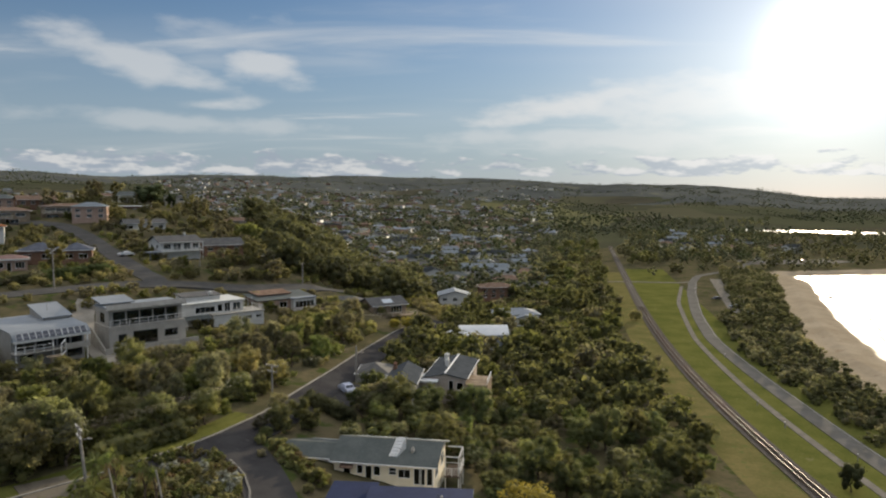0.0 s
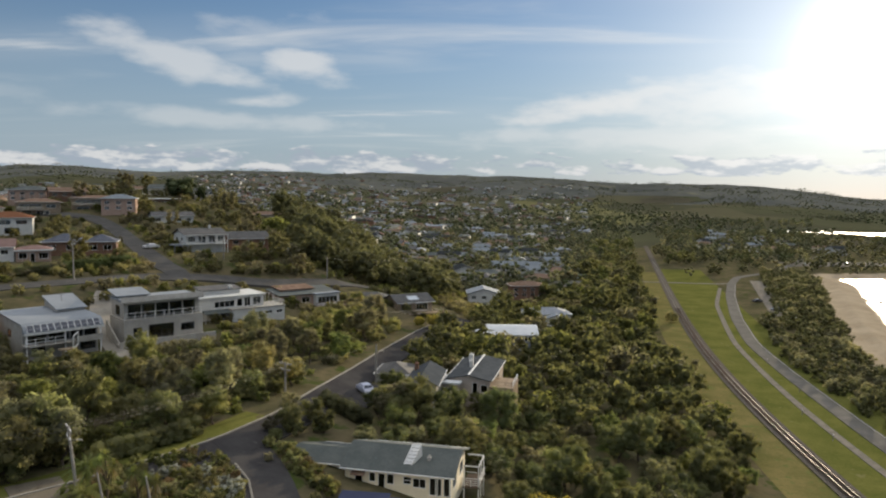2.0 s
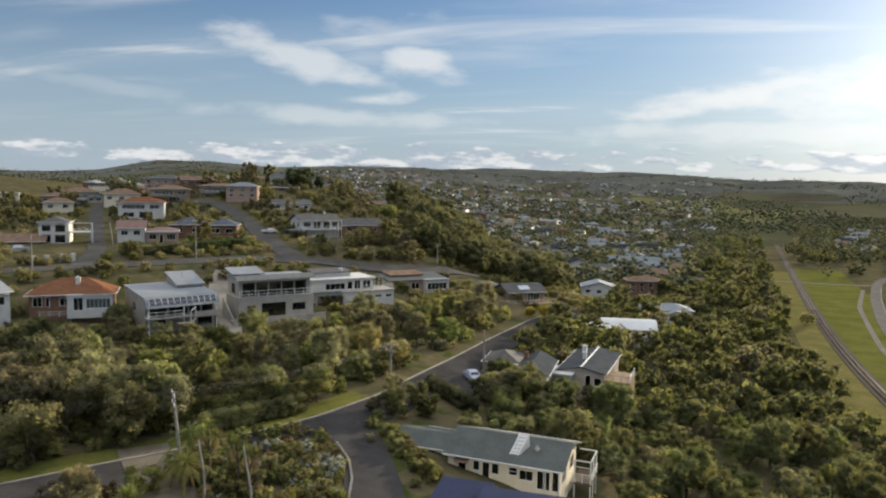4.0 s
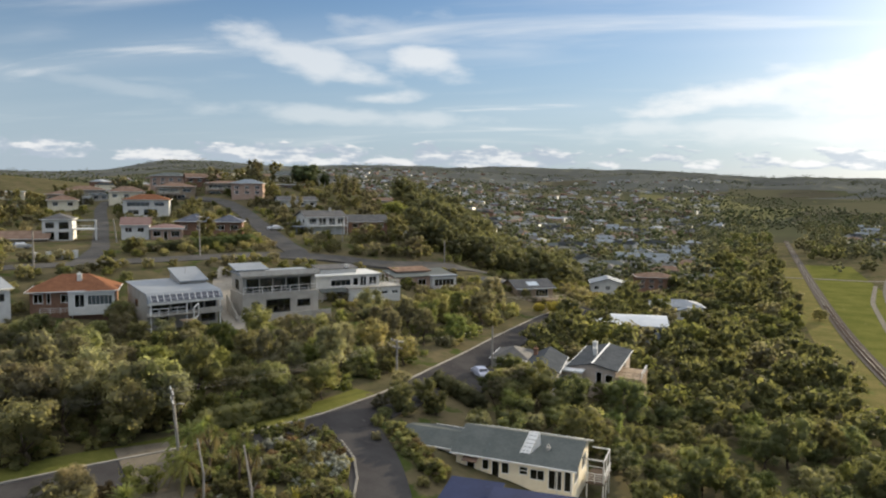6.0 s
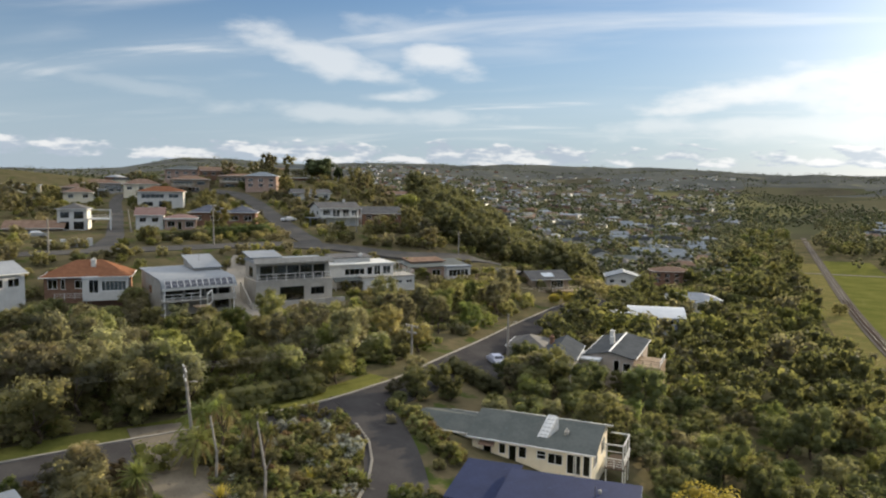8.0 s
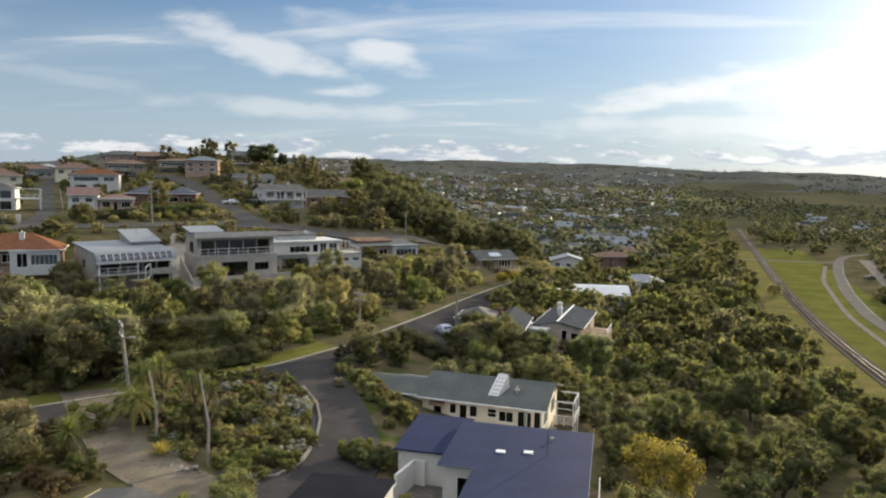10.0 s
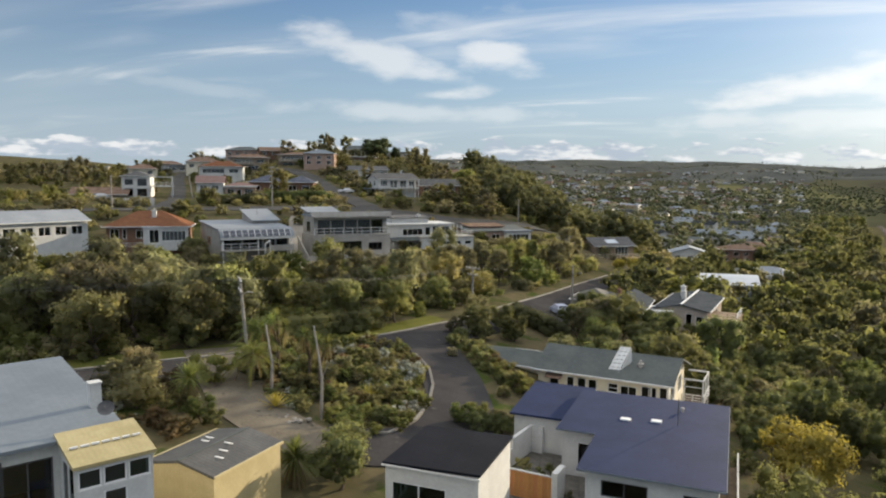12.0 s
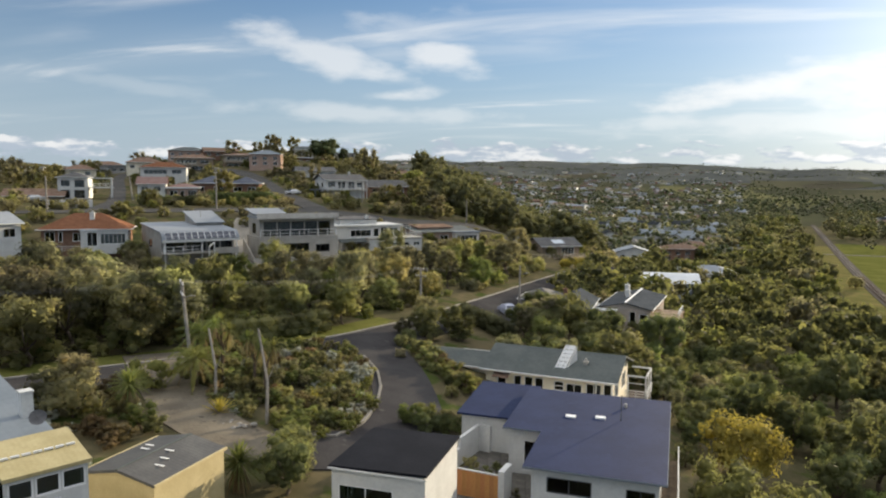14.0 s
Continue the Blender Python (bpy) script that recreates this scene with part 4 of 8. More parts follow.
def volume(parent, at, w, d, h, wall, roof, roof_mat, rise=1.5, over=0.5, wins=(), frame_mat=None, trim=None, foot=2.5, ridge="x", roof_label="", wall_label="", bare=False):
    """One block of a house: walls round w x d with openings, a floor, and a roof. at: its front left corner; wins: (side, x, z, w, h, bars[, cross])."""
    base = pose(*at) if len(at) > 2 else pose(*at, 0)
    g = Geo()
    tops = {}
    if roof == "gable":
        if ridge == "x":
            tops = {"left": [(d / 2, rise)], "right": [(d / 2, rise)]}
        else:
            tops = {"front": [(w / 2, rise)], "back": [(w / 2, rise)]}
    elif roof == "skillion":  # high at the front
        tops = {"front": [(0, rise), (w, rise)], "left": [(d, rise)], "right": [(0, rise)]}
    elif roof == "lean":  # high at the back
        tops = {"back": [(0, rise), (w, rise)], "left": [(0, rise)], "right": [(d, rise)]}
    elif roof == "slope_l":  # high at the left
        tops = {"left": [(0, rise), (d, rise)], "front": [(0, rise)], "back": [(w, rise)]}
    elif roof == "slope_r":
        tops = {"right": [(0, rise), (d, rise)], "front": [(w, rise)], "back": [(0, rise)]}
    for side in ("front", "right", "back", "left"):
        L, m = SIDES[side](w, d)
        inset = 0.2 if side in ("left", "right") else 0.0
        holes = [(o[1] - inset, o[1] + o[3] - inset, o[2] + foot, o[2] + o[4] + foot) for o in wins if o[0] == side]
        top = tops.get(side)
        if inset:
            m = m @ pose(inset, 0, 0)
            top = [(max(0, min(L - 0.4, x - inset)), r) for x, r in top] if top else None
        panel(g, L - 2 * inset, h + foot, holes, 0.2, m @ pose(0, 0, -foot), top)
    part("wall", g, wall, parent, wall_label, base)
    part("floor", Geo().box(0.2, w - 0.2, 0.2, d - 0.2, -0.25, -0.02), M_ROOM, parent, m=base)
    for o in wins:
        L, m = SIDES[o[0]](w, d)
        window(parent, base @ m @ pose(o[1], 0, o[2]), o[3], o[4], o[5] if len(o) > 5 else 1, frame_mat, o[6] if len(o) > 6 else 0, "door" if o[2] < 0.12 and o[4] > 1.8 and o[3] < 1.3 else "window")
    if bare:
        return base
    g, t = Geo(), 0.14
    x0, x1, y0, y1 = -over, w + over, -over, d + over
    e = 0.03
    if roof == "gable" and ridge == "x":
        k = rise / (d / 2)
        zl = h - over * k + e
        for a, b in ((y0, d / 2), (y1, d / 2)):
            q = [(x0, a, zl), (x1, a, zl), (x1, b, h + rise + e), (x0, b, h + rise + e)]
            q = [(p[0], p[1], p[2] + t) for p in q]
            g.slab(q if a < b else q[::-1], (0, 0, -t))
    elif roof == "gable":
        k = rise / (w / 2)
        zl = h - over * k + e
        for a, b in ((x0, w / 2), (x1, w / 2)):
            q = [(a, y1, zl + t), (a, y0, zl + t), (b, y0, h + rise + e + t), (b, y1, h + rise + e + t)]
            g.slab(q if a < b else q[::-1], (0, 0, -t))
    elif roof == "hip":
        s = min(w, d) / 2 + over
        zl, zr = h + e, h + rise + e
        if w >= d:
            r0, r1 = (x0 + s, d / 2, zr), (x1 - s, d / 2, zr)
            fs = [[(x0, y0, zl), (x1, y0, zl), r1, r0], [(x1, y1, zl), (x0, y1, zl), r0, r1], [(x0, y1, zl), (x0, y0, zl), r0], [(x1, y0, zl), (x1, y1, zl), r1]]
        else:
            r0, r1 = (w / 2, y0 + s, zr), (w / 2, y1 - s, zr)
            fs = [[(x0, y1, zl), (x0, y0, zl), r0, r1], [(x1, y0, zl), (x1, y1, zl), r1, r0], [(x0, y0, zl), (x1, y0, zl), r0], [(x1, y1, zl), (x0, y1, zl), r1]]
        for q in fs:
            g.slab([(p[0], p[1], p[2] + t) for p in q], (0, 0, -t))
    elif roof == "flat":
        g.box(x0, x1, y0, y1, h + e, h + e + 0.28)
    elif roof == "barrel":
        n = 8
        pts = [(y0 + (y1 - y0) * i / n, h + e + rise * math.sin(math.pi * i / n)) for i in range(n + 1)]
        for (ya, za), (yb, zb) in zip(pts, pts[1:]):
            g.slab([(x0, ya, za + t), (x1, ya, za + t), (x1, yb, zb + t), (x0, yb, zb + t)], (0, 0, -t))
    else:
        z00 = {"skillion": (rise, 0), "lean": (0, rise)}.get(roof)
        if z00:
            k = (z00[1] - z00[0]) / d
            q = [(x0, y0, h + z00[0] - over * k + e + t), (x1, y0, h + z00[0] - over * k + e + t), (x1, y1, h + z00[1] + over * k + e + t), (x0, y1, h + z00[1] + over * k + e + t)]
        else:
            l, r = (rise, 0) if roof == "slope_l" else (0, rise)
            k = (r - l) / w
            q = [(x0, y0, h + l - over * k + e + t), (x1, y0, h + r + over * k + e + t), (x1, y1, h + r + over * k + e + t), (x0, y1, h + l - over * k + e + t)]
        g.slab(q, (0, 0, -t))
    rf = part("roof", g, roof_mat, parent, roof_label, base)
    if roof in ("gable", "hip") and trim is not False:
        k = rise / ((d if ridge == "x" else w) / 2) if roof == "gable" else 0
        z = h + e - over * k
        if roof == "hip" or ridge == "x":
            for y in (y0 - 0.10, y1):
                part("gutter", Geo().box(x0, x1, y, y + 0.10, z + 0.02, z + t + 0.01), trim or M_TRIM, rf)
        if roof == "hip" or ridge == "y":
            for x in (x0 - 0.10, x1):
                part("gutter", Geo().box(x, x + 0.10, y0, y1, z + 0.02, z + t + 0.01), trim or M_TRIM, rf)
    return base


def rail_fence(parent, a, b, h=1.0, posts=5, mat=None, bars=3, name="railing"):
    a, b = Vector(a), Vector(b)
    mat = mat or M_FRAME
    ob = part(name, Geo().beam(a + Vector((0, 0, h)), b + Vector((0, 0, h)), 0.08, 0.06), mat, parent)
    for i in range(posts):
        p = a.lerp(b, i / (posts - 1))
        part("post", Geo().beam(p, p + Vector((0, 0, h - 0.03)), 0.07, 0.07), mat, ob)
    for i in range(bars - 1):
        z = h * (i + 1) / bars
        part("bar", Geo().beam(a + Vector((0, 0, z)), b + Vector((0, 0, z)), 0.04, 0.05), mat, ob)
    return ob


def chimney(parent, x, y, z, h=1.2, w=0.6, mat=None):
    g = Geo().box(x - w / 2, x + w / 2, y - w / 2, y + w / 2, z - 0.8, z + h)
    g.box(x - w / 2 - 0.06, x + w / 2 + 0.06, y - w / 2 - 0.06, y + w / 2 + 0.06, z + h, z + h + 0.12)
    g.tube((x, y, z + h + 0.12), (x, y, z + h + 0.4), 0.12, n=8)
    return part("chimney", g, mat or M_BRICK, parent)


def place(x, y, z, yaw, r, label, name="house", category="house", group=""):
    BLOCKED.append((x, y, r))
    return thing(name, pose(x, y, z, 0, 0, yaw), label, category, group)


def simple_house(x, y, z, yaw, w, d, h, wall, roof, roof_mat, rise, label, wins=None, ridge="x", over=0.5, group="houses on the hill", foot=2.5):
    """A plain house with its middle at x, y."""
    ob = place(x, y, z, yaw, max(w, d) * 0.55, label, group=group)
    n = max(2, int(w / 3.2))
    if wins is None:
        wins = [("front", w * (i + 0.5) / n - 0.8, 0.9, 1.6, 1.2, 2) for i in range(n)] + [("right", d * 0.3, 0.9, 1.5, 1.2, 2), ("left", d * 0.4, 0.9, 1.5, 1.2, 2)]
        if h > 4.5:
            wins += [("front", w * (i + 0.5) / n - 0.8, h - 2.0, 1.6, 1.2, 2) for i in range(n)]
    volume(ob, (-w / 2, -d / 2, 0), w, d, h, wall, roof, roof_mat, rise, over, wins, ridge=ridge, foot=foot)
    return ob

# ---- the near houses ----
def antenna(parent, x, y, z, h=2.2):
    g = Geo().tube((x, y, z - 0.3), (x, y, z + h), 0.03, n=6)
    mast = part("antenna", g, M_WIRE, parent, "thin metal television antenna")
    if parent.parent is None:
        part("boom", Geo().tube((x - 0.7, y, z + h - 0.1), (x + 0.7, y, z + h - 0.1), 0.02, n=5), M_WIRE, mast)
    return mast


def blue_house():
    ob = place(-2, 63, 12.2, 0, 8.5, "white low house with an L-shaped dark blue steel roof")
    ob.matrix_basis = pose(-7.5, 60.8, 12.2, 0, 0, -4)
    BLOCKED.extend([(-9, 69, 5), (-1, 58, 6), (-10, 62, 4), (-11, 56, 4)])
    k = 0.012
    zz = lambda y: 2.8 + k * (y + 6.2)
    volume(ob, (0, 0, 0), 9.9, 8.3, zz(0) - 0.05, M_WHITE, "lean", M_BLUE, 8.3 * k, foot=5, wins=[("front", 1.0, 0.0, 0.95, 2.1, 1), ("right", 1.5, 0.6, 2.4, 1.7, 3), ("right", 5.5, 0.6, 2.4, 1.7, 3)], bare=True)
    volume(ob, (2.7, -5.9, 0), 7.2, 5.9, zz(-5.9) - 0.05, M_WHITE, "lean", M_BLUE, 5.9 * k, foot=5, wins=[("front", 0.9, 1.35, 2.6, 0.95, 2), ("front", 5.4, 0.2, 1.6, 2.0, 2), ("left", 1.5, 0.9, 1.4, 1.2, 1), ("right", 1.2, 0.4, 2.6, 1.9, 3)], frame_mat=M_DARKFRAME, bare=True)
    lo, hi = (-6.4, 8.8)
    pts = [(-0.35, hi), (-0.35, -0.45), (2.25, -0.45), (2.25, lo), (10.3, lo), (10.3, hi)]
    main = part("roof", Geo().slab([(x, y, zz(y) + 0.16) for x, y in pts], (0, 0, -0.14)), M_BLUE, ob, "dark blue corrugated steel roof")
    for a, b in (((2.25, lo), (10.3, lo)), ((-0.35, -0.45), (2.25, -0.45)), ((10.3, lo), (10.3, hi))):
        part("gutter", Geo().beam((a[0], a[1], zz(a[1]) + 0.09), (b[0], b[1], zz(b[1]) + 0.10), 0.07, 0.10), M_BLUEGREY, main)
    for x, y in ((3.7, 3.0), (5.7, 3.4)):
        g = Geo().slab([(x - 0.34, y - 0.24, zz(y - 0.24) + 0.24), (x + 0.34, y - 0.24, zz(y - 0.24) + 0.24), (x + 0.34, y + 0.24, zz(y + 0.24) + 0.24), (x - 0.34, y + 0.24, zz(y + 0.24) + 0.24)], (0, 0, -0.12))
        part("skylight", g, M_FRAME, main, "small white domed skylight")
    part("roof_vent", Geo().tube((7.2, 6.2, zz(6) + 0.1), (7.2, 6.2, zz(6) + 0.42), 0.10, n=10).tube((7.2, 6.2, zz(6) + 0.42), (7.2, 6.2, zz(6) + 0.50), 0.17, 0.06, n=10), M_GREYWALL, main, "grey roof vent")
    antenna(main, 7.1, 3.2, zz(3) + 0.2, 1.8)
    # lower wing at the back
    volume(ob, (-4.3, 3.2, -0.3), 4.3, 6.8, 2.65, M_WHITE, "lean", M_BLUE, 0.35, 0.3, foot=4, wins=[("left", 2.0, 0.9, 1.4, 1.1, 2)], roof_label="dark blue steel roof over the lower wing")
    # timber deck on the seaward side
    part("deck", Geo().box(9.95, 11.0, -5.5, 5.5, -0.35, -0.15).box(10.75, 10.93, -5.4, -5.22, -5, -0.35).box(10.75, 10.93, 5.2, 5.38, -6, -0.35).box(10.75, 10.93, 0, 0.18, -6, -0.35), M_SLEEPER, ob, "narrow dark timber deck")
    rail_fence(ob, (10.95, -5.5, -0.15), (10.95, 5.5, -0.15), 1.05, 8, M_WHITE, 4)
    rail_fence(ob, (10.0, -5.5, -0.15), (10.95, -5.5, -0.15), 1.05, 3, M_WHITE, 4)


def garage():
    ob = place(-12.3, 50.8, 13.2, 0, 4.6, "white garage with a flat black steel roof", "garage", "garage")
    ob.matrix_basis = pose(-14.9, 48.0, 13.2, 0, 0, -3)
    volume(ob, (0, 0, 0), 5.2, 5.8, 3.35, M_WHITE, "slope_r", M_BLACK, 0.12, 0.12, foot=2.5, wins=[("front", 0.35, 0.3, 3.1, 2.2, 2), ("left", 3.4, 0.9, 1.2, 1.1, 2)], roof_label="flat black steel roof")
    part("gutter", Geo().box(-0.14, 5.34, -0.20, -0.13, 3.34, 3.42), M_TRIM, ob)


def court_walls():
    w = thing("courtyard_wall", pose(-11.0, 61.0, 12.0, 0, 0, 77), "white rendered courtyard wall with a stepped end", "wall")
    part("panel", Geo().box(0, 3.1, -0.12, 0.12, -2, 1.9), M_WHITE, w)
    part("return_wall", Geo().box(3.1, 3.34, -0.95, 0.12, -2, 1.9), M_WHITE, w)
    part("step", Geo().box(-1.3, 0, -0.12, 0.12, -2, 1.2), M_WHITE, w)
    f = thing("courtyard_fence", pose(-10.1, 56.5, 12.0, 0, 0, -10), "rust-orange timber fence between white piers", "fence")
    M_RUST = surface("rust stained timber", (0.36, 0.16, 0.06), (0.47, 0.23, 0.09), 0.7, scale=1.0, bump=0.3, each=0.1)
    slat = Geo().box(0, 0.30, -0.03, 0.03, -0.9, 1.62).mesh("slat", M_RUST)
    for i in range(9):
        part("slat", slat, None, f, m=pose(0.05 + 0.305 * i, 0, 0))
    part("pier", Geo().box(2.82, 3.2, -0.2, 1.3, -1.5, 2.0), M_WHITE, f)
    part("coping", Geo().box(0.0, 2.8, -0.06, 0.06, 1.62, 1.70), M_WHITE, f)
    c = thing("courtyard", pose(-7.4, 57.0, 0), "dark paved courtyard between the houses", "paving", kind="structure")
    stone = Geo().box(-0.44, 0.44, -0.44, 0.44, -0.25, 0.0).mesh("paving_slab", surface("dark paving", (0.09, 0.085, 0.08), (0.15, 0.14, 0.125), 0.9, scale=1.5, bump=0.2, each=0.12))
    for i in range(8):
        for j in range(14):
            part("paving_slab", stone, None, c, m=pose(-1.9 + 0.9 * i - 0.12 * j, -4.4 + 0.9 * j, 11.95 + 0.01 * ((i * 7 + j * 3) % 3)))


def left_house():
    ob = place(-30, 34, 17.0, 0, 10, "white two-storey house with a pale blue-grey roof and glazed sunroom")
    ob.matrix_basis = pose(-22.9, 33.2, 15.95, 0, 0, 60)
    BLOCKED.extend([(-26, 40, 4), (-36, 40, 6), (-21, 36, 3)])
    # local x runs along the sunny front, y back into the house
    volume(ob, (-12, 1.2, 0), 15.6, 9.4, 5.35, M_WHITE, "lean", M_BLUEGREY, 0.9, 0.35, foot=2, wins=[("front", 11.55, 3.1, 1.75, 1.7, 2), ("front", 9.0, 3.0, 2.6, 2.0, 3), ("front", 5.0, 3.0, 2.6, 2.0, 3), ("front", 6.0, 0.4, 3.0, 2.0, 3), ("right", 3.0, 3.2, 1.6, 1.2, 2)], frame_mat=M_DARKFRAME, roof_label="pale blue-grey steel roof")
    # sunroom with a translucent lean-to roof
    volume(ob, (1.5, -1.2, 0), 2.75, 2.4, 4.95, M_WHITE, "lean", surface("yellowed roof sheet", (0.33, 0.275, 0.135), (0.43, 0.365, 0.20), 0.6, scale=0.8, bump=0.15, ribs=(0, 0.2)), 0.5, 0.12, foot=2, wins=[("front", 0.06, 4.1, 0.84, 0.75, 1), ("front", 0.94, 4.1, 0.86, 0.75, 1), ("front", 1.84, 4.1, 0.84, 0.75, 1), ("front", 0.94, 2.7, 0.86, 1.2, 1), ("front", 0.5, 0.1, 1.8, 1.7, 2), ("left", 0.25, 3.0, 1.8, 1.8, 2)], frame_mat=M_FRAME, roof_label="yellowed translucent roof sheet")
    for i in range(7):
        part("roof_bracket", Geo().box(1.58 + 0.38 * i, 1.88 + 0.38 * i, -0.14, -0.06, 5.38, 5.45), M_FRAME, ob)
    g = Geo().box(3.30, 3.75, 3.4, 3.85, 0, 6.75)
    g.box(3.26, 3.79, 3.36, 3.89, 6.75, 6.82)
    part("chimney", g, M_WHITE, ob, "white painted chimney")
    d = Geo()
    n = 12
    for r0, r1, h0, h1 in ((0.0, 0.25, 0.0, 0.03), (0.25, 0.45, 0.03, 0.10), (0.45, 0.6, 0.10, 0.18)):
        for i in range(n):
            a, b = 2 * math.pi * i / n, 2 * math.pi * (i + 1) / n
            d.face((r0 * math.cos(a), r0 * math.sin(a), h0), (r1 * math.cos(a), r1 * math.sin(a), h1), (r1 * math.cos(b), r1 * math.sin(b), h1), (r0 * math.cos(b), r0 * math.sin(b), h0))
    d.tube((0, 0, 0.02), (0.1, 0, 0.55), 0.02, n=5).tube((0, 0, -0.6), (0, 0, 0.0), 0.03, n=6)
    part("satellite_dish", d, M_DARKFRAME, ob, "dark satellite dish on the roof edge", pose(3.4, 1.6, 6.15, -50, 0, 160) @ Matrix.Scale(0.55, 4))
    # blue tarpaulin-coloured lower canopy
    part("canopy", Geo().slab([(1.2, -3.2, 2.2), (4.4, -3.2, 2.2), (4.4, -1.22, 2.6), (1.2, -1.22, 2.6)], (0, 0, -0.08)).box(4.3, 4.4, -3.15, -3.05, -1.0, 2.1).box(1.25, 1.35, -3.15, -3.05, -1.0, 2.1), M_BLUE, ob, "small blue canopy roof")


def shed():
    ob = place(-23, 45.5, 14.3, 0, 4.4, "tan steel shed with a grey gable roof", "shed", "shed")
    ob.matrix_basis = pose(-26.0, 43.0, 14.15, 0, 0, -6)
    volume(ob, (0, 0, 0), 4.4, 5.2, 2.8, M_TANWALL, "gable", surface("weathered grey steel roof", (0.060, 0.060, 0.062), (0.095, 0.095, 0.092), 0.72, scale=0.6, bump=0.4, ribs=(1, 0.25), spots=((0.12, 0.118, 0.11), 0.66)), 0.42, 0.08, foot=1.5, ridge="y", trim=M_TANWALL)
    part("ridge_cap", Geo().beam((2.2, -0.08, 3.40), (2.2, 5.28, 3.40), 0.16, 0.03), M_SLATE, ob, "grey ridge capping")
    for i, (x, y) in enumerate(((1.2, 2.9), (0.95, 3.5), (2.7, 3.0), (3.05, 2.2), (3.4, 1.5))):
        z = 2.8 + 0.42 * (1 - abs(x - 2.2) / 2.2) + 0.19
        part("roof_patch", Geo().box(x - 0.28, x + 0.28, y - 0.05, y + 0.05, z, z + 0.03), M_FRAME, ob, "white strip on the shed roof", pose(0, 0, 0))


def cream_house():
    ob = place(-6, 83, 11.3, 0, 8, "cream weatherboard house with a grey-green roof and white deck")
    ob.matrix_basis = pose(-13.0, 81.2, 10.9, 0, 0, -9) @ Matrix.Diagonal((0.94, 1, 1, 1))
    BLOCKED.extend([(-12, 85, 4), (-16, 86, 3), (-18.6, 85.6, 3.4), (0, 82, 6), (3, 88, 4)])
    ws = [("front", 1.2, 0.0, 1.0, 2.1, 1), ("front", 3.0, 1.2, 0.8, 1.1, 1), ("front", 4.1, 0.3, 0.9, 2.0, 1), ("front", 5.2, 1.1, 0.9, 1.2, 1), ("front", 7.2, 1.3, 1.0, 0.9, 1, 1), ("front", 8.4, 1.0, 1.6, 1.1, 2), ("front", 10.4, 0.3, 1.5, 2.0, 2), ("front", 12.1, 0.3, 0.9, 2.1, 1), ("right", 1.0, 0.6, 2.2, 1.6, 3), ("right", 5.0, 0.6, 2.2, 1.6, 3)]
    volume(ob, (0, 0, 0), 13.0, 8.4, 2.75, M_CREAM, "gable", M_SLATE, 1.35, 0.55, foot=4.5, wins=ws, roof_label="low-pitched grey-green steel roof")
    volume(ob, (-7.8, 1.6, -0.1), 7.8, 6.0, 2.35, M_CREAM, "gable", M_SLATE, 0.7, 0.4, foot=3, wins=[("front", 1.0, 0.8, 1.4, 1.2, 2)], roof_label="grey-green steel roof of the lower wing")
    # steep white-framed rooflight
    fr = part("rooflight", Geo().beam((7.0, 0.9, 3.1), (7.8, 2.2, 5.15), 0.1, 0.1).beam((7.95, 0.9, 3.1), (8.75, 2.2, 5.15), 0.1, 0.1).beam((7.0, 0.9, 3.1), (7.95, 0.9, 3.1), 0.1, 0.1).beam((7.8, 2.2, 5.15), (8.75, 2.2, 5.15), 0.1, 0.1).beam((7.48, 0.9, 3.1), (8.28, 2.2, 5.15), 0.06, 0.06), M_FRAME, ob, "steep white-framed glazed rooflight")
    g = Geo()
    for i in range(6):
        a = i / 6
        b = (i + 0.82) / 6
        P = lambda u, v: (7.05 + 0.8 * v + 0.85 * u, 0.93 + 1.3 * v, 3.13 + 2.05 * v)
        g.slab([P(0, a), P(1, a), P(1, b), P(0, b)], (0, 0, -0.02))
    part("louvre", g, surface("white louvre", (0.62, 0.63, 0.64), (0.74, 0.75, 0.76), 0.4, scale=1, bump=0), fr)
    part("rooflight_cheek", Geo().slab([(8.1, 0.95, 3.1), (8.82, 2.25, 5.12), (8.82, 2.6, 3.6)], (0.06, 0, 0)), M_TRIM, fr)
    chimney(ob, 9.9, 2.0, 3.2, 0.55, 0.36, M_GREYWALL)
    part("post", Geo().box(11.4, 11.52, -0.5, -0.38, 0, 2.7).box(12.9, 13.02, -0.5, -0.38, -1, 2.6), M_WHITE, ob, "white porch post")
    part("awning", Geo().slab([(0.9, -0.75, 2.15), (2.6, -0.75, 2.15), (2.6, -0.02, 2.45), (0.9, -0.02, 2.45)], (0, 0, -0.07)), M_BROWNROOF, ob, "small brown awning")
    deck = part("deck", Geo().box(13.5, 15.6, 4.3, 8.2, -0.3, -0.12), M_SLEEPER, ob, "raised deck on white posts")
    g = Geo()
    for x, y in ((15.5, 4.4), (15.5, 8.1), (13.7, 4.4), (15.5, 6.2)):
        g = Geo().box(x - 0.07, x + 0.07, y - 0.07, y + 0.07, -5, 2.3)
        part("post", g, M_WHITE, deck)
    part("beam", Geo().beam((15.5, 4.4, 2.3), (15.5, 8.1, 2.3), 0.1, 0.14).beam((13.5, 4.4, 2.3), (15.5, 4.4, 2.3), 0.1, 0.14).beam((13.5, 8.1, 2.3), (15.5, 8.1, 2.3), 0.1, 0.14).beam((13.5, 4.4, 1.6), (15.5, 4.4, 1.6), 0.06, 0.06), M_WHITE, deck)
    rail_fence(ob, (13.5, 4.3, -0.12), (15.6, 4.3, -0.12), 1.0, 3, M_WHITE, 4)
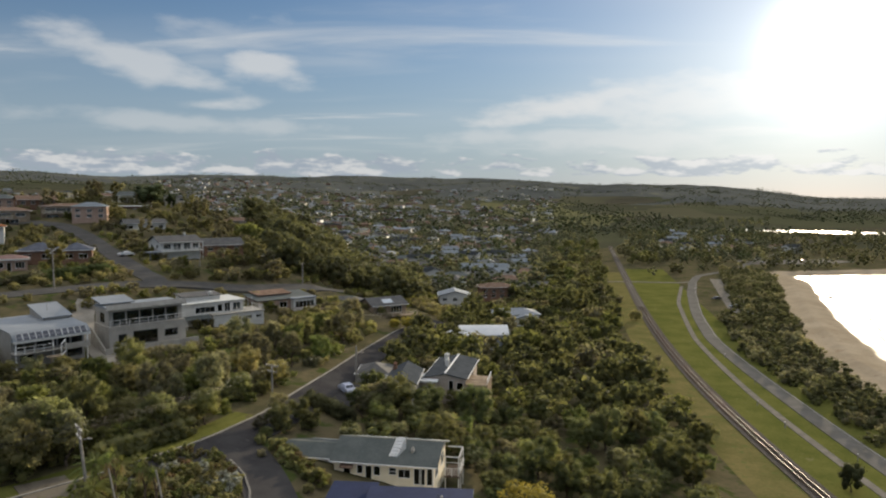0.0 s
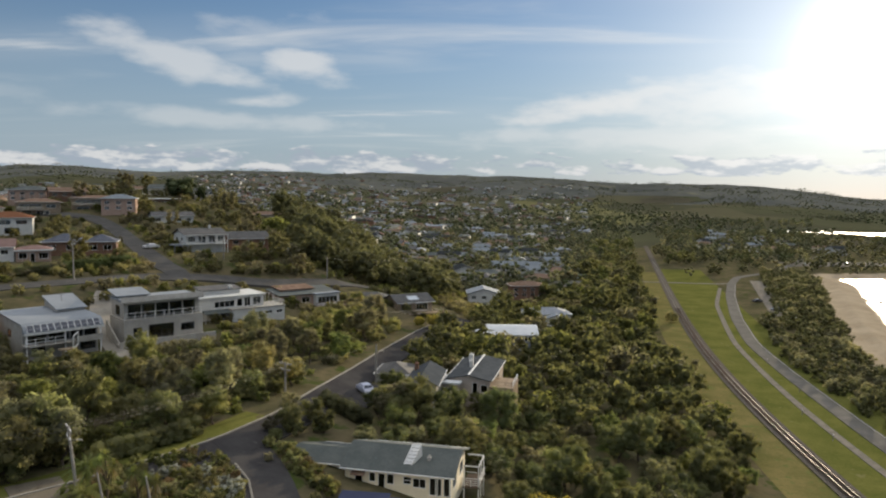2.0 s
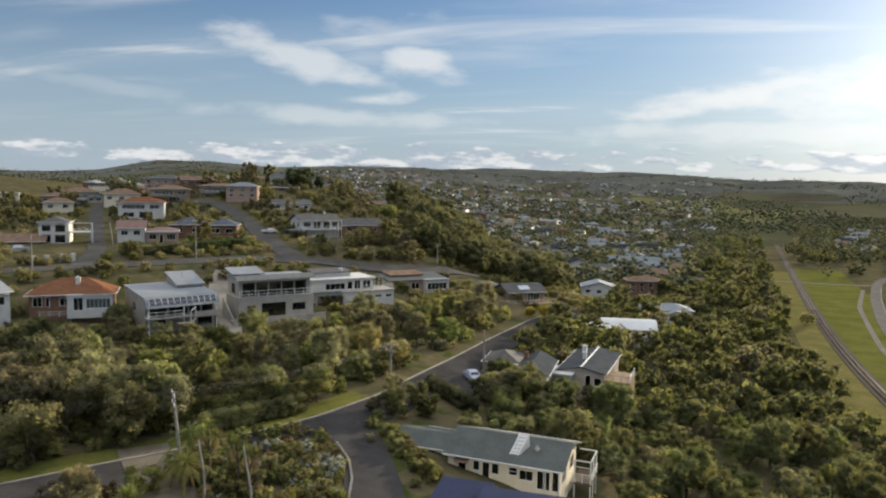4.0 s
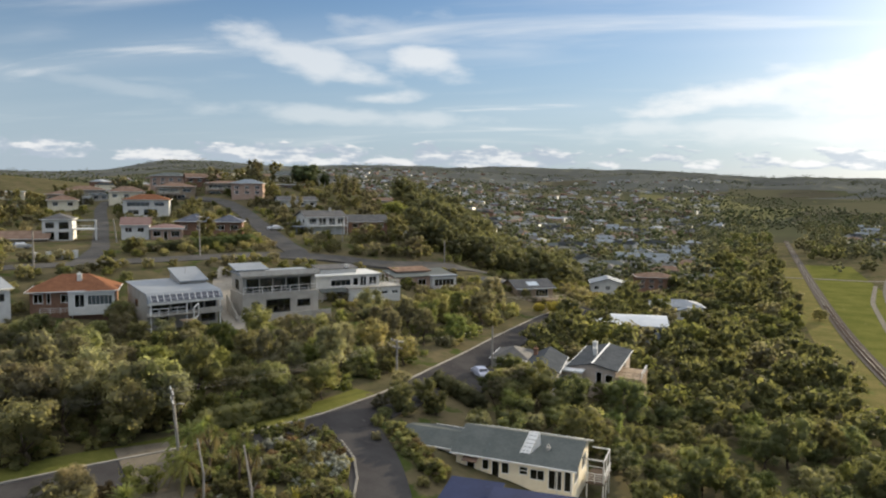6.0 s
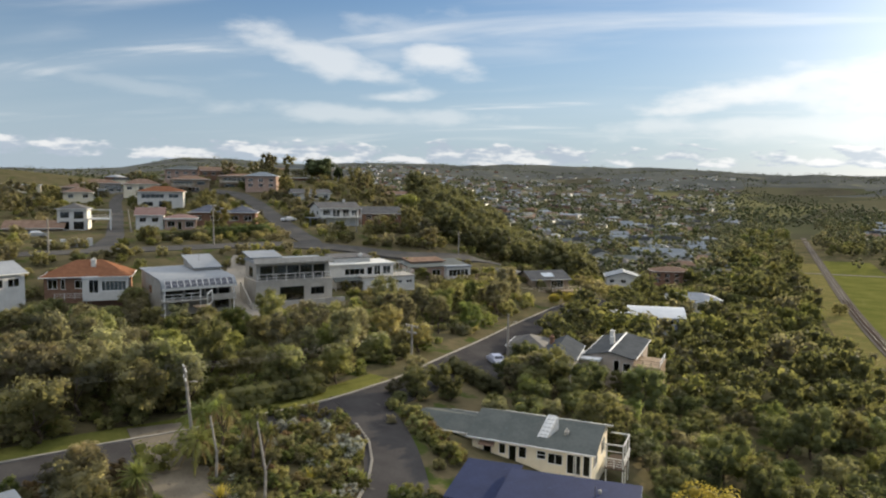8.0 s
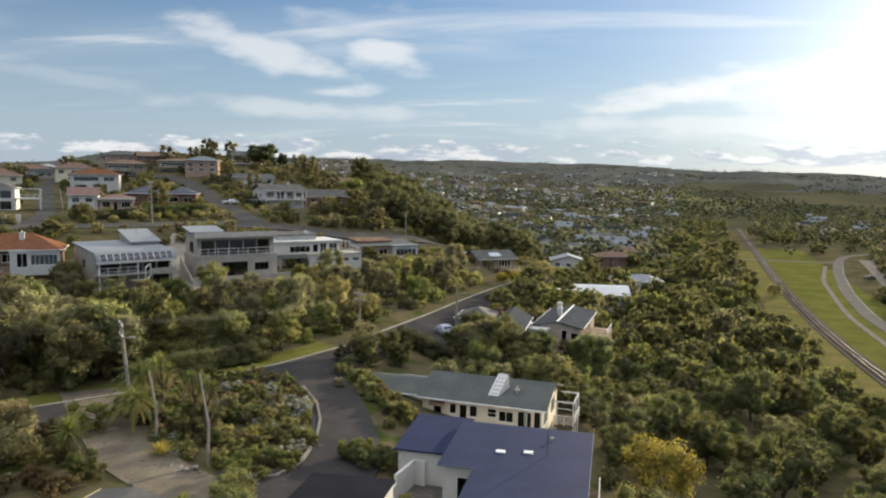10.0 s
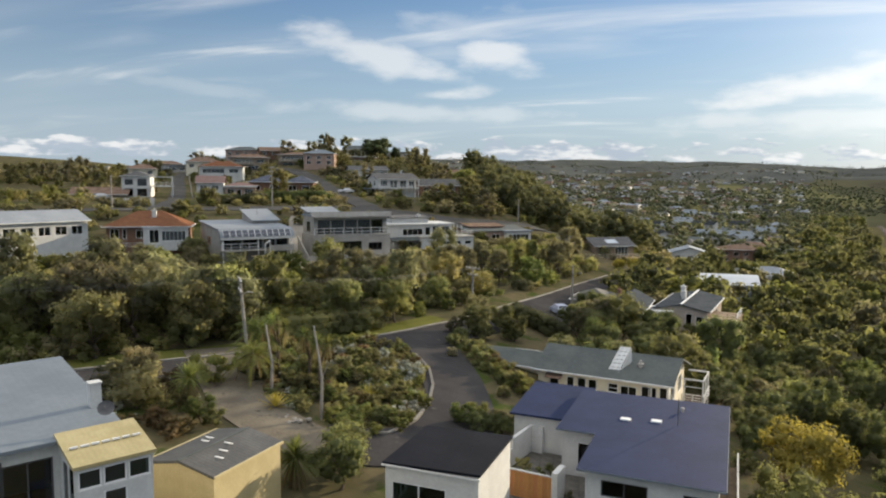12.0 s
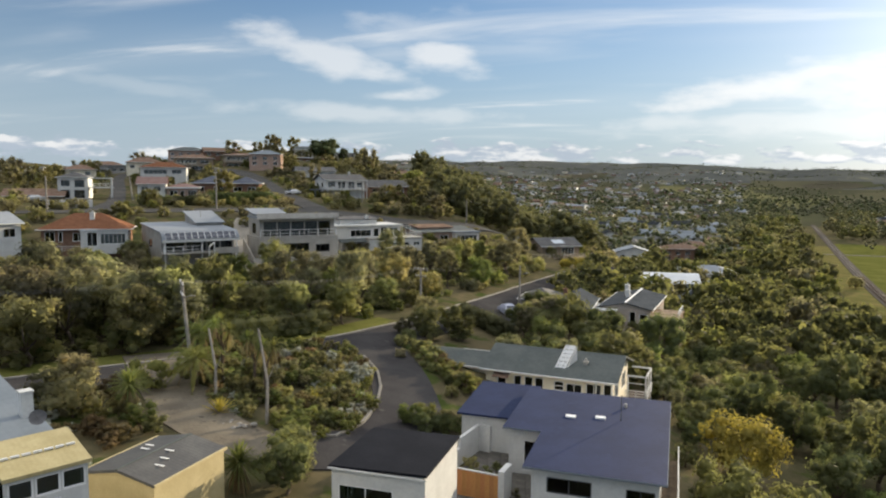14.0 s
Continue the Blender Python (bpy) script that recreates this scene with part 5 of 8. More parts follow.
    rail_fence(ob, (15.6, 4.3, -0.12), (15.6, 8.2, -0.12), 1.0, 4, M_WHITE, 4)


for build in (blue_house, garage, court_walls, left_house, shed, cream_house):
    build()


# ---- the terrace of houses above the slope ----
def tile_house():
    ob = place(-79, 108, 0, 0, 9, "brown brick house with a terracotta hip roof and white sunroom")
    ob.matrix_basis = pose(-84.2, 101.3, 21.3, 0, 0, 33) @ Matrix.Diagonal((0.96, 0.8, 1, 1))
    volume(ob, (0, 0, 0), 12.4, 8.5, 2.6, M_BRICK, "hip", M_TILE, 2.3, 0.6, foot=3, wins=[("front", 0.5, 0.9, 1.4, 1.5, 2), ("front", 2.4, 0.8, 0.6, 1.6, 1), ("front", 4.4, 0.9, 1.6, 1.3, 2), ("right", 1.5, 0.9, 1.6, 1.2, 2)], roof_label="weathered terracotta tile hip roof")
    volume(ob, (5.6, -0.9, 0), 6.8, 1.1, 2.5, M_WHITE, "flat", M_WHITEROOF, 0.1, 0.12, foot=1.0, wins=[("front", 0.9, 0.2, 1.5, 2.1, 2), ("front", 2.8, 0.5, 3.7, 1.6, 6)])
    volume(ob, (8.4, -0.7, 0.1), 3.8, 3.6, 2.5, M_WHITE, "hip", M_TILE, 1.2, 0.4, foot=0.1)
    chimney(ob, 7.0, 2.5, 4.2, 0.9, 0.7, M_WHITE)
    part("downpipe", Geo().tube((6.05, -0.1, -2), (6.05, -0.1, 2.8), 0.05, n=6), M_TRIM, ob)
    rail_fence(ob, (1.6, -1.4, -0.6), (6.0, -1.4, -0.6), 0.9, 4, M_WHITE, 3)


def solar_house():
    ob = place(-67.6, 113.2, 0, 0, 8, "grey two-storey house with a pale steel roof and solar panels")
    BLOCKED.extend([(-62, 110, 3.6), (-66, 104.5, 3.2), (-58, 113, 3)])
    ob.matrix_basis = pose(-66.4, 105.6, 18.5, 0, 0, 52)
    front = [("front", 0.4, 2.25, 3.0, 2.0, 2), ("front", 3.7, 2.25, 3.0, 2.0, 2), ("front", 7.0, 2.25, 1.8, 2.0, 1), ("front", 9.1, 2.25, 1.8, 2.0, 1), ("front", 8.4, 0.1, 2.4, 1.7, 2), ("front", 1.2, 0.2, 2.0, 1.5, 2), ("right", 5, 2.4, 2, 1.5, 2), ("left", 4, 2.6, 1.6, 1.3, 2)]
    volume(ob, (0, 1.3, 0), 11.2, 10.4, 5.2, M_GREYWALL, "lean", M_PALEROOF, 0.8, 0.25, foot=3, wins=front, frame_mat=M_DARKFRAME, roof_label="pale blue-grey steel roof")
    volume(ob, (7.0, 6.4, 5.3), 4.3, 5.6, 0.9, M_GREYWALL, "lean", M_PALEROOF, 1.5, 0.3, foot=0.3, roof_label="raised pale roof section")
    # the rounded eave with its row of panels
    curve = [(-0.35, 3.85), (-0.3, 4.15), (-0.05, 4.65), (0.4, 5.1), (1.06, 5.42)]
    g = Geo()
    for (a, b), (c, d) in zip(curve, curve[1:]):
        g.slab([(-0.3, a, b), (11.5, a, b), (11.5, c, d), (-0.3, c, d)], (0, 0.06, -0.08))
    for x in (-0.1, 11.1):
        g.slab([(x, a, b - 0.05) for a, b in curve] + [(x, 1.06, 3.85)], (0.2, 0, 0))
    part("eave", g, M_PALEROOF, ob, "rounded pale steel eave")
    for i in range(11):
        x = 0.25 + 0.98 * i
        P = lambda u, v: (x + 0.9 * u, -0.33 + 0.62 * v, 4.22 + 0.92 * v)
        p = part("solar_panel", Geo().slab([P(0, 0), P(1, 0), P(1, 1), P(0, 1)], (0, 0.04, -0.03)), M_SOLAR, ob, "dark blue solar panel")
        part("panel_frame", Geo().beam(P(0, 0), P(0, 1), 0.05, 0.05).beam(P(1, 0), P(1, 1), 0.05, 0.05), M_FRAME, p)
    part("fascia", Geo().box(-0.32, 11.52, -0.45, -0.36, 3.75, 4.1), M_WHITE, ob, "white gutter along the eave")
    part("balcony", Geo().box(-0.2, 11.2, -0.7, 1.29, 1.95, 2.15), M_CONCRETE, ob)
    for x in (0.1, 5.6, 11.0):
        part("post", Geo().box(x - 0.08, x + 0.08, -0.3, -0.14, -1.5, 3.8), M_FRAME, ob)
    rail_fence(ob, (-0.2, -0.65, 2.15), (5.4, -0.65, 2.15), 1.0, 5, M_FRAME, 2)
    part("parapet", Geo().box(7.4, 11.2, -0.72, -0.6, 1.8, 2.75), M_GREYWALL, ob, "pale balcony parapet")
    # white steel screen that stands out from the balcony
    g = Geo()
    for a, b in (((6.0, -2.2, 1.2), (7.3, -0.7, 1.6)), ((6.0, -2.2, 3.1), (7.3, -0.7, 3.5)), ((6.0, -2.2, 1.2), (6.0, -2.2, 3.1)), ((7.3, -0.7, 1.6), (7.3, -0.7, 3.5))):
        g.beam(a, b, 0.16, 0.16)
    part("screen_frame", g, M_WHITE, ob, "white steel frame of the balcony screen")
    part("platform", Geo().slab([(4.2, -2.2, 1.25), (6.1, -2.2, 1.25), (7.3, -0.7, 1.25), (4.2, -0.7, 1.25)], (0, 0, -0.15)).box(4.4, 4.55, -2.1, -1.95, -2, 1.1).box(5.8, 5.95, -2.1, -1.95, -2, 1.1), M_TIMBER, ob, "timber platform on posts")
    antenna(ob, 8.6, 9.0, 7.2, 1.2)


def modern_house():
    ob = place(-57, 131, 0, 0, 10, "grey flat-roofed two-storey house with a wide glazed upper floor")
    ob.matrix_basis = pose(-58.2, 119.2, 18.7, 0, 0, 45) @ Matrix.Diagonal((0.95, 0.75, 1.2, 1))
    lower = [("front", 1.6, 0.5, 1.5, 1.3, 2, 1), ("front", 4.3, 0.05, 4.6, 2.0, 4), ("front", 10.2, 0.7, 2.6, 1.1, 3)]
    volume(ob, (0, 0, 0), 14.4, 10.0, 2.7, M_GREYWALL, "flat", M_GREYWALL, 0.1, 0.0, foot=3, wins=lower, frame_mat=M_DARKFRAME)
    volume(ob, (0.3, 1.2, 3.0), 13.8, 8.8, 2.45, M_GREYWALL, "flat", M_PALEROOF, 0.1, 0.2, foot=0.0, wins=[("front", 0.7, 0.1, 2.3, 1.95, 1), ("front", 3.2, 0.1, 2.3, 1.95, 1), ("front", 5.7, 0.1, 2.3, 1.95, 1), ("front", 8.2, 0.1, 2.3, 1.95, 1), ("front", 10.7, 0.1, 2.3, 1.95, 1), ("left", 3, 0.3, 3, 1.5, 2)], frame_mat=M_DARKFRAME, roof_label="pale flat steel roof")
    part("fascia", Geo().slab([(-0.4, -0.35, 5.55), (14.6, -0.35, 5.55), (14.6, 0.1, 6.25), (-0.4, 0.1, 6.25)], (0, 0.2, -0.05)).slab([(-0.4, -0.35, 5.5), (14.6, -0.35, 5.5), (14.6, 1.3, 5.5), (-0.4, 1.3, 5.5)], (0, 0, -0.1)), M_GREYWALL, ob, "deep sloping grey fascia")
    volume(ob, (0.6, 5.5, 3.4), 5.0, 5.6, 2.6, M_GREYWALL, "lean", M_PALEROOF, 0.5, 0.6, foot=3.5, roof_label="pale raised roof at the back")
    rail_fence(ob, (0.2, 0.1, 2.98), (14.2, 0.1, 2.98), 0.95, 9, M_FRAME, 2, "balustrade")
    part("terrace", Geo().box(-1.5, 16, -2.8, -0.01, -2.2, -0.05), M_CONCRETE, ob, "pale concrete terrace with a low wall")
    part("terrace_wall", Geo().box(-1.5, 16, -2.95, -2.75, -2.6, 0.35), M_CONCRETE, ob)
    part("side_wall", Geo().slab([(-1.2, -2.0, -1.8), (-1.2, 8.0, -1.8), (-1.2, 8.0, 2.6), (-1.2, -2.0, -0.2)], (0.2, 0, 0)), M_CONCRETE, ob, "sloping pale side wall of the drive")


def deco_house():
    ob = place(-46, 152, 0, 0, 9, "white two-storey house with ribbon windows and roof terrace")
    ob.matrix_basis = pose(-53.6, 139.7, 18.6, 0, 0, 42) @ Matrix.Diagonal((1.18, 0.9, 1, 1))
    volume(ob, (0, 0, 0), 11.5, 9.0, 4.3, M_WHITE, "flat", M_WHITE, 0.1, 0.35, foot=3, wins=[("front", 2.6, 2.35, 3.6, 1.3, 4), ("front", 6.6, 2.3, 1.0, 1.6, 1), ("front", 7.9, 2.2, 1.2, 1.9, 2), ("front", 9.5, 2.3, 1.5, 1.7, 2), ("front", 3.6, 0.5, 0.9, 0.7, 1)], roof_label="white flat roof edge")
    volume(ob, (5.2, -2.0, -0.6), 9.6, 6.0, 2.4, M_WHITE, "flat", M_CONCRETE, 0.1, 0.15, foot=3, wins=[("front", 4.0, 1.1, 1.3, 0.7, 2), ("front", 6.0, 1.1, 1.3, 0.7, 2), ("front", 8.0, 1.1, 1.2, 0.7, 2)], roof_label="terrace over the lower rooms")
    volume(ob, (1.6, 3.0, 4.6), 6.5, 5.0, 0.9, M_WHITE, "lean", M_DARKROOF, 0.3, 0.4, foot=0.3, roof_label="dark low roof behind the parapet")
    rail_fence(ob, (8.8, -2.0, 2.1), (14.7, -2.0, 2.1), 1.0, 8, M_WHITE, 3)
    rail_fence(ob, (14.7, -2.0, 2.1), (14.7, 3.8, 2.1), 1.0, 6, M_WHITE, 3)
    rail_fence(ob, (10.8, 3.9, 2.1), (14.7, 3.9, 2.1), 2.0, 6, M_WHITE, 1, "pergola")
    part("awning", Geo().slab([(0.4, -2.0, 1.5), (5.0, -2.0, 1.5), (5.0, -0.02, 2.0), (0.4, -0.02, 2.0)], (0, 0, -0.1)), M_SLATE, ob, "grey carport roof")
    part("post", Geo().box(0.5, 0.62, -1.95, -1.83, -3, 1.45), M_WHITE, ob)
    chimney(ob, 6.4, 3.4, 5.4, 0.7, 0.6, M_WHITE)


def pink_house():
    ob = place(-38, 171, 0, 0, 8, "pinkish brick house with a low metal roof and balcony on posts")
    ob.matrix_basis = pose(-43.7, 161.8, 17.8, 0, 0, 40) @ Matrix.Diagonal((1.15, 0.9, 1, 1))
    volume(ob, (0, 0, 0), 12.2, 8.0, 2.8, M_PINK, "lean", M_SLATE, 0.7, 0.5, foot=4, wins=[("front", 1.0, 0.8, 2.4, 1.4, 3), ("front", 4.6, 0.8, 1.8, 1.4, 2), ("right", 2, 0.8, 2, 1.4, 2)])
    volume(ob, (7.2, -1.6, 0.1), 5.2, 3.0, 2.6, M_WHITE, "flat", M_PALEROOF, 0.1, 0.3, foot=0.2, wins=[("front", 0.4, 0.5, 4.4, 1.6, 5)])
    part("balcony", Geo().box(6.8, 14.0, -2.6, -1.6, -0.25, -0.05).box(12.3, 12.45, -2.5, -2.35, -4, -0.25).box(7.3, 7.45, -2.5, -2.35, -4, -0.25), M_TIMBER, ob)
    rail_fence(ob, (6.8, -2.55, -0.05), (14.0, -2.55, -0.05), 0.95, 7, M_BRICK, 3)
    volume(ob, (1.5, 4.0, 2.9), 7.0, 5.0, 0.7, M_PINK, "lean", M_BROWNROOF, 0.4, 0.4, foot=0.2)


def balcony_house():
    ob = place(-12, 186, 0, 0, 7, "dark-roofed house with a rooflight and timber balcony on posts")
    ob.matrix_basis = pose(-18.5, 177.0, 14.7, 0, 0, 32)
    volume(ob, (0, 0, 0), 9.5, 8.0, 2.5, M_TIMBER, "gable", M_DARKROOF, 1.5, 0.6, foot=5, ridge="x", wins=[("front", 1.0, 0.5, 2.4, 1.6, 3), ("front", 5.0, 0.3, 3.2, 1.9, 4), ("right", 1.5, 0.4, 3.4, 1.8, 4)])
    part("rooflight", Geo().slab([(3.4, 0.8, 2.5 + 0.5), (6.2, 0.8, 3.0), (6.2, 2.6, 3.68), (3.4, 2.6, 3.68)], (0, 0, -0.06)), surface("rooflight glass", (0.42, 0.47, 0.52), (0.5, 0.55, 0.6), 0.12, scale=1, bump=0), ob, "wide pale rooflight", pose(0, 0, 0.02))
    part("deck", Geo().box(-5.5, 11.5, -2.4, -0.01, -0.3, -0.1), M_TIMBER, ob, "long timber balcony")
    for x in (-5.2, -1.0, 3.0, 7.0, 11.2):
        part("post", Geo().box(x - 0.09, x + 0.09, -2.3, -2.12, -6, -0.3), M_POLE, ob)
    rail_fence(ob, (-5.5, -2.35, -0.1), (11.5, -2.35, -0.1), 1.0, 9, surface("pale rail timber", (0.50, 0.42, 0.30), (0.6, 0.52, 0.4), 0.7, scale=1, bump=0.1), 4)


for build in (tile_house, solar_house, modern_house, deco_house, pink_house, balcony_house):
    build()


# ---- houses down in the valley ----
def chimney_house():
    ob = place(2, 130, 0, 0, 9, "pale house with a slate-grey gable roof, white ridge and chimneys")
    ob.matrix_basis = pose(-3.4, 121.6, 10.4, 0, 0, -10)
    pale = surface("pale pink render", (0.40, 0.34, 0.29), (0.49, 0.42, 0.36), 0.8, scale=0.8, bump=0.1)
    volume(ob, (0, 0, 0), 7.2, 15.0, 2.9, pale, "gable", M_SLATEROOF, 0.75, 0.35, foot=5, ridge="y", wins=[("front", 4.2, 0.5, 0.9, 2.0, 1), ("front", 5.6, 0.9, 1.2, 1.3, 1), ("right", 3, 0.8, 2, 1.3, 2), ("right", 8, 0.8, 2, 1.3, 2)], roof_label="slate-grey low gable roof")
    part("ridge_cap", Geo().beam((3.6, -0.36, 3.86), (3.6, 15.36, 3.86), 0.30, 0.08), M_FRAME, ob, "white ridge capping")
    volume(ob, (-1.9, -1.6, -0.1), 4.0, 4.4, 2.55, pale, "flat", M_WHITEROOF, 0.1, 0.4, foot=5, wins=[("front", 0.6, 0.9, 2.2, 1.0, 2)], roof_label="flat white roof of the porch")
    volume(ob, (7.3, -0.8, -0.6), 3.9, 6.5, 2.5, M_TAN, "flat", M_TIMBER, 0.1, 0.1, foot=5, wins=[("front", 0.4, 0.2, 3.1, 1.9, 3)], frame_mat=M_DARKFRAME, roof_label="weathered timber terrace over the lower room")
    rail_fence(ob, (7.4, -0.7, 2.2), (11.1, -0.7, 2.2), 0.9, 4, M_TIMBER, 2)
    rail_fence(ob, (11.1, -0.7, 2.2), (11.1, 5.6, 2.2), 0.9, 5, M_FRAME, 2)
    chimney(ob, 2.2, 9.5, 3.3, 1.7, 0.7, M_WHITE)
    chimney(ob, 2.9, 6.0, 3.4, 1.3, 0.6, M_WHITE)


def barrel_house():
    ob = place(9, 181, 0, 0, 8, "low house with a curved white barrel roof")
    ob.matrix_basis = pose(4.0, 177.0, 7.6, 0, 0, 4) @ Matrix.Diagonal((0.88, 0.9, 0.9, 1))
    volume(ob, (0, 0, 0), 13.5, 8.5, 2.4, surface("blue-grey boards", (0.20, 0.23, 0.28), (0.28, 0.31, 0.36), 0.7, scale=1, bump=0.2, ribs=(2, 0.2)), "barrel", M_WHITEROOF, 2.0, 0.5, foot=3, wins=[("front", 1.5, 0.8, 1.8, 1.2, 2), ("front", 5.5, 0.6, 2.6, 1.6, 3), ("front", 10, 0.8, 1.8, 1.2, 2)], roof_label="curved white steel roof")
    volume(ob, (-5.0, 1.5, -0.3), 5.0, 6.0, 2.2, M_WHITE, "barrel", M_WHITEROOF, 1.1, 0.3, foot=3)


def pair_roofs():
    ob = place(-10, 120, 0, 0, 6, "low house with two grey gable roofs beside the parking bay")
    ob.matrix_basis = pose(-15.4, 121.0, 11.6, 0, 0, -4)
    BLOCKED.append((-4, 110, 3.5))
    volume(ob, (0, 0, 0), 5.6, 6.5, 2.3, M_GREYWALL, "hip", M_DARKROOF, 1.3, 0.4, foot=4, wins=[("front", 1.2, 0.8, 1.8, 1.2, 2)])
    volume(ob, (6.0, -6.0, 0), 5.0, 10.0, 2.5, M_GREYWALL, "gable", M_SLATEROOF, 1.3, 0.4, foot=4, ridge="y", wins=[("front", 1.2, 0.8, 1.8, 1.2, 2)])
    chimney(ob, 6.6, 1.5, 3.1, 0.9, 0.6, M_BRICK)
    part("deck", Geo().box(10.6, 13.4, -12.0, -8.6, 0.2, 0.4).box(10.8, 10.95, -11.9, -11.75, -4, 0.2).box(13.1, 13.25, -11.9, -11.75, -4, 0.2), M_TIMBER, ob, "small raised deck")
    rail_fence(ob, (10.6, -12.0, 0.4), (13.4, -12.0, 0.4), 1.0, 5, M_WHITE, 4)
    rail_fence(ob, (13.4, -12.0, 0.4), (13.4, -8.6, 0.4), 1.0, 5, M_WHITE, 4)


for build in (chimney_house, barrel_house, pair_roofs):
    build()
V = "houses in the valley"
simple_house(2.6, 255.5, 4.4, 4, 11, 9.5, 5.2, M_WHITE, "gable", M_PALEROOF, 1.6, "white two-storey house with a pale gable roof", group=V, ridge="y", foot=4)
simple_house(20, 290, 3.2, 8, 13.5, 9, 4.8, M_BRICK, "hip", M_BROWNROOF, 1.5, "brick two-storey house with a brown hip roof", group=V, foot=4)
white_hip = simple_house(22.5, 231, 3.9, 6, 14.5, 9, 2.9, M_WHITE, "hip", M_PALEROOF, 1.5, "white house with a broad pale hip roof", group=V, foot=4)
volume(white_hip, (-1.0, -7.6, -0.3), 6.5, 3.6, 2.5, M_WHITE, "gable", M_PALEROOF, 1.0, 0.3, [("front", 1.0, 0.6, 4.2, 1.5, 4)], foot=4, ridge="y")
simple_house(46, 353, 0.9, 24, 15.5, 9, 3.1, M_GREYWALL, "gable", M_SLATE, 1.4, "grey house with a long low roof", group=V, foot=4)
simple_house(40, 318, 2.0, 20, 13, 8, 3.0, M_CREAM, "gable", M_DARKROOF, 1.4, "cream house with a dark roof", group=V, foot=4)
simple_house(-28.5, 187.5, 14.2, 12, 14, 8, 2.4, M_GREYWALL, "hip", M_DARKROOF, 1.6, "low house with a charcoal hip roof", group=V, foot=4)
H = "houses on the hill"
HILL = [  # middle of the front at the eaves, yaw, width, depth, wall height, wall, roof, cover, rise, look
    (-130.0, 147.0, 27.7, 34, 12, 8, 2.8, M_TAN, "gable", M_BROWNROOF, 1.5, "tan brick house with a brown gable roof"),
    (-140.4, 208.5, 35.4, 30, 13.5, 9, 4.9, M_WHITE, "hip", M_TILE, 1.7, "white two-storey house with a red tiled roof"),
    (-68.3, 213.8, 30.2, 32, 11.8, 8, 2.7, M_BRICK, "gable", M_DARKROOF, 1.8, "brick house with a dark low gable roof and deck"),
    (-106.5, 247.7, 35.3, 36, 13.5, 8, 2.8, M_WHITE, "gable", M_DARKROOF, 1.3, "white house with a charcoal gable roof"),
    (-88.0, 290.0, 34.6, 20, 16, 8, 2.9, M_GREYWALL, "hip", M_BROWNROOF, 1.3, "long grey house with a brown hip roof"),
    (-53.9, 229.7, 25.7, 30, 12.6, 8, 2.6, M_GREYWALL, "hip", M_SLATE, 2.1, "low house with a grey hip roof below the wood"),
    (-163.0, 326.0, 44.6, 20, 20, 9, 3.2, M_CREAM, "hip", M_BROWNROOF, 1.2, "long cream hilltop house with a brown hip roof"),
    (-183.0, 335.0, 46.4, 20, 12, 9, 3.6, M_CREAM, "flat", M_PALEROOF, 1.0, "cream flat-roofed house on the hilltop"),
    (-123.9, 276.0, 40.7, 22, 13, 8, 2.8, M_BRICK, "flat", M_WHITEROOF, 1.0, "brick house with a flat white-edged roof"),
    (-124.0, 325.0, 44.6, 20, 14.5, 9, 2.9, M_GREYWALL, "flat", M_PALEROOF, 1.0, "grey flat-roofed house among the hilltop trees"),
    (-152.7, 242.9, 39.5, 30, 13.5, 9, 4.9, M_TAN, "hip", M_BROWNROOF, 1.3, "tan two-storey house with a brown hip roof"),
    (-139.1, 256.4, 41.0, 24, 16.8, 9, 5.0, M_TAN, "hip", M_BROWNROOF, 0.9, "long tan two-storey house with a low brown roof"),
    (-163.5, 230.0, 37.5, 33, 11.5, 8, 2.8, M_CREAM, "hip", M_BROWNROOF, 1.9, "cream house with a brown hip roof and white gutters"),
    (-173.4, 211.0, 34.6, 38, 8.8, 7, 2.6, M_CREAM, "hip", M_BROWNROOF, 1.6, "small cream cottage with a brown hip roof"),
    (-194.0, 213.2, 31.3, 42, 9, 7, 2.7, M_WHITE, "hip", M_SLATE, 1.4, "white house with a grey hip roof"),
    (-240.0, 254.0, 36.2, 42, 16, 9, 5.2, M_CREAM, "flat", M_WHITEROOF, 1.0, "cream two-storey flat-roofed house"),
    (-182.0, 230.1, 35.4, 38, 5.2, 4.5, 2.4, M_WHITE, "flat", M_WHITEROOF, 1.0, "small white flat-roofed garage"),
    (-184.0, 242.0, 36.1, 36, 5.2, 5, 2.4, M_GREYWALL, "flat", M_PALEROOF, 1.0, "small grey flat-roofed garage"),
    (-205.0, 330.0, 44.0, 30, 17, 9, 4.8, M_WHITE, "flat", M_WHITEROOF, 1.0, "long white two-storey building on the hilltop"),
    (-206.0, 262.0, 37.4, 34, 13, 8, 2.9, M_GREYWALL, "hip", M_BROWNROOF, 1.5, "grey house with a brown hip roof behind the hill street"),
]
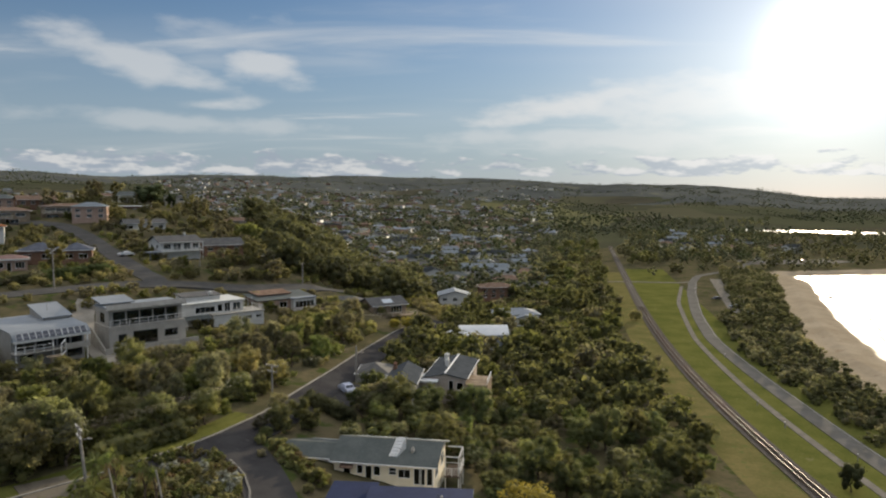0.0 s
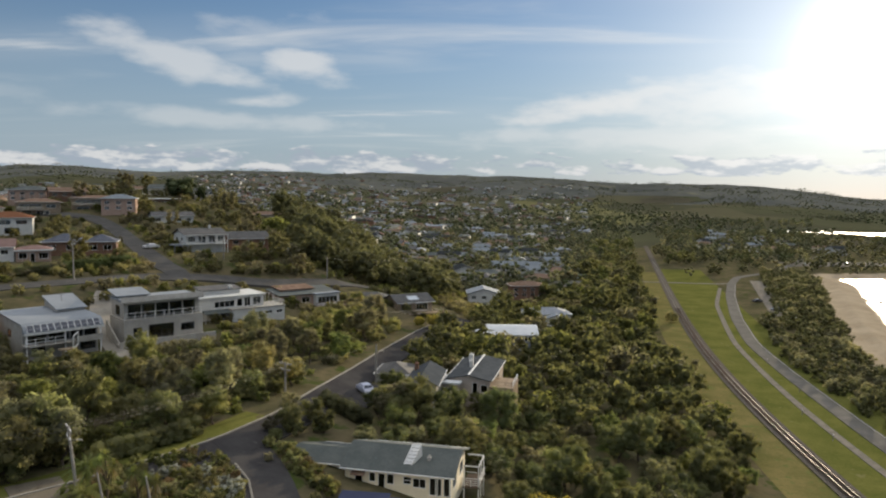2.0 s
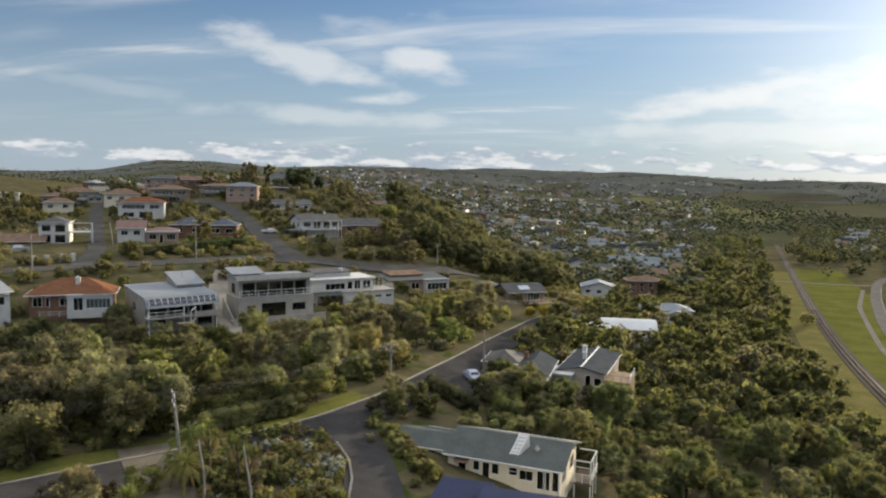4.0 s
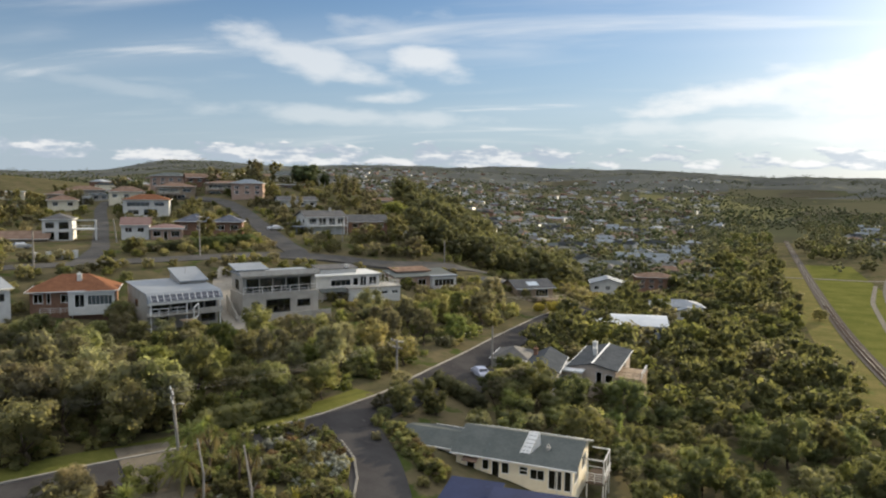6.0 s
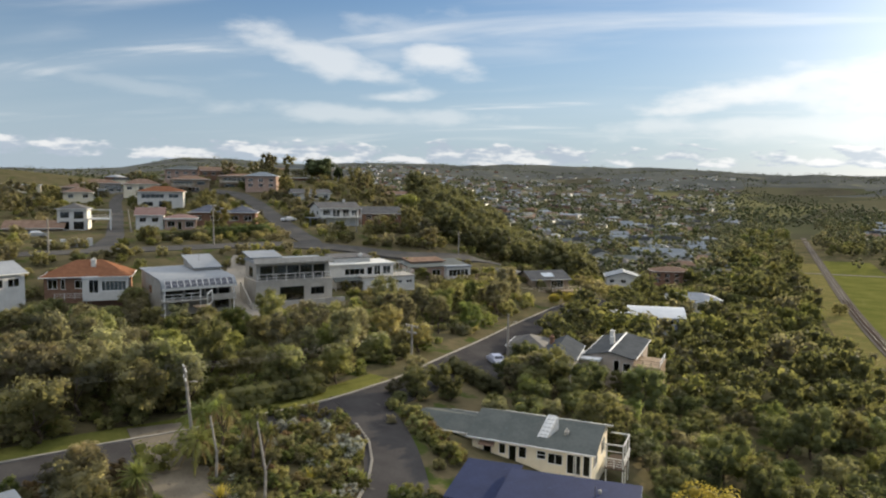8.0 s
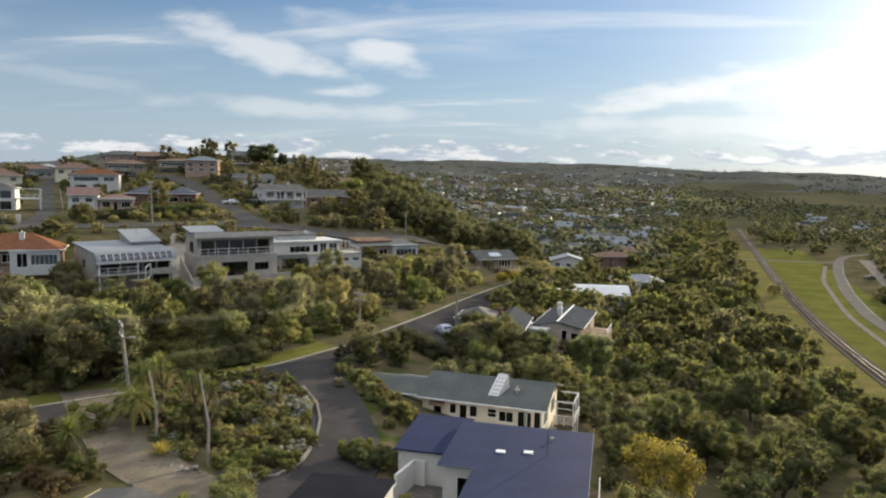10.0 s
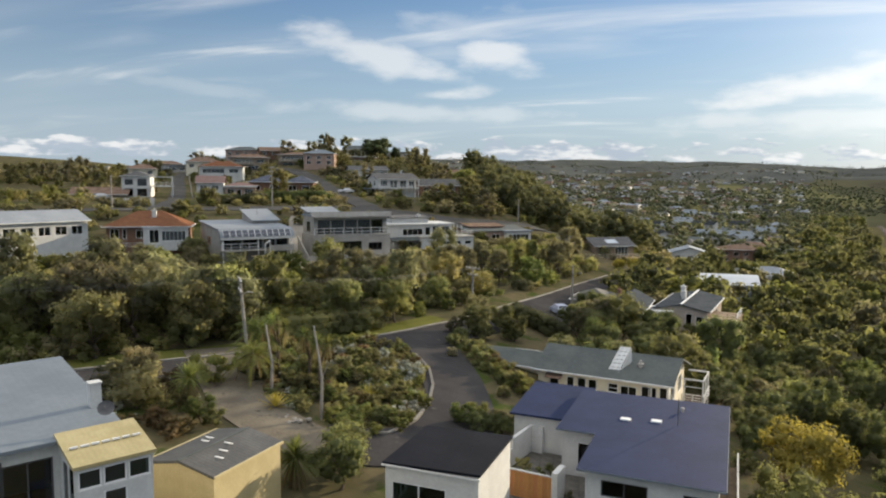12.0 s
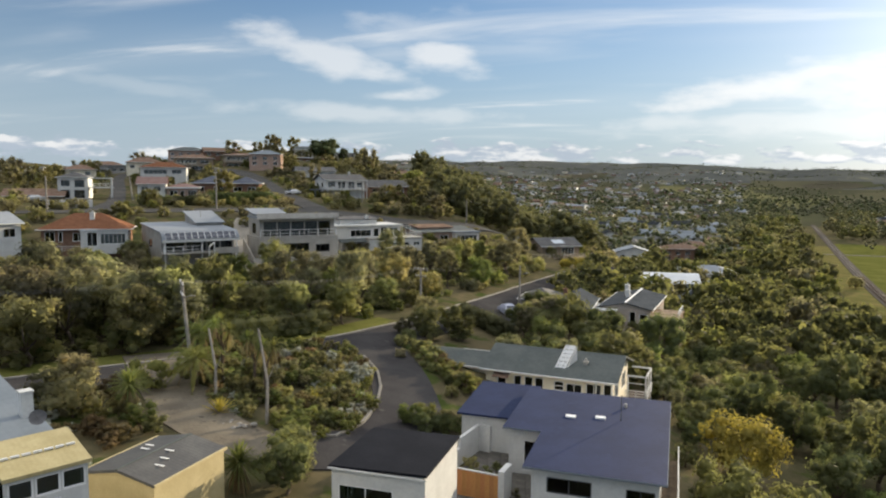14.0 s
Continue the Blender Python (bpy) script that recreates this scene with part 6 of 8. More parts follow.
for x, y, z, yaw, w, d, h, wall, roof, cover, rise, words in HILL:
    a = radians(yaw)
    bands = None
    if h > 4.5:  # upper floors with a long strip of windows and a balcony before it
        bands = [("front", w * 0.08, h - 2.0, w * 0.50, 1.4, 5), ("front", w * 0.68, h - 1.9, w * 0.22, 1.3, 2), ("front", w * 0.10, 0.4, w * 0.24, 1.5, 2), ("front", w * 0.45, 0.1, w * 0.30, 2.0, 3), ("right", d * 0.3, h - 2.0, 1.6, 1.2, 2), ("left", d * 0.4, h - 2.0, 1.6, 1.2, 2)]
    elif roof == "flat" and w > 9:
        bands = [("front", w * 0.06, 0.5, w * 0.36, 1.7, 4), ("front", w * 0.50, 0.9, w * 0.16, 1.2, 2), ("front", w * 0.74, 0.6, w * 0.20, 1.6, 3)]
    ob = simple_house(x - math.sin(a) * d / 2, y + math.cos(a) * d / 2, z - h, yaw, w, d, h, wall, roof, cover, rise, words, bands, group=H, foot=4.5)
    if h > 4.5 and wall is M_TAN:
        part("balcony", Geo().box(-w * 0.46, w * 0.12, -d / 2 - 1.3, -d / 2 - 0.01, h - 2.55, h - 2.35), M_CONCRETE, ob, "pale concrete balcony")
        rail_fence(ob, (-w * 0.46, -d / 2 - 1.25, h - 2.35), (w * 0.12, -d / 2 - 1.25, h - 2.35), 0.95, 6, M_CREAM, 3)


def faded_house():
    ob = place(-106, 168, 0, 0, 8, "white house with two faded red roofs stepping down", group=H)
    ob.matrix_basis = pose(-113.8, 161.6, 27.9, 0, 0, 32)
    volume(ob, (0, 0, 0), 6.3, 7.0, 2.7, M_WHITE, "gable", M_PINKROOF, 1.6, 0.4, foot=4, wins=[("front", 0.8, 0.9, 1.6, 1.2, 2), ("front", 3.6, 0.9, 1.6, 1.2, 2)], roof_label="faded red gable roof")
    volume(ob, (6.6, -0.6, -1.0), 7.4, 6.0, 2.8, M_PINK, "hip", M_PINKROOF, 0.9, 0.4, foot=4, wins=[("front", 0.6, 0.8, 1.8, 1.4, 2), ("front", 3.0, 0.0, 1.0, 2.1, 1), ("front", 4.8, 0.7, 2.0, 1.5, 3)], roof_label="low faded red roof of the front wing")
    part("fascia", Geo().box(6.1, 14.5, -1.16, -1.02, 1.62, 1.84), M_WHITE, ob)


def slate_house():
    ob = place(-98, 184, 0, 0, 9, "brick house with two blue-grey tiled hip roofs", group=H)
    ob.matrix_basis = pose(-109.6, 177.6, 27.9, 0, 0, 24)
    tiles = surface("blue-grey tiles", (0.085, 0.092, 0.115), (0.13, 0.138, 0.165), 0.8, scale=0.6, bump=0.4, ribs=(1, 0.33))
    volume(ob, (0, 0, 0), 9.6, 8.5, 2.8, M_BRICK, "hip", tiles, 1.9, 0.5, foot=4, wins=[("front", 1.0, 0.8, 2.0, 1.3, 2), ("front", 5.4, 0.8, 2.4, 1.3, 3)])
    volume(ob, (9.7, -1.4, 0), 7.4, 8.0, 2.8, M_BRICK, "hip", tiles, 1.8, 0.5, foot=4, wins=[("front", 0.8, 0.8, 2.2, 1.3, 2), ("front", 4.4, 0.8, 2.0, 1.3, 2), ("right", 2.0, 0.8, 1.8, 1.3, 2)])


def verandah_house():
    ob = place(-79, 206, 0, 0, 8, "white two-storey house with a verandah and dark roof", group=H)
    ob.matrix_basis = pose(-80.4, 196.4, 27.3, 0, 0, 45)
    volume(ob, (0, 0, 0), 11.6, 8.4, 4.7, M_WHITE, "gable", M_DARKROOF, 1.5, 0.7, foot=4, wins=[("front", 0.6, 2.6, 2.2, 1.6, 3), ("front", 3.6, 2.3, 2.2, 2.0, 2), ("front", 6.6, 2.3, 2.2, 2.0, 2), ("front", 9.3, 2.6, 1.8, 1.5, 2), ("left", 1.4, 2.7, 1.2, 1.3, 1), ("left", 5.0, 2.7, 1.2, 1.3, 1), ("left", 3.0, 0.5, 2.4, 1.6, 2)])
    part("verandah", Geo().box(-0.2, 11.8, -1.7, -0.01, 2.0, 2.2), M_WHITE, ob)
    for x in (0.0, 3.9, 7.8, 11.6):
        part("post", Geo().box(x - 0.08, x + 0.08, -1.66, -1.5, -3, 4.6), M_WHITE, ob)
    rail_fence(ob, (-0.1, -1.6, 2.2), (11.7, -1.6, 2.2), 1.0, 8, M_WHITE, 3)
    chimney(ob, 8.6, 4.0, 6.0, 0.9, 0.6, M_WHITE)
    part("carport", Geo().box(-3.6, -0.2, -1.0, 3.6, 1.9, 2.1).box(-3.5, -3.35, -0.9, -0.75, -3, 1.9).box(-3.5, -3.35, 3.3, 3.45, -3, 1.9), M_PALEROOF, ob, "pale flat carport roof on posts")
    bank = thing("garden_wall", pose(-75.0, 186.0, height(-73, 184) - 0.3, 0, 0, 47), "yellow-painted garden retaining wall", "wall", H)
    part("panel", Geo().box(0, 7.0, -0.15, 0.15, -1.2, 1.2), surface("ochre paint", (0.46, 0.36, 0.14), (0.55, 0.44, 0.2), 0.7, scale=0.8, bump=0.1), bank)
    part("coping", Geo().box(-0.05, 7.05, -0.2, 0.2, 1.2, 1.3), M_CONCRETE, bank)


for build in (faded_house, slate_house, verandah_house):
    build()


def long_house():
    ob = place(-86, 89, 0, 0, 8, "long white weatherboard house with a strip of windows and pale roof", group=H)
    ob.matrix_basis = pose(-88.6, 83.6, 22.3, 0, 0, 74)
    volume(ob, (0, 0, 0), 15.0, 7.0, 2.9, M_WHITE, "gable", M_PALEROOF, 1.4, 0.4, foot=3, wins=[("front", 0.8 + 2.35 * i, 0.9, 1.7, 1.3, 2) for i in range(6)] + [("right", 2.6, 0.9, 1.4, 1.3, 2)], roof_label="pale blue-grey gable roof")


long_house()


def cube_house():
    ob = place(-124, 158, 0, 0, 8, "white cube house with a dark roof and balcony frame", group=H)
    ob.matrix_basis = pose(-127.6, 151.7, 27.1, 0, 0, 32) @ Matrix.Diagonal((1.15, 1.1, 0.98, 1))
    volume(ob, (0, 0, 0), 5.4, 7.0, 4.9, M_WHITE, "hip", M_DARKROOF, 1.3, 0.3, foot=2, wins=[("front", 0.5, 0.1, 1.7, 1.9, 2), ("front", 3.0, 0.1, 1.9, 1.9, 2), ("front", 0.6, 2.9, 1.6, 1.4, 2), ("front", 3.1, 2.7, 1.8, 1.7, 2)], frame_mat=M_DARKFRAME)
    part("frame", Geo().box(5.4, 5.65, -0.6, -0.4, 0, 5.0).box(5.4, 10.2, -0.6, -0.4, 4.75, 5.0).box(9.9, 10.2, -0.6, -0.4, -1, 4.75).box(5.4, 9.9, -0.6, 4, 2.5, 2.7), M_WHITE, ob, "white portal frame of the balcony")
    rail_fence(ob, (5.6, -0.5, 2.7), (9.9, -0.5, 2.7), 0.9, 5, M_FRAME, 3)
    w = thing("garden_wall", pose(-102.2, 121.5, height(-101, 123) + 0.2, 0, 0, 66), "row of white wall piers along the street", "wall", H)
    for i in range(4):
        part("pier", Geo().box(2.5 * i, 2.5 * i + 0.7, -0.35, 0.35, -1, 1.35).box(2.5 * i - 0.05, 2.5 * i + 0.75, -0.4, 0.4, 1.35, 1.45), M_WHITE, w)
        if i:
            part("panel", Geo().box(2.5 * i - 1.8, 2.5 * i, -0.1, 0.1, -1, 0.35), M_GREYWALL, w)


cube_house()

# more houses between them, up the hill
rng = random.Random(91)
WALLS = [("cream", M_CREAM), ("brick", M_BRICK), ("grey", M_GREYWALL), ("pinkish brick", M_PINK), ("weathered timber", M_TIMBER)]
ROOFS = [("brown", M_BROWNROOF), ("charcoal", M_DARKROOF), ("slate-grey", M_SLATE), ("blue-grey", M_BLUEGREY), ("brown", M_BROWNROOF)]
put = 0
for _ in range(900):
    x, y = rng.uniform(-275, -60), rng.uniform(225, 390)
    back = min(-68 + 0.547 * (y - 93), -14) - x
    if put >= 22 or not 60 < back < 260 or not free(x, y, 6.2) or near_line(x, y, HILL_ROAD, -10, 10) or near_line(x, y, SIDE_ROAD, -9, 9):
        continue
    (wn, wm), (rn, rm) = rng.choice(WALLS), rng.choice(ROOFS)
    kind = rng.choice(("hip", "gable", "gable", "hip", "flat"))
    tall = rng.choice((2.7, 2.8, 3.0, 4.7))
    simple_house(x, y, height(x, y) + 0.5, rng.choice((8, 14, 20, 40)), rng.uniform(10, 14), rng.uniform(7.5, 9), tall, wm, kind, rm, 1.5, wn + (" two-storey" if tall > 4 else "") + " hillside house with a " + rn + " " + kind + " roof", group=H)
    put += 1

# ---- the wild plants ----
rng = random.Random(5)
BLOCKED.extend([(9, 171.5, 4.5), (4, 172.5, 4), (14, 172.5, 4), (22, 223, 5.5), (27, 224, 4), (3, 248, 6), (20, 283, 6), (-72, 193, 5), (-66, 199, 5), (-77, 190, 4), (-63, 209, 4.5), (-70, 132.6, 2.2), (-66, 127.6, 2.2), (-62.5, 122.5, 2.2), (-59.6, 118.6, 2.2), (-56.5, 114.5, 2.2), (-118, 143, 8), (-112, 137, 7), (-106, 131, 6), (-120, 150, 6), (20.5, 213, 4.5), (18.5, 206, 4), (2, 241, 5), (2, 233, 4.5), (-107, 158, 4), (-127, 141, 5), (-12, 172, 5), (-18, 172, 5), (-6, 176, 4), (-24, 176, 4)])


def joined(name, label, category, mats, kinds, spots):
    """Many far plants in one object: spots are (x, y, z, scale, turn, stretch)."""
    by = {}
    for s in spots:
        by.setdefault(rng.randrange(len(kinds)), []).append(s)
    V, F, K, n = [], [], [], 0
    for i, group in by.items():
        me = kinds[i]
        co = np.empty(len(me.vertices) * 3)
        me.vertices.foreach_get("co", co)
        co = co.reshape(-1, 3)
        faces = [tuple(p.vertices) for p in me.polygons]
        mi = mats.index(me.materials[0])
        for x, y, z, k, turn, st in group:
            c, s_ = math.cos(turn), math.sin(turn)
            V.append(np.stack([x + k * (c * co[:, 0] - s_ * co[:, 1]), y + k * (s_ * co[:, 0] + c * co[:, 1]), z + k * st * co[:, 2]], 1))
            F += [tuple(n + q for q in f) for f in faces]
            K += [mi] * len(faces)
            n += len(co)
    me = bpy.data.meshes.new(name)
    me.from_pydata(np.concatenate(V).tolist(), [], F)
    for m in mats:
        me.materials.append(m)
    me.polygons.foreach_set("material_index", K)
    return tagged(new(name, me), label, category, kind="stuff")


def spread(n, pick, inside, k0, k1, space, flat=(0.8, 1.2), sink=0.15):
    out, grid = [], {}
    for _ in range(n * 14):
        if len(out) >= n:
            break
        x, y = pick()
        k = rng.uniform(k0, k1)
        key = (int(x // 6), int(y // 6))
        if any(math.hypot(x - a, y - b) < space * (k + c) / 2 for i in (-1, 0, 1) for j in (-1, 0, 1) for a, b, c in grid.get((key[0] + i, key[1] + j), ())):
            continue
        if not inside(x, y):
            continue
        grid.setdefault(key, []).append((x, y, k))
        out.append((x, y, height(x, y) - sink, k, rng.uniform(0, 6.28), rng.uniform(*flat)))
    return out


def behind(x, y):
    """Metres behind the line of the terrace houses."""
    return min(-68 + 0.547 * (y - 93), -14) - x


def slope_side(x, y):
    return x > lin(y, *[(b, a) for a, b in LOWER], (230, 2), (300, 24), (430, 60)) + 6.2


# bushes on the seaward slope
ISLAND = [(-38, 66.5), (-31, 80), (-25.5, 78), (-20.5, 71), (-19.4, 62), (-21, 58.5), (-27, 58.5), (-33, 62.5)]


def within(x, y, poly):
    odd = False
    for (ax, ay), (bx, by) in zip(poly, poly[1:] + poly[:1]):
        if (ay > y) != (by > y) and x < ax + (y - ay) * (bx - ax) / (by - ay):
            odd = not odd
    return odd


seaward = lambda x, y: -90 < x - rail_x(y) < -12 + 1.6 * math.sin(y * 0.11) + 2 * math.sin(y * 0.047) and slope_side(x, y) and free(x, y, 1.0) and (x > -19 and y > 72 or x > -14 or y > 84)
BLOCKED.extend([(-12.5, 98, 2.4), (-15, 92.5, 2.5), (-18, 94.5, 2.5), (-38.3, 73.8, 1.6), (-36, 77.5, 1.6), (-33.7, 81, 1.6), (-31.8, 84.4, 1.6), (-17, 79, 4.2), (-14.5, 78, 3), (-14.6, 106, 3), (-14, 102, 3), (-17, 98, 3.2), (-14, 95, 3), (-20, 101, 2.5), (-15.9, 114, 3.2), (-15.2, 110, 2.5), (10.3, 79.0, 5.2), (13.5, 84.5, 3.2), (-1.5, 76.5, 4.0), (2.5, 75.5, 4.0), (-6, 77.5, 3), (5.5, 77.5, 3), (6, 72, 3.5), (-17.2, 121.5, 3.5), (-16.5, 118, 4)])
scatter(rng, 150, lambda: (rng.uniform(-24, 60), rng.uniform(46, 125)), lambda x, y: seaward(x, y) and y < 125, COAST + COAST + SCRUB[3:], 0.75, 1.4, 3.3, "bushes on the seaward slope")
FAR_S = [crown_mesh("crown", M_SEA, 210 + i, 3.4, 4.2, 0.0, 8, 26, 0.36, 0) for i in range(2)]
FAR_B = [crown_mesh("crown", m, 200 + i, 3.4, 4.2, 0.0, 8, 26, 0.36, 0) for i, m in enumerate((M_LEAF, M_LEAF, M_LEAF2, M_LEAF3))]
FAR_T = [crown_mesh("crown", m, 220 + i, 9.0, 7.0, 0.6, 11, 26, 0.50, 0) for i, m in enumerate((M_LEAF, M_LEAF2, M_LEAF, M_LEAF2, M_LEAF3))]
LM = [M_LEAF, M_LEAF2, M_LEAF3]
joined("scrub", "dense coastal scrub covering the seaward slope", "scrub", LM + [M_SEA], FAR_S * 3 + FAR_B[2:], spread(640, lambda: (rng.uniform(-24, 95), rng.uniform(122, 430)), lambda x, y: seaward(x, y) and y > 124, 0.65, 2.2, 2.7))
joined("shelter_belt", "dark tall trees along the railway", "trees", LM, FAR_T, spread(90, lambda: (rng.uniform(20, 140), rng.uniform(255, 620)), lambda x, y: -42 < x - rail_x(y) < -13 and free(x, y, 1.5) or y > 400 and 4 < x - rail_x(y) < 30 and y > 450, 0.7, 1.2, 5.0))
# the wooded slope under the terrace
wood = lambda x, y: near_line(x, y, LOWER, -60, -2.4) and behind(x, y) < -4.5 and free(x, y, 0.6)
scatter(rng, 70, lambda: (rng.uniform(-95, -20), rng.uniform(50, 170)), lambda x, y: wood(x, y) and behind(x, y) < -12, TREES, 0.55, 0.95, 4.8, "trees on the slope under the terrace")
scatter(rng, 90, lambda: (rng.uniform(-75, -20), rng.uniform(48, 110)), wood, SCRUB, 0.5, 1.1, 2.5, "bushes on the slope under the terrace")
joined("understorey", "mixed scrub under the trees of the slope", "scrub", LM, FAR_B, spread(300, lambda: (rng.uniform(-115, -8), rng.uniform(48, 215)), wood, 0.35, 0.8, 2.6))
scatter(rng, 16, lambda: (rng.uniform(-58, -40), rng.uniform(58, 74)), lambda x, y: wood(x, y) and near_line(x, y, LOWER, -60, -7), TREES[:4], 0.75, 1.02, 4.2, "tall trees on the slope")
scatter(rng, 12, lambda: (rng.uniform(-70, -56), rng.uniform(70, 90)), lambda x, y: wood(x, y), TREES[:4], 0.45, 0.62, 4.0, "tall trees on the slope")
joined("bank_scrub", "low scrub and garden plants on the bank under the terrace", "scrub", LM, FAR_B, spread(430, lambda: (rng.uniform(-100, -12), rng.uniform(70, 200)), lambda x, y: -9 < behind(x, y) < 19 and free(x, y, 0.2) and not near_line(x, y, [(-86, 101), (-74, 109)], -4, 3.2) and not near_line(x, y, [(-69, 103), (-60, 116)], -5, 3.4) and not near_line(x, y, [(-62, 114), (-47, 131)], -4, 4.6) and not near_line(x, y, [(-55, 138), (-41, 150)], -4, 3.6), 0.22, 0.62, 2.6))
joined("road_hedges", "hedges and shrubs along the upper street", "hedge", LM, FAR_B, spread(260, lambda: (rng.uniform(-130, 20), rng.uniform(70, 300)), lambda x, y: (near_line(x, y, UPPER, 3.0, 7) or near_line(x, y, UPPER, -7, -3.0) or near_line(x, y, HILL_ROAD, -7.5, -4.2) or near_line(x, y, HILL_ROAD, 4.2, 7.5)) and free(x, y, 0.3) and not near_line(x, y, HILL_ROAD, -4, 4), 0.34, 0.78, 2.5))
joined("valley_scrub", "scrub and garden shrubs between the valley houses", "scrub", LM, FAR_B, spread(300, lambda: (rng.uniform(-46, 26), rng.uniform(140, 300)), lambda x, y: behind(x, y) < 12 and not seaward(x, y) and free(x, y, 0.5) and x < rail_x(y) - 14, 0.35, 0.85, 2.7))
# among the houses on the hill
scatter(rng, 5, lambda: (rng.uniform(-130, -20), rng.uniform(80, 215)), lambda x, y: 8 < behind(x, y) < 95 and free(x, y, 1.6) and not near_line(x, y, HILL_ROAD, -6, 6), SCRUB, 0.55, 1.2, 3.0, "garden bushes on the hill")
joined("terrace_gardens", "garden bushes behind the terrace of houses", "bushes", LM, FAR_B, spread(300, lambda: (rng.uniform(-140, -20), rng.uniform(80, 225)), lambda x, y: 6 < behind(x, y) < 110 and free(x, y, 0.6) and not near_line(x, y, SIDE_ROAD, -5, 5) and not near_line(x, y, HILL_ROAD, -6, 6), 0.35, 0.85, 2.6))
joined("hill_gardens", "garden trees and bushes between the houses on the hill", "trees", LM, FAR_B + FAR_B + FAR_B + FAR_T[2:4], spread(860, lambda: (rng.uniform(-240, -45), rng.uniform(165, 350)), lambda x, y: 9 < behind(x, y) and free(x, y, 0.6) and not near_line(x, y, SIDE_ROAD, -5, 5) and not near_line(x, y, HILL_ROAD, -5, 5), 0.5, 1.05, 3.1))
KNOLL = [(-30, 252), (-32, 280), (-50, 335), (-72, 346), (-94, 334), (-84, 300), (-66, 268), (-50, 258)]
joined("knoll_wood", "dense dark wood on the knoll", "trees", [M_WOOD], [crown_mesh("crown", M_WOOD, 300 + i, 9.5, 8.0, 0.3, 14, 30, 0.46, 0) for i in range(3)], spread(110, lambda: (rng.uniform(-62, 0), rng.uniform(205, 300)), lambda x, y: free(x, y, 2.0) and -4 < behind(x, y) < 40 and y > 206, 0.8, 1.35, 4.6) + spread(70, lambda: (rng.uniform(-98, -30), rng.uniform(250, 350)), lambda x, y: free(x, y, 1.0) and within(x, y, KNOLL), 1.05, 1.5, 4.4))
joined("dune_scrub", "low dense scrub on the dune", "scrub", [M_WOOD, M_LEAF2], [crown_mesh("crown", m, 240 + i, 3.2, 5.0, -0.3, 8, 20, 0.32, 0) for i, m in enumerate((M_WOOD, M_LEAF2, M_WOOD))], spread(620, lambda: (rng.uniform(70, 200), rng.uniform(60, 420)), lambda x, y: x - rail_x(y) > lin(y, (60, 20.6), (200, 21.2), (260, 27), (262, 36), (330, 44), (430, 60)) and bay(x, y) < -20.5, 0.7, 1.35, 2.7))
for x, y, k, st in ((-126, 299, 1.45, 0.72), (-116, 326, 1.0, 0.75), (-119, 303, 0.4, 1.9), (-190, 292, 1.1, 0.8), (-214, 300, 1.3, 0.85), (-172, 300, 0.7, 0.7), (-158, 308, 0.7, 0.6)):
    CONIFER.set(x, y, k, rng.uniform(0, 360), "conifers on the hilltop", stretch=st)
for x, y, k in ((-6.5, 106, 0.5), (-1.0, 115, 0.34), (3.6, 116.5, 0.36), (8, 117, 0.42), (10.5, 121, 0.5), (-9.8, 104.5, 0.62), (-12.5, 105.5, 0.55)):
    TREES[int(x) % 4].set(x, y, k, x * 50, "small trees before the gable-roofed house")
for i, (x, y, k) in enumerate(((6.2, 70.6, 0.6), (7.2, 66, 0.65), (8.8, 61, 0.7), (13.6, 69.4, 0.6), (13.2, 64, 0.8), (9.6, 55.5, 0.75), (5.4, 77, 0.7), (16.8, 74, 0.65), (17.4, 69.0, 0.8), (6.2, 58, 0.5), (12.6, 58.5, 0.8))):
    COAST[i % 2].set(x, y, k, 40 * i, "bushes beside the blue-roofed house")
for i in range(13):
    x, y = lin(i, (0, -118), (5, -100), (12, -83.5)), lin(i, (0, 77), (5, 93), (12, 122))
    SCRUB[i % 4].set(x + 1.5, y - 1.0, rng.uniform(0.45, 0.7), 33 * i, "bushes along the upper street")
for i, (x, y, k) in enumerate(((-71.0, 105.0, 1.35), (-69.0, 102.6, 1.1), (-73.4, 108.0, 1.2), (-65.2, 101.2, 1.0), (-62.6, 103.6, 1.0), (-59.8, 106.6, 0.9), (-57.6, 109.6, 0.55), (-67.4, 99.8, 0.8), (-72.0, 101.4, 0.8), (-75.6, 99.6, 0.7), (-79.4, 96.6, 0.6), (-51.4, 117.0, 0.4), (-48.6, 119.8, 0.42), (-45.0, 124.0, 0.5))):
    SCRUB[(0, 3, 1)[i % 3]].set(x, y, k, 61 * i, "bushes before the terrace houses")
TREES[4].set(-69.2, 247.0, 1.5, 20, "bright trees on the hill")
TREES[4].set(-73.0, 250.5, 1.25, 120, "bright trees on the hill")
for i in range(7):
    SCRUB[(i * 2) % 5].set(-83.0 + 0.75 * i, 81 + 2.6 * i, rng.uniform(0.85, 1.1), 50 * i, "bushes before the long white house")
# valley and far woods
VM = [M_FARLEAF, M_LEAF2, M_CONIFER]


def valley_ok(x, y):
    return -470 < x - rail_x(y) < 330 and bay(x, y) < -20 and river(x, y) > 34 and not -14 < x - rail_x(y) < 26 and (y > 470 or x - rail_x(y) < -42) and behind(x, y) < 30 + max(0, y - 330) * 3


T2 = [crown_mesh("crown", m, 260 + i, 8.0, 8.0, -0.5, 5, 6, 0.8, 0) for i, m in enumerate((M_FARLEAF, M_LEAF2, M_CONIFER, M_FARLEAF))]


T2_DARK = [crown_mesh("crown", M_WOOD, 270 + i, 8.5, 8.0, -0.5, 7, 10, 0.7, 0) for i in range(3)]


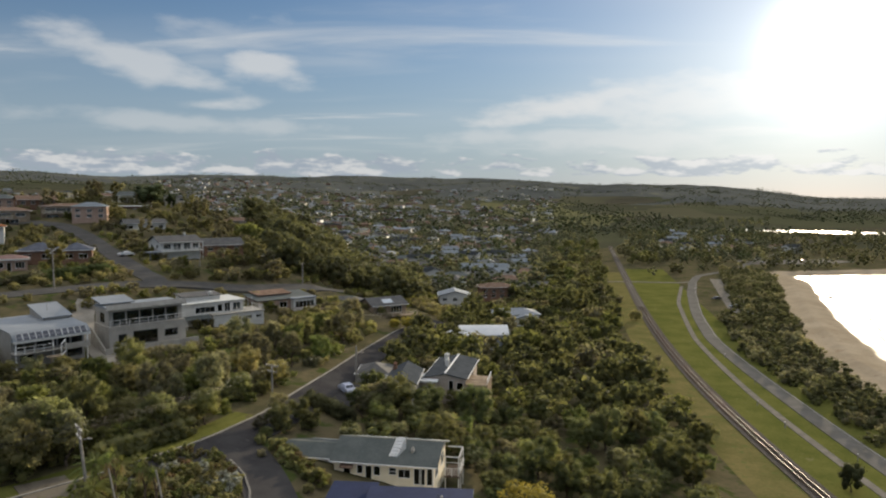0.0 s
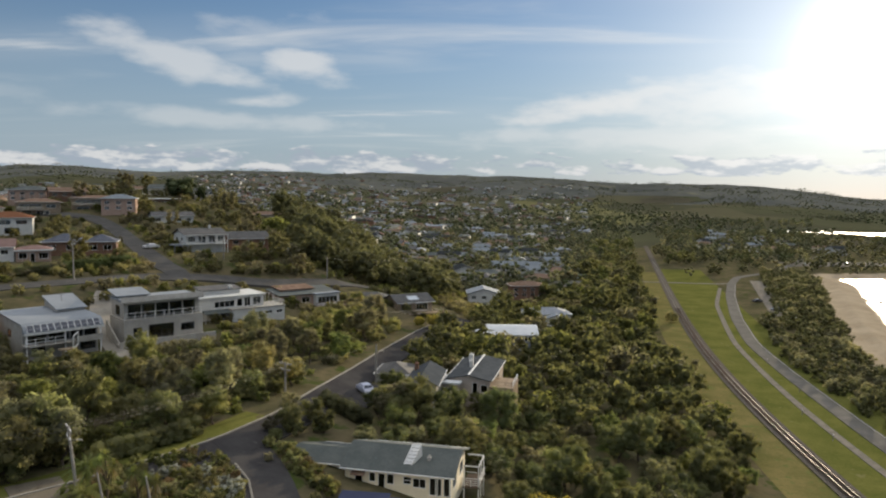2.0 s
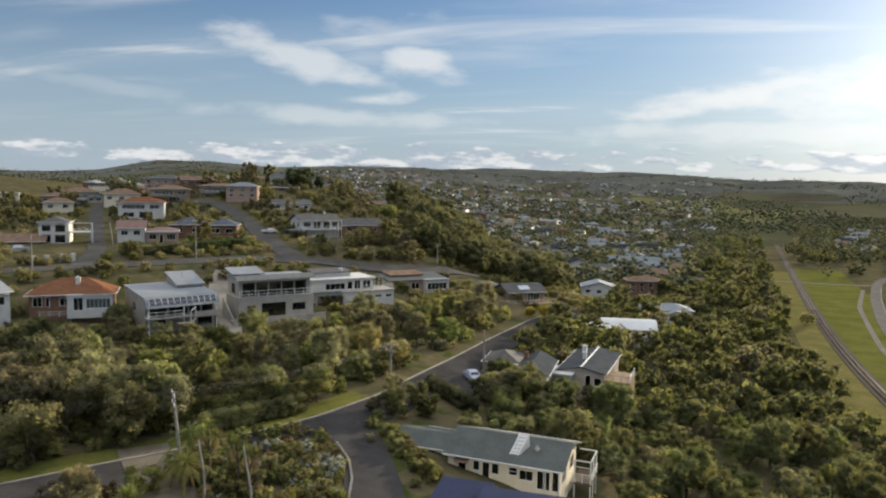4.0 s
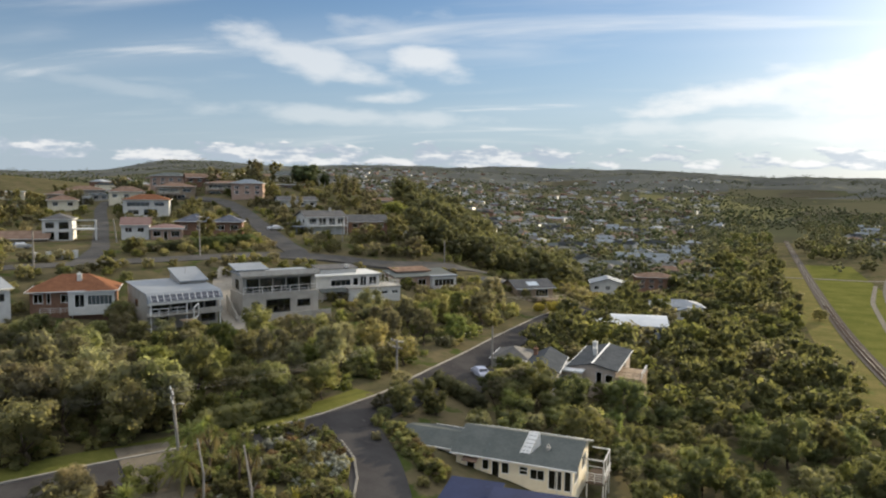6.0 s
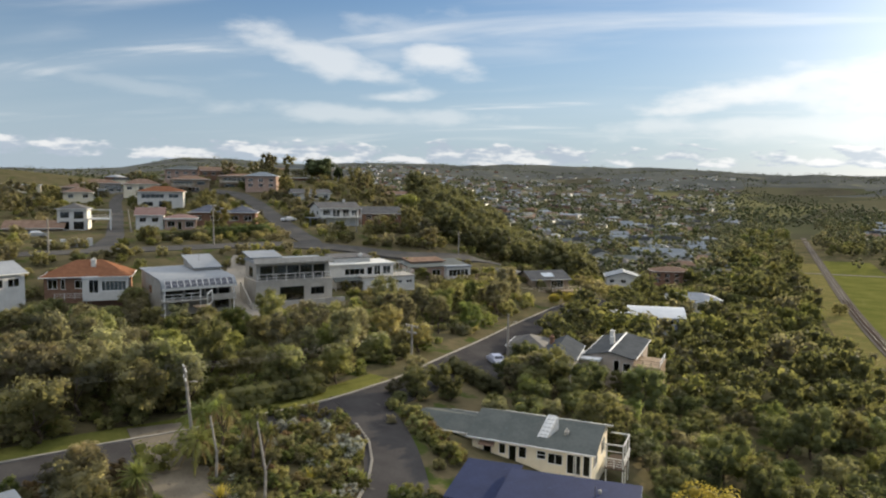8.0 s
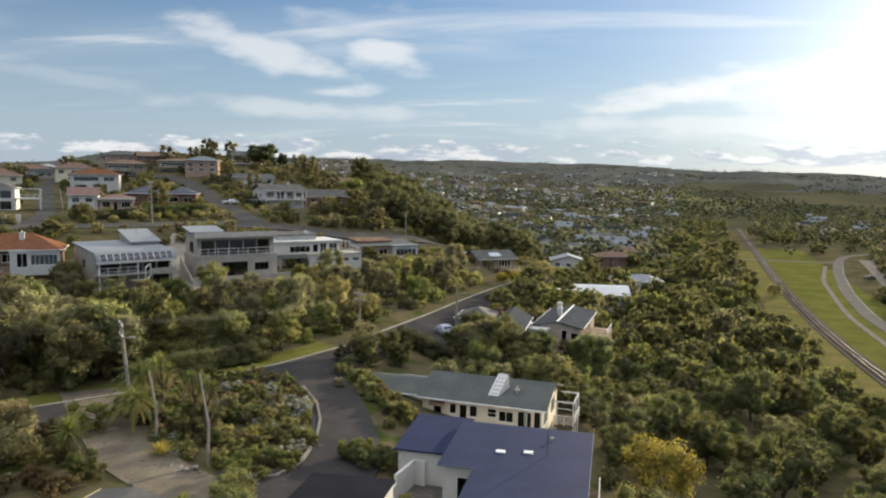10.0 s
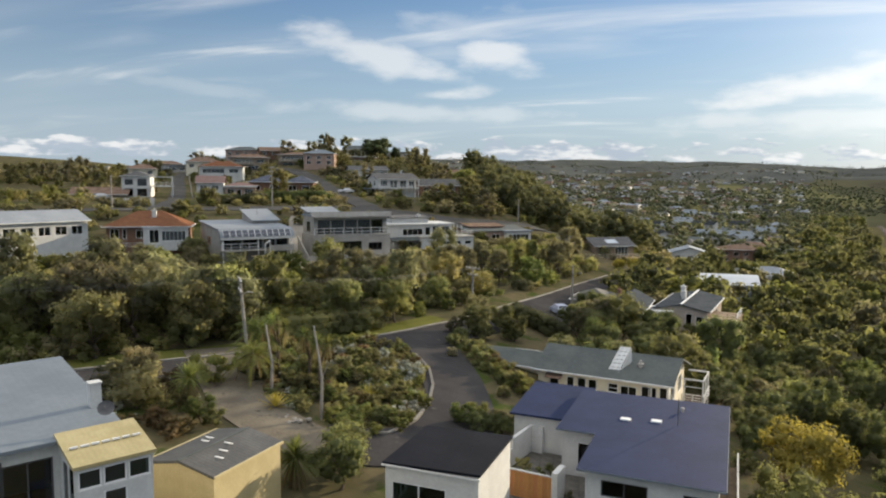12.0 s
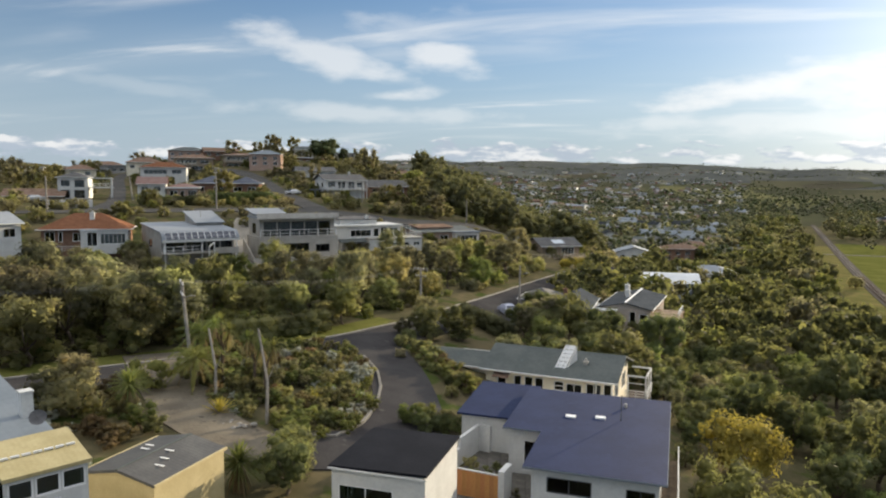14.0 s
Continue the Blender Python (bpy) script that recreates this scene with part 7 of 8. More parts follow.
def valley_pick():
    y = 290 * 4.3 ** rng.random()
    return y * rng.uniform(-0.52, 0.45), y


joined("valley_trees", "trees between the houses of the valley", "trees", VM, T2, spread(2700, valley_pick, valley_ok, 0.5, 1.2, 5.2))


joined("shore_trees", "dense dark trees round the head of the bay", "trees", VM + [M_WOOD], T2 + T2_DARK, spread(560, lambda: (rng.uniform(100, 520), rng.uniform(392, 840)), lambda x, y: x - rail_x(y) > 14 and bay(x, y) < -17 and river(x, y) > 36 and not near_line(x, y, [(128, 371), (140, 395), (160, 415), (182, 440), (221, 506), (262, 560)], -7, 7) and not near_line(x, y, [(200, 480), (250, 486), (275, 500)], -17, 17), 0.6, 1.15, 6.0))


def far_pick():
    y = 820 * (4.6 ** rng.random())
    b = rng.uniform(-0.95, 0.62)
    return (y * math.tan(b * 0.95), y)


HEDGEROWS = []
for _ in range(75):
    x, y = far_pick()
    if y < 1000 or river(x, y) < 60:
        continue
    turn, n = rng.choice((0.15, 1.7, 0.5, 2.2)) + rng.uniform(-0.15, 0.15), rng.randint(12, 34)
    for i in range(n):
        a, b = x + i * 11 * math.cos(turn) + rng.uniform(-3, 3), y + i * 11 * math.sin(turn) + rng.uniform(-3, 3)
        if a < 900 + 0.2 * b:
            HEDGEROWS.append((a, b, height(a, b) - 1.0, rng.uniform(0.5, 1.0), rng.uniform(0, 6.28), rng.uniform(0.8, 1.3)))
joined("far_woods", "far woods on the plain and the hills", "woods", VM, [crown_mesh("crown", m, 280 + i, 7.0, 17.0, -1.0, 3, 0, 1.0, 0) for i, m in enumerate((M_FARLEAF, M_FARLEAF, M_CONIFER))], HEDGEROWS + spread(3600, far_pick, lambda x, y: river(x, y) > 40 and noise.noise(Vector((x * 0.0028, y * 0.0028, 5))) > -0.10 - (0.3 if y < 1200 and x < 400 else 0), 0.8, 1.9, 7.0))

# the town in the valley
TOWN_W = [M_WHITE, M_CREAM, M_BRICK, M_GREYWALL, M_PINK]
TOWN_R = [M_BLUEGREY, M_PALEROOF, M_BROWNROOF, M_DARKROOF, M_SLATEDARK, M_SLATE]
town_names = {0: "white", 1: "cream", 2: "brick", 3: "grey", 4: "pinkish brick"}
models = []
for i, (a, b) in enumerate(((0, 0), (1, 2), (2, 3), (3, 1), (0, 4), (4, 5), (1, 0), (0, 3))):
    w, d, h = 11 + i % 3 * 2, 8.5, 2.9 if i % 4 else 4.8
    roof = "hip" if i % 2 else "gable"
    ob = thing("house", pose(0, 0, -400), town_names[a] + (" two-storey" if h > 4 else "") + " house with a " + ["blue-grey", "pale grey", "brown", "dark", "black", "slate"][b] + " " + roof + " roof", "house", "houses of the valley town")
    volume(ob, (-w / 2, -d / 2, 0), w, d, h, TOWN_W[a], roof, TOWN_R[b], 1.7, 0.5, [("front", 1.2, 0.9, 2.2, 1.3, 1), ("front", w - 4.0, 0.7, 2.6, 1.5, 1)], trim=False, foot=2)
    models.append(ob)
def house_pick():
    y = 330 * 2.1 ** rng.random()
    return y * rng.uniform(-0.40, 0.12), y


def far_house_pick():
    y = 640 * 3.9 ** rng.random()
    return y * rng.uniform(-0.42, 0.15), y


in_town = lambda x, y: x < rail_x(y) - 45 and behind(x, y) < 25 + max(0, y - 330) * 2.5 and river(x, y) > 45
SITES = spread(150, house_pick, in_town, 1, 1, 18.5)
SITES += spread(20, lambda: (rng.uniform(150, 290), rng.uniform(540, 820)), lambda x, y: 45 < x - rail_x(y) < 220 and river(x, y) > 45, 1, 1, 19.0)
for x, y, z, k, turn, st in SITES:
    src = rng.choice(models)
    copy_thing(src, pose(x, y, z + 0.5, 0, 0, rng.choice((0, 15, 30, -20, 90)) + rng.uniform(-8, 8)))
for ob in models:
    for o in (*ob.children_recursive, ob):
        bpy.data.objects.remove(o)
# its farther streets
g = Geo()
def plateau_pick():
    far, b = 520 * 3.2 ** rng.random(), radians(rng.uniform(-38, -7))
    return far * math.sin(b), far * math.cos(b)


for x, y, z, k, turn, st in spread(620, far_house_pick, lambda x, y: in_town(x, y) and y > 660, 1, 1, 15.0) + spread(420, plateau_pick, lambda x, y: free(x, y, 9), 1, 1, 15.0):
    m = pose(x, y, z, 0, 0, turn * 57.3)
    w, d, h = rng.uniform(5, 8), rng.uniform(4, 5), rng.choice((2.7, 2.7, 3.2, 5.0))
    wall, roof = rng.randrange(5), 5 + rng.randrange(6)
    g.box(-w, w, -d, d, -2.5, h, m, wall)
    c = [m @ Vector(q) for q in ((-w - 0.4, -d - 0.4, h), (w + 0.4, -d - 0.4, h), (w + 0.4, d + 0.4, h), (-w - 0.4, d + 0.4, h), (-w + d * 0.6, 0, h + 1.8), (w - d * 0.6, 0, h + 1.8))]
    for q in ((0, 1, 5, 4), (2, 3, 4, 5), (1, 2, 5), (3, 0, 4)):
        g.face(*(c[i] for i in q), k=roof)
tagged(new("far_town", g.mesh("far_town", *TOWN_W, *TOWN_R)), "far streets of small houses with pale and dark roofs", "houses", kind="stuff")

# ---- gardens ----
def fan(rng, count, length, width, droop, up0, up1):
    """Long narrow fronds round one head, each folded along its rib."""
    v, f = [], []
    for i in range(count):
        a = i * 2.39996 + rng.uniform(-0.2, 0.2)
        e = up0 + (up1 - up0) * (i / count) + rng.uniform(-0.08, 0.08)
        L = length * rng.uniform(0.8, 1.15)
        d, side = Vector((math.cos(a), math.sin(a), 0)), Vector((-math.sin(a), math.cos(a), 0))
        rows = []
        for k in range(7):
            t = k / 6
            p = d * (L * t * math.cos(e)) + Vector((0, 0, L * (t * math.sin(e) - droop * t * t)))
            w = width * math.sin(math.pi * min(1, 0.12 + t * 0.88)) ** 0.7 if k < 6 else 0.01
            rows.append((p - side * w - Vector((0, 0, w * 0.5)), p, p + side * w - Vector((0, 0, w * 0.5))))
        for q, r in zip(rows, rows[1:]):
            for j in (0, 1):
                n0 = len(v)
                v += [tuple(q[j]), tuple(q[j + 1]), tuple(r[j + 1]), tuple(r[j])]
                f.append((n0, n0 + 1, n0 + 2, n0 + 3))
    return v, f


def feather(rng, count, length, droop):
    """Palm fronds: an arching rib with rows of leaflets."""
    v, f = [], []
    for i in range(count):
        a = i * 2.39996 + rng.uniform(-0.15, 0.15)
        e = 1.25 - 1.5 * (i / count)
        d, side = Vector((math.cos(a), math.sin(a), 0)), Vector((-math.sin(a), math.cos(a), 0))
        L = length * rng.uniform(0.85, 1.1)
        at = lambda t: d * (L * t * math.cos(e * (1 - 0.25 * t))) + Vector((0, 0, L * (t * math.sin(e) - droop * t * t)))
        for k in range(22):
            t = 0.10 + 0.90 * k / 22
            p, q = at(t), at(t + 0.035)
            for s in (-1, 1):
                tip = p.lerp(q, 0.5) + side * s * L * g_rng.uniform(0.11, 0.17) * math.sin(math.pi * (0.15 + 0.8 * t)) + d * L * 0.09 - Vector((0, 0, L * g_rng.uniform(0.03, 0.09)))
                n0 = len(v)
                v += [tuple(p), tuple(q), tuple(tip)]
                f.append((n0, n0 + 1, n0 + 2))
    return v, f


def as_mesh(vf, mat):
    me = bpy.data.meshes.new("fronds")
    me.from_pydata(vf[0], [], vf[1])
    me.materials.append(mat)
    return me


g_rng = random.Random(77)


def palm(x, y, tall, k, label="feathery palm tree with arching green fronds"):
    ob = thing("palm_tree", pose(x, y, height(x, y) - 0.1), label, "palm", "palms in the garden")
    g = Geo()
    n = 7
    for i in range(n):
        z0, z1 = tall * i / n, tall * (i + 1) / n
        g.tube((0.02 * i, 0, z0 - 0.3 * (i == 0)), (0.02 * (i + 1), 0, z1), 0.26, 0.21, 9)
    part("trunk", g, M_BARK, ob)
    part("fronds", as_mesh(feather(g_rng, 34, 2.9 * k, 0.55), M_PALM), None, ob, m=pose(0.14, 0, tall))
    part("dead_fronds", as_mesh(feather(g_rng, 9, 1.8 * k, 1.1), M_STRAW), None, ob, "dry brown hanging fronds", pose(0.14, 0, tall - 0.25))


def fan_palm(x, y, tall, label="short fan palm with a dense round head of stiff leaves"):
    ob = thing("palm_tree", pose(x, y, height(x, y) - 0.1), label, "palm", "palms in the garden")
    part("trunk", Geo().tube((0, 0, -0.3), (0.03, 0, tall), 0.24, 0.2, 9), M_BARK, ob)
    part("fronds", as_mesh(fan(g_rng, 120, 1.55, 0.055, 0.28, -0.45, 1.45), M_PALM), None, ob, m=pose(0.03, 0, tall))
    part("dead_fronds", as_mesh(fan(g_rng, 40, 1.2, 0.06, 0.8, -1.3, -0.6), M_STRAW), None, ob, "dry brown hanging fronds", pose(0.03, 0, tall - 0.15))


def cabbage(x, y, tall, heads, label="cabbage palm with spiky rosettes on bare stems"):
    ob = thing("cabbage_palm", pose(x, y, height(x, y) - 0.1), label, "palm", "cabbage palms in the garden")
    t = Geo().tube((0, 0, -0.3), (0.05, 0.05, tall * 0.55), 0.16, 0.12, 8)
    part("trunk", t, M_BARK, ob)
    for i in range(heads):
        a = 2.1 * i + g_rng.uniform(-0.3, 0.3)
        r = 0.0 if heads == 1 else 0.65
        tip = Vector((r * math.cos(a), r * math.sin(a), tall * g_rng.uniform(0.85, 1.05)))
        b = part("branch", Geo().tube((0.05, 0.05, tall * 0.5), tip, 0.11, 0.08, 7), M_BARK, ob)
        part("rosette", as_mesh(fan(g_rng, 46, 1.05, 0.045, 0.35, -0.5, 1.4), M_PALM), None, b, m=pose(*tip))
        part("dead_leaves", as_mesh(fan(g_rng, 18, 0.8, 0.05, 0.9, -1.2, -0.6), M_STRAW), None, b, m=pose(*(tip - Vector((0, 0, 0.15)))))


def flax(x, y, k, mat=None, label="clump of sword-leaved flax"):
    ob = thing("flax", pose(x, y, height(x, y) - 0.05), label, "plant", "flax in the garden")
    part("leaves", as_mesh(fan(g_rng, 40, 1.3 * k, 0.05, 0.25, 0.5, 1.45), mat or M_PALM), None, ob)


palm(-32.8, 62.6, 2.4, 0.95)
palm(-33.8, 65.0, 3.9, 0.95)
fan_palm(-21.2, 49.4, 1.9)
cabbage(-31.6, 64.6, 5.0, 3)
cabbage(-28.6, 64.4, 4.2, 3)
cabbage(-27.0, 63.2, 4.4, 2)
fan_palm(-32.8, 55.0, 2.5)
for x, y, k in ((-22.4, 65.2, 1.1), (-20.8, 66.8, 1.2), (-20.0, 67.4, 1.0), (-30.5, 62.4, 0.8)):
    flax(x, y, k)
flax(-23.5, 64.6, 1.2, M_GOLD, "golden striped flax clump")
flax(-27.9, 58.2, 1.35, M_GOLD, "golden striped flax clump")
for x, y, k in ((-30.4, 71.8, 0.95), (-29.2, 73.0, 0.95), (-24.6, 71.0, 0.9), (-23.5, 71.8, 1.0), (-22.4, 72.4, 1.0), (-19.9, 64.6, 0.75), (-24.0, 73.2, 0.8)):
    MOUND.set(x, y, k * 1.45, g_rng.uniform(0, 360), "silver shrubs in the garden bed")
for x, y, k in ((-28.2, 74.0, 0.9), (-30.3, 50.0, 0.8), (-36.6, 56.4, 0.7)):
    RUST.set(x, y, k, g_rng.uniform(0, 360), "russet shrubs in the garden")
scatter(g_rng, 190, lambda: (g_rng.uniform(-38, -19), g_rng.uniform(58, 81)), lambda x, y: within(x, y, ISLAND), [LOWD, LOWD, LOW, LOWD, MOUND, LOWD, RUST, LOWD], 0.45, 0.95, 0.95, "shrubs in the garden bed")
for x, y, k in ((-21.8, 57.9, 1.45), (-25.4, 61.7, 1.0), (-24.0, 61.1, 0.9), (-19.2, 60.8, 0.8), (-20.5, 61.5, 1.0), (-21.9, 60.8, 0.85), (-20.3, 58.8, 0.75), (-19.2, 66.0, 0.8), (-19.2, 62.2, 0.8), (-23.6, 66.8, 0.8), (-26.4, 66.4, 1.0)):
    BALL.set(x, y, k, x * 40, "round shrubs in the garden bed")
for i, (x, y, k) in enumerate(((-28.0, 62.6, 0.5), (-27.2, 65.0, 0.55), (-29.4, 66.2, 0.6), (-27.6, 68.4, 0.5), (-31.0, 68.6, 0.45), (-25.4, 66.8, 0.36), (-32.4, 67.0, 0.5), (-33.6, 68.4, 0.4))):
    SCRUB[(0, 3)[i % 2]].set(x, y, k, 77 * i, "bushes in the garden bed")
BALL.set(-30.6, 53.2, 1.5, 15, "round shrubs in the garden bed")
stones = thing("rock_pile", pose(-25.9, 56.9, height(-25.9, 56.9)), "heap of pale broken stones at the edge of the bed", "rocks")
for i in range(2):
    v, f = [], []
    blob(g_rng, v, f, (0, 0, 0), 0.2, 1, squash=0.7)
    shape = bpy.data.meshes.new("stone")
    shape.from_pydata(v, [], f)
    shape.materials.append(M_KERB)
    for j in range(9):
        part("stone", shape, None, stones, m=pose(g_rng.uniform(-1.3, 1.3), g_rng.uniform(-0.6, 0.6), g_rng.uniform(0.0, 0.14), 0, 0, g_rng.uniform(0, 360)) @ Matrix.Scale(g_rng.uniform(0.6, 1.4), 4))
for x, y, k in ((-20.6, 55.0, 0.75), (-19.6, 53.0, 0.8), (-15.2, 56.8, 0.55), (-13.2, 58.6, 0.55)):
    SCRUB[0].set(x, y, k, g_rng.uniform(0, 360), "bushes beside the garage")
# garden beside the drive, in front of the left house
scatter(g_rng, 46, lambda: (g_rng.uniform(-52, -29), g_rng.uniform(46, 66)), lambda x, y: near_line(x, y, LOWER, 6.4, 26) and free(x, y, 0.3) and near_line(x, y, DRIVE, 2.9, 30), [LOWD, LOW, RUST, LOWD, MOUND], 0.5, 1.1, 1.5, "shrubs beside the drive")
SCRUB[3].set(-36.2, 53.6, 1.15, 70, "grey-green bushes beside the drive")
SCRUB[3].set(-39.6, 55.0, 0.8, 200, "grey-green bushes beside the drive")
SCRUB[3].set(-40.6, 58.6, 0.7, 310, "grey-green bushes beside the drive")
GOLDEN.set(10.3, 78.8, 1.45, 30)
GOLDEN.set(-9.5, 172, 0.8, 80)
GOLDEN.set(-6.0, 176, 0.75, 10)
GOLDEN.set(-12.5, 170, 0.6, 200)


def hedge(a, b, h, w, label, mat=M_LEAF):
    """A clipped hedge from a to b."""
    hr = random.Random(9)
    a, b = Vector(a), Vector(b)
    L = (b - a).length
    v, f = [], []
    n = int(L / 0.9)
    for i in range(n):
        p = a.lerp(b, (i + 0.5) / n)
        z = height(p.x, p.y)
        for k in range(3):
            c = (p.x + hr.uniform(-0.2, 0.2) * w, p.y + hr.uniform(-0.2, 0.2) * w, z + h * (0.25 + 0.27 * k))
            blob(hr, v, f, c, w * 0.48, 1, squash=0.75)
            leaves(hr, v, f, c, w * 0.52, 60, 0.13, 0.8)
    me = bpy.data.meshes.new("hedge")
    me.from_pydata(v, [], f)
    me.materials.append(mat)
    tagged(new("hedge", me), label, "hedge")


hedge((-20.6, 103.0), (-12.8, 97.8), 2.4, 1.7, "long dark clipped hedge beside the parking bay", M_WOOD)
hedge((-88.5, 151.0), (-81.0, 166.5), 2.4, 2.4, "dense green hedge on the corner of the hill streets", M_LEAF3)
hedge((-97.0, 140.5), (-88.5, 151.0), 1.8, 1.8, "low green hedge along the hill street")
hedge((-38.3, 73.8), (-31.4, 84.8), 2.4, 1.7, "clipped green hedge above the street kerb")
# the retaining edge of the garden bed
edge = thing("garden_edge", pose(0, 0, 0), "curved stone edging of the garden bed", "edging")
stone = Geo().box(-0.32, 0.32, -0.11, 0.11, -0.4, 0.14).mesh("stone", M_KERB)
line = [Vector((-24.6, 78.2)), Vector((-22, 75)), Vector((-20.4, 71.4)), Vector((-19.2, 67)), Vector((-18.9, 63)), Vector((-19.6, 59.4)), Vector((-21.5, 58.2))]
for p, q in zip(line, line[1:]):
    n = max(1, round((q - p).length / 0.68))
    d = math.degrees(math.atan2(q.y - p.y, q.x - p.x))
    for i in range(n):
        c = p.lerp(q, (i + 0.5) / n)
        part("stone", stone, None, edge, m=pose(c.x, c.y, height(c.x, c.y) + 0.1, 0, 0, d + g_rng.uniform(-4, 4)))

for i, (x, y, k) in enumerate(((-22.8, 84.6, 0.46), (-21.6, 80.8, 0.34), (-22.6, 87.0, 0.55), (-17.9, 79.2, 0.34), (-16.6, 80.6, 0.3), (-15.6, 77.0, 0.36), (-21.0, 90.0, 0.7), (-24.0, 89.2, 0.6), (-18.4, 92.4, 0.6), (-14.6, 73.6, 0.4))):
    (SCRUB[0], SCRUB[3], SCRUB[1])[i % 3].set(x, y, k, 47 * i, "bushes between the court and the cream house")
SCRUB[4].set(-15.0, 66.4, 0.55, 10, "bushes beside the garage")
SCRUB[2].set(-13.4, 66.8, 0.5, 80, "bushes beside the garage")
LOW.set(-35.2, 60.6, 1.9, 15, "shrubs beside the drive")
for i, (x, y, k) in enumerate(((-21.8, 90.2, 0.8), (-18.0, 92.6, 0.66), (-22.4, 91.4, 0.5), (-9.4, 103.4, 0.92), (-6.8, 106.2, 0.85), (-11.8, 101.6, 0.75), (-4.6, 102.2, 0.8), (-13.2, 104.6, 0.7), (-22.6, 93.2, 0.8), (-20.2, 95.4, 0.7), (-9.6, 94.0, 0.62), (-6.0, 93.4, 0.6), (-2.6, 92.4, 0.62), (0.6, 94.4, 0.7), (4.4, 92.6, 0.7), (-8.2, 97.6, 0.75), (-3.6, 97.6, 0.8), (1.6, 98.6, 0.8), (6.2, 86.8, 0.62), (6.6, 82.6, 0.6), (5.2, 90.0, 0.55), (-12.8, 92.6, 0.5))):
    (COAST[2], COAST[3], TREES[3])[i % 3].set(x, y, k * (0.62 if i % 3 == 2 else 1), 50 * i, "trees between the street and the cream house")
RUST.set(-31.2, 50.8, 0.9, 40, "russet shrubs in the garden")
RUST.set(-33.0, 51.4, 0.9, 140, "russet shrubs in the garden")
TREES[2].set(-36.2, 54.4, 0.46, 30, "garden trees before the white house")
TREES[3].set(-38.4, 56.4, 0.42, 130, "garden trees before the white house")
COAST[2].set(-19.0, 50.6, 0.72, 30, "bushes beside the garage")
COAST[0].set(-14.2, 64.6, 0.62, 30, "bushes beside the garage")
COAST[1].set(-12.6, 65.4, 0.60, 130, "bushes beside the garage")
SCRUB[4].set(-15.8, 65.0, 0.6, 220, "bushes beside the garage")
for x, y, k in ((-9.4, 58.0, 0.7), (-8.2, 59.4, 0.8), (-9.9, 60.0, 0.6), (-6.6, 57.2, 0.5)):
    LOWD.set(x, y, k, 70 * x, "shrubs in the courtyard", sink=-0.35)
for i in range(16):
    t = i / 15
    x, y = -20.6 + 7.4 * t + g_rng.uniform(-0.5, 0.5), 83.2 - 8.2 * t + (i % 2) * 1.3 + g_rng.uniform(-0.4, 0.4)
    if free(x, y, -1.2) or not near_line(x, y, COURT, -3.2, 3.2):
        (LOWD, LOWD, LOW, RUST)[i % 4].set(x, y, g_rng.uniform(0.85, 1.35), 61 * i, "shrubs before the cream house")

# ---- poles, wires, cars ----
def pole(x, y, top, foot, lean=(0, 0), arm=True, lamp=False, turn=60, label="weathered timber power pole with a crossarm"):
    ob = thing("power_pole", pose(x, y, foot), label, "pole", "power poles")
    h = top - foot
    tip = Vector((lean[0], lean[1], h))
    part("post", Geo().tube((0, 0, -0.6), tip, 0.17, 0.12, 9), M_POLE, ob)
    if arm:
        d = Vector((math.cos(radians(turn)), math.sin(radians(turn)), 0))
        for k, (z, w) in enumerate(((0.25, 1.2), (1.1, 0.9))):
            c = tip - Vector((0, 0, z))
            bar = part("crossarm", Geo().beam(c - d * w, c + d * w, 0.12, 0.12), M_POLE, ob)
            for s in (-0.9, -0.45, 0.45, 0.9):
                q = c + d * w * s
                part("insulator", Geo().tube(q + Vector((0, 0, 0.05)), q + Vector((0, 0, 0.25)), 0.05, 0.035, 6), M_FRAME, bar)
    if lamp:
        c = tip - Vector((0, 0, 1.4))
        arm_ = part("lamp_arm", Geo().tube(c, c + Vector((1.0, -0.3, 0.35)), 0.04, n=6), M_POLE, ob)
        part("lamp_head", Geo().beam(c + Vector((0.9, -0.27, 0.33)), c + Vector((1.45, -0.43, 0.36)), 0.14, 0.08), M_CONCRETE, arm_, "grey street light head")
    return Vector((x, y, foot)) + tip


def wires(points, offs=((-0.9, -0.25), (-0.4, -0.25), (0.4, -0.25), (0.9, -0.25)), turn=60, sag=0.8, name="power_line"):
    ob = thing(name, pose(0, 0, 0), "thin dark overhead power wires", "wires", "power lines")
    d = Vector((math.cos(radians(turn)), math.sin(radians(turn)), 0))
    for a, b in zip(points, points[1:]):
        for o, dz in offs:
            g = Geo()
            p0, p1 = a + d * o + Vector((0, 0, dz + 0.25)), b + d * o + Vector((0, 0, dz + 0.25))
            pts = [p0.lerp(p1, i / 8) - Vector((0, 0, sag * 4 * (i / 8) * (1 - i / 8))) for i in range(9)]
            n = (p1 - p0).cross(Vector((0, 0, 1))).normalized() * 0.006
            for p, q in zip(pts, pts[1:]):
                up_ = Vector((0, 0, 0.008))
                a3, b3 = (p - n, p + n, p + up_), (q - n, q + n, q + up_)
                for i in range(3):
                    g.face(a3[i], a3[(i + 1) % 3], b3[(i + 1) % 3], b3[i])
            part("wire", g, M_WIRE, ob)


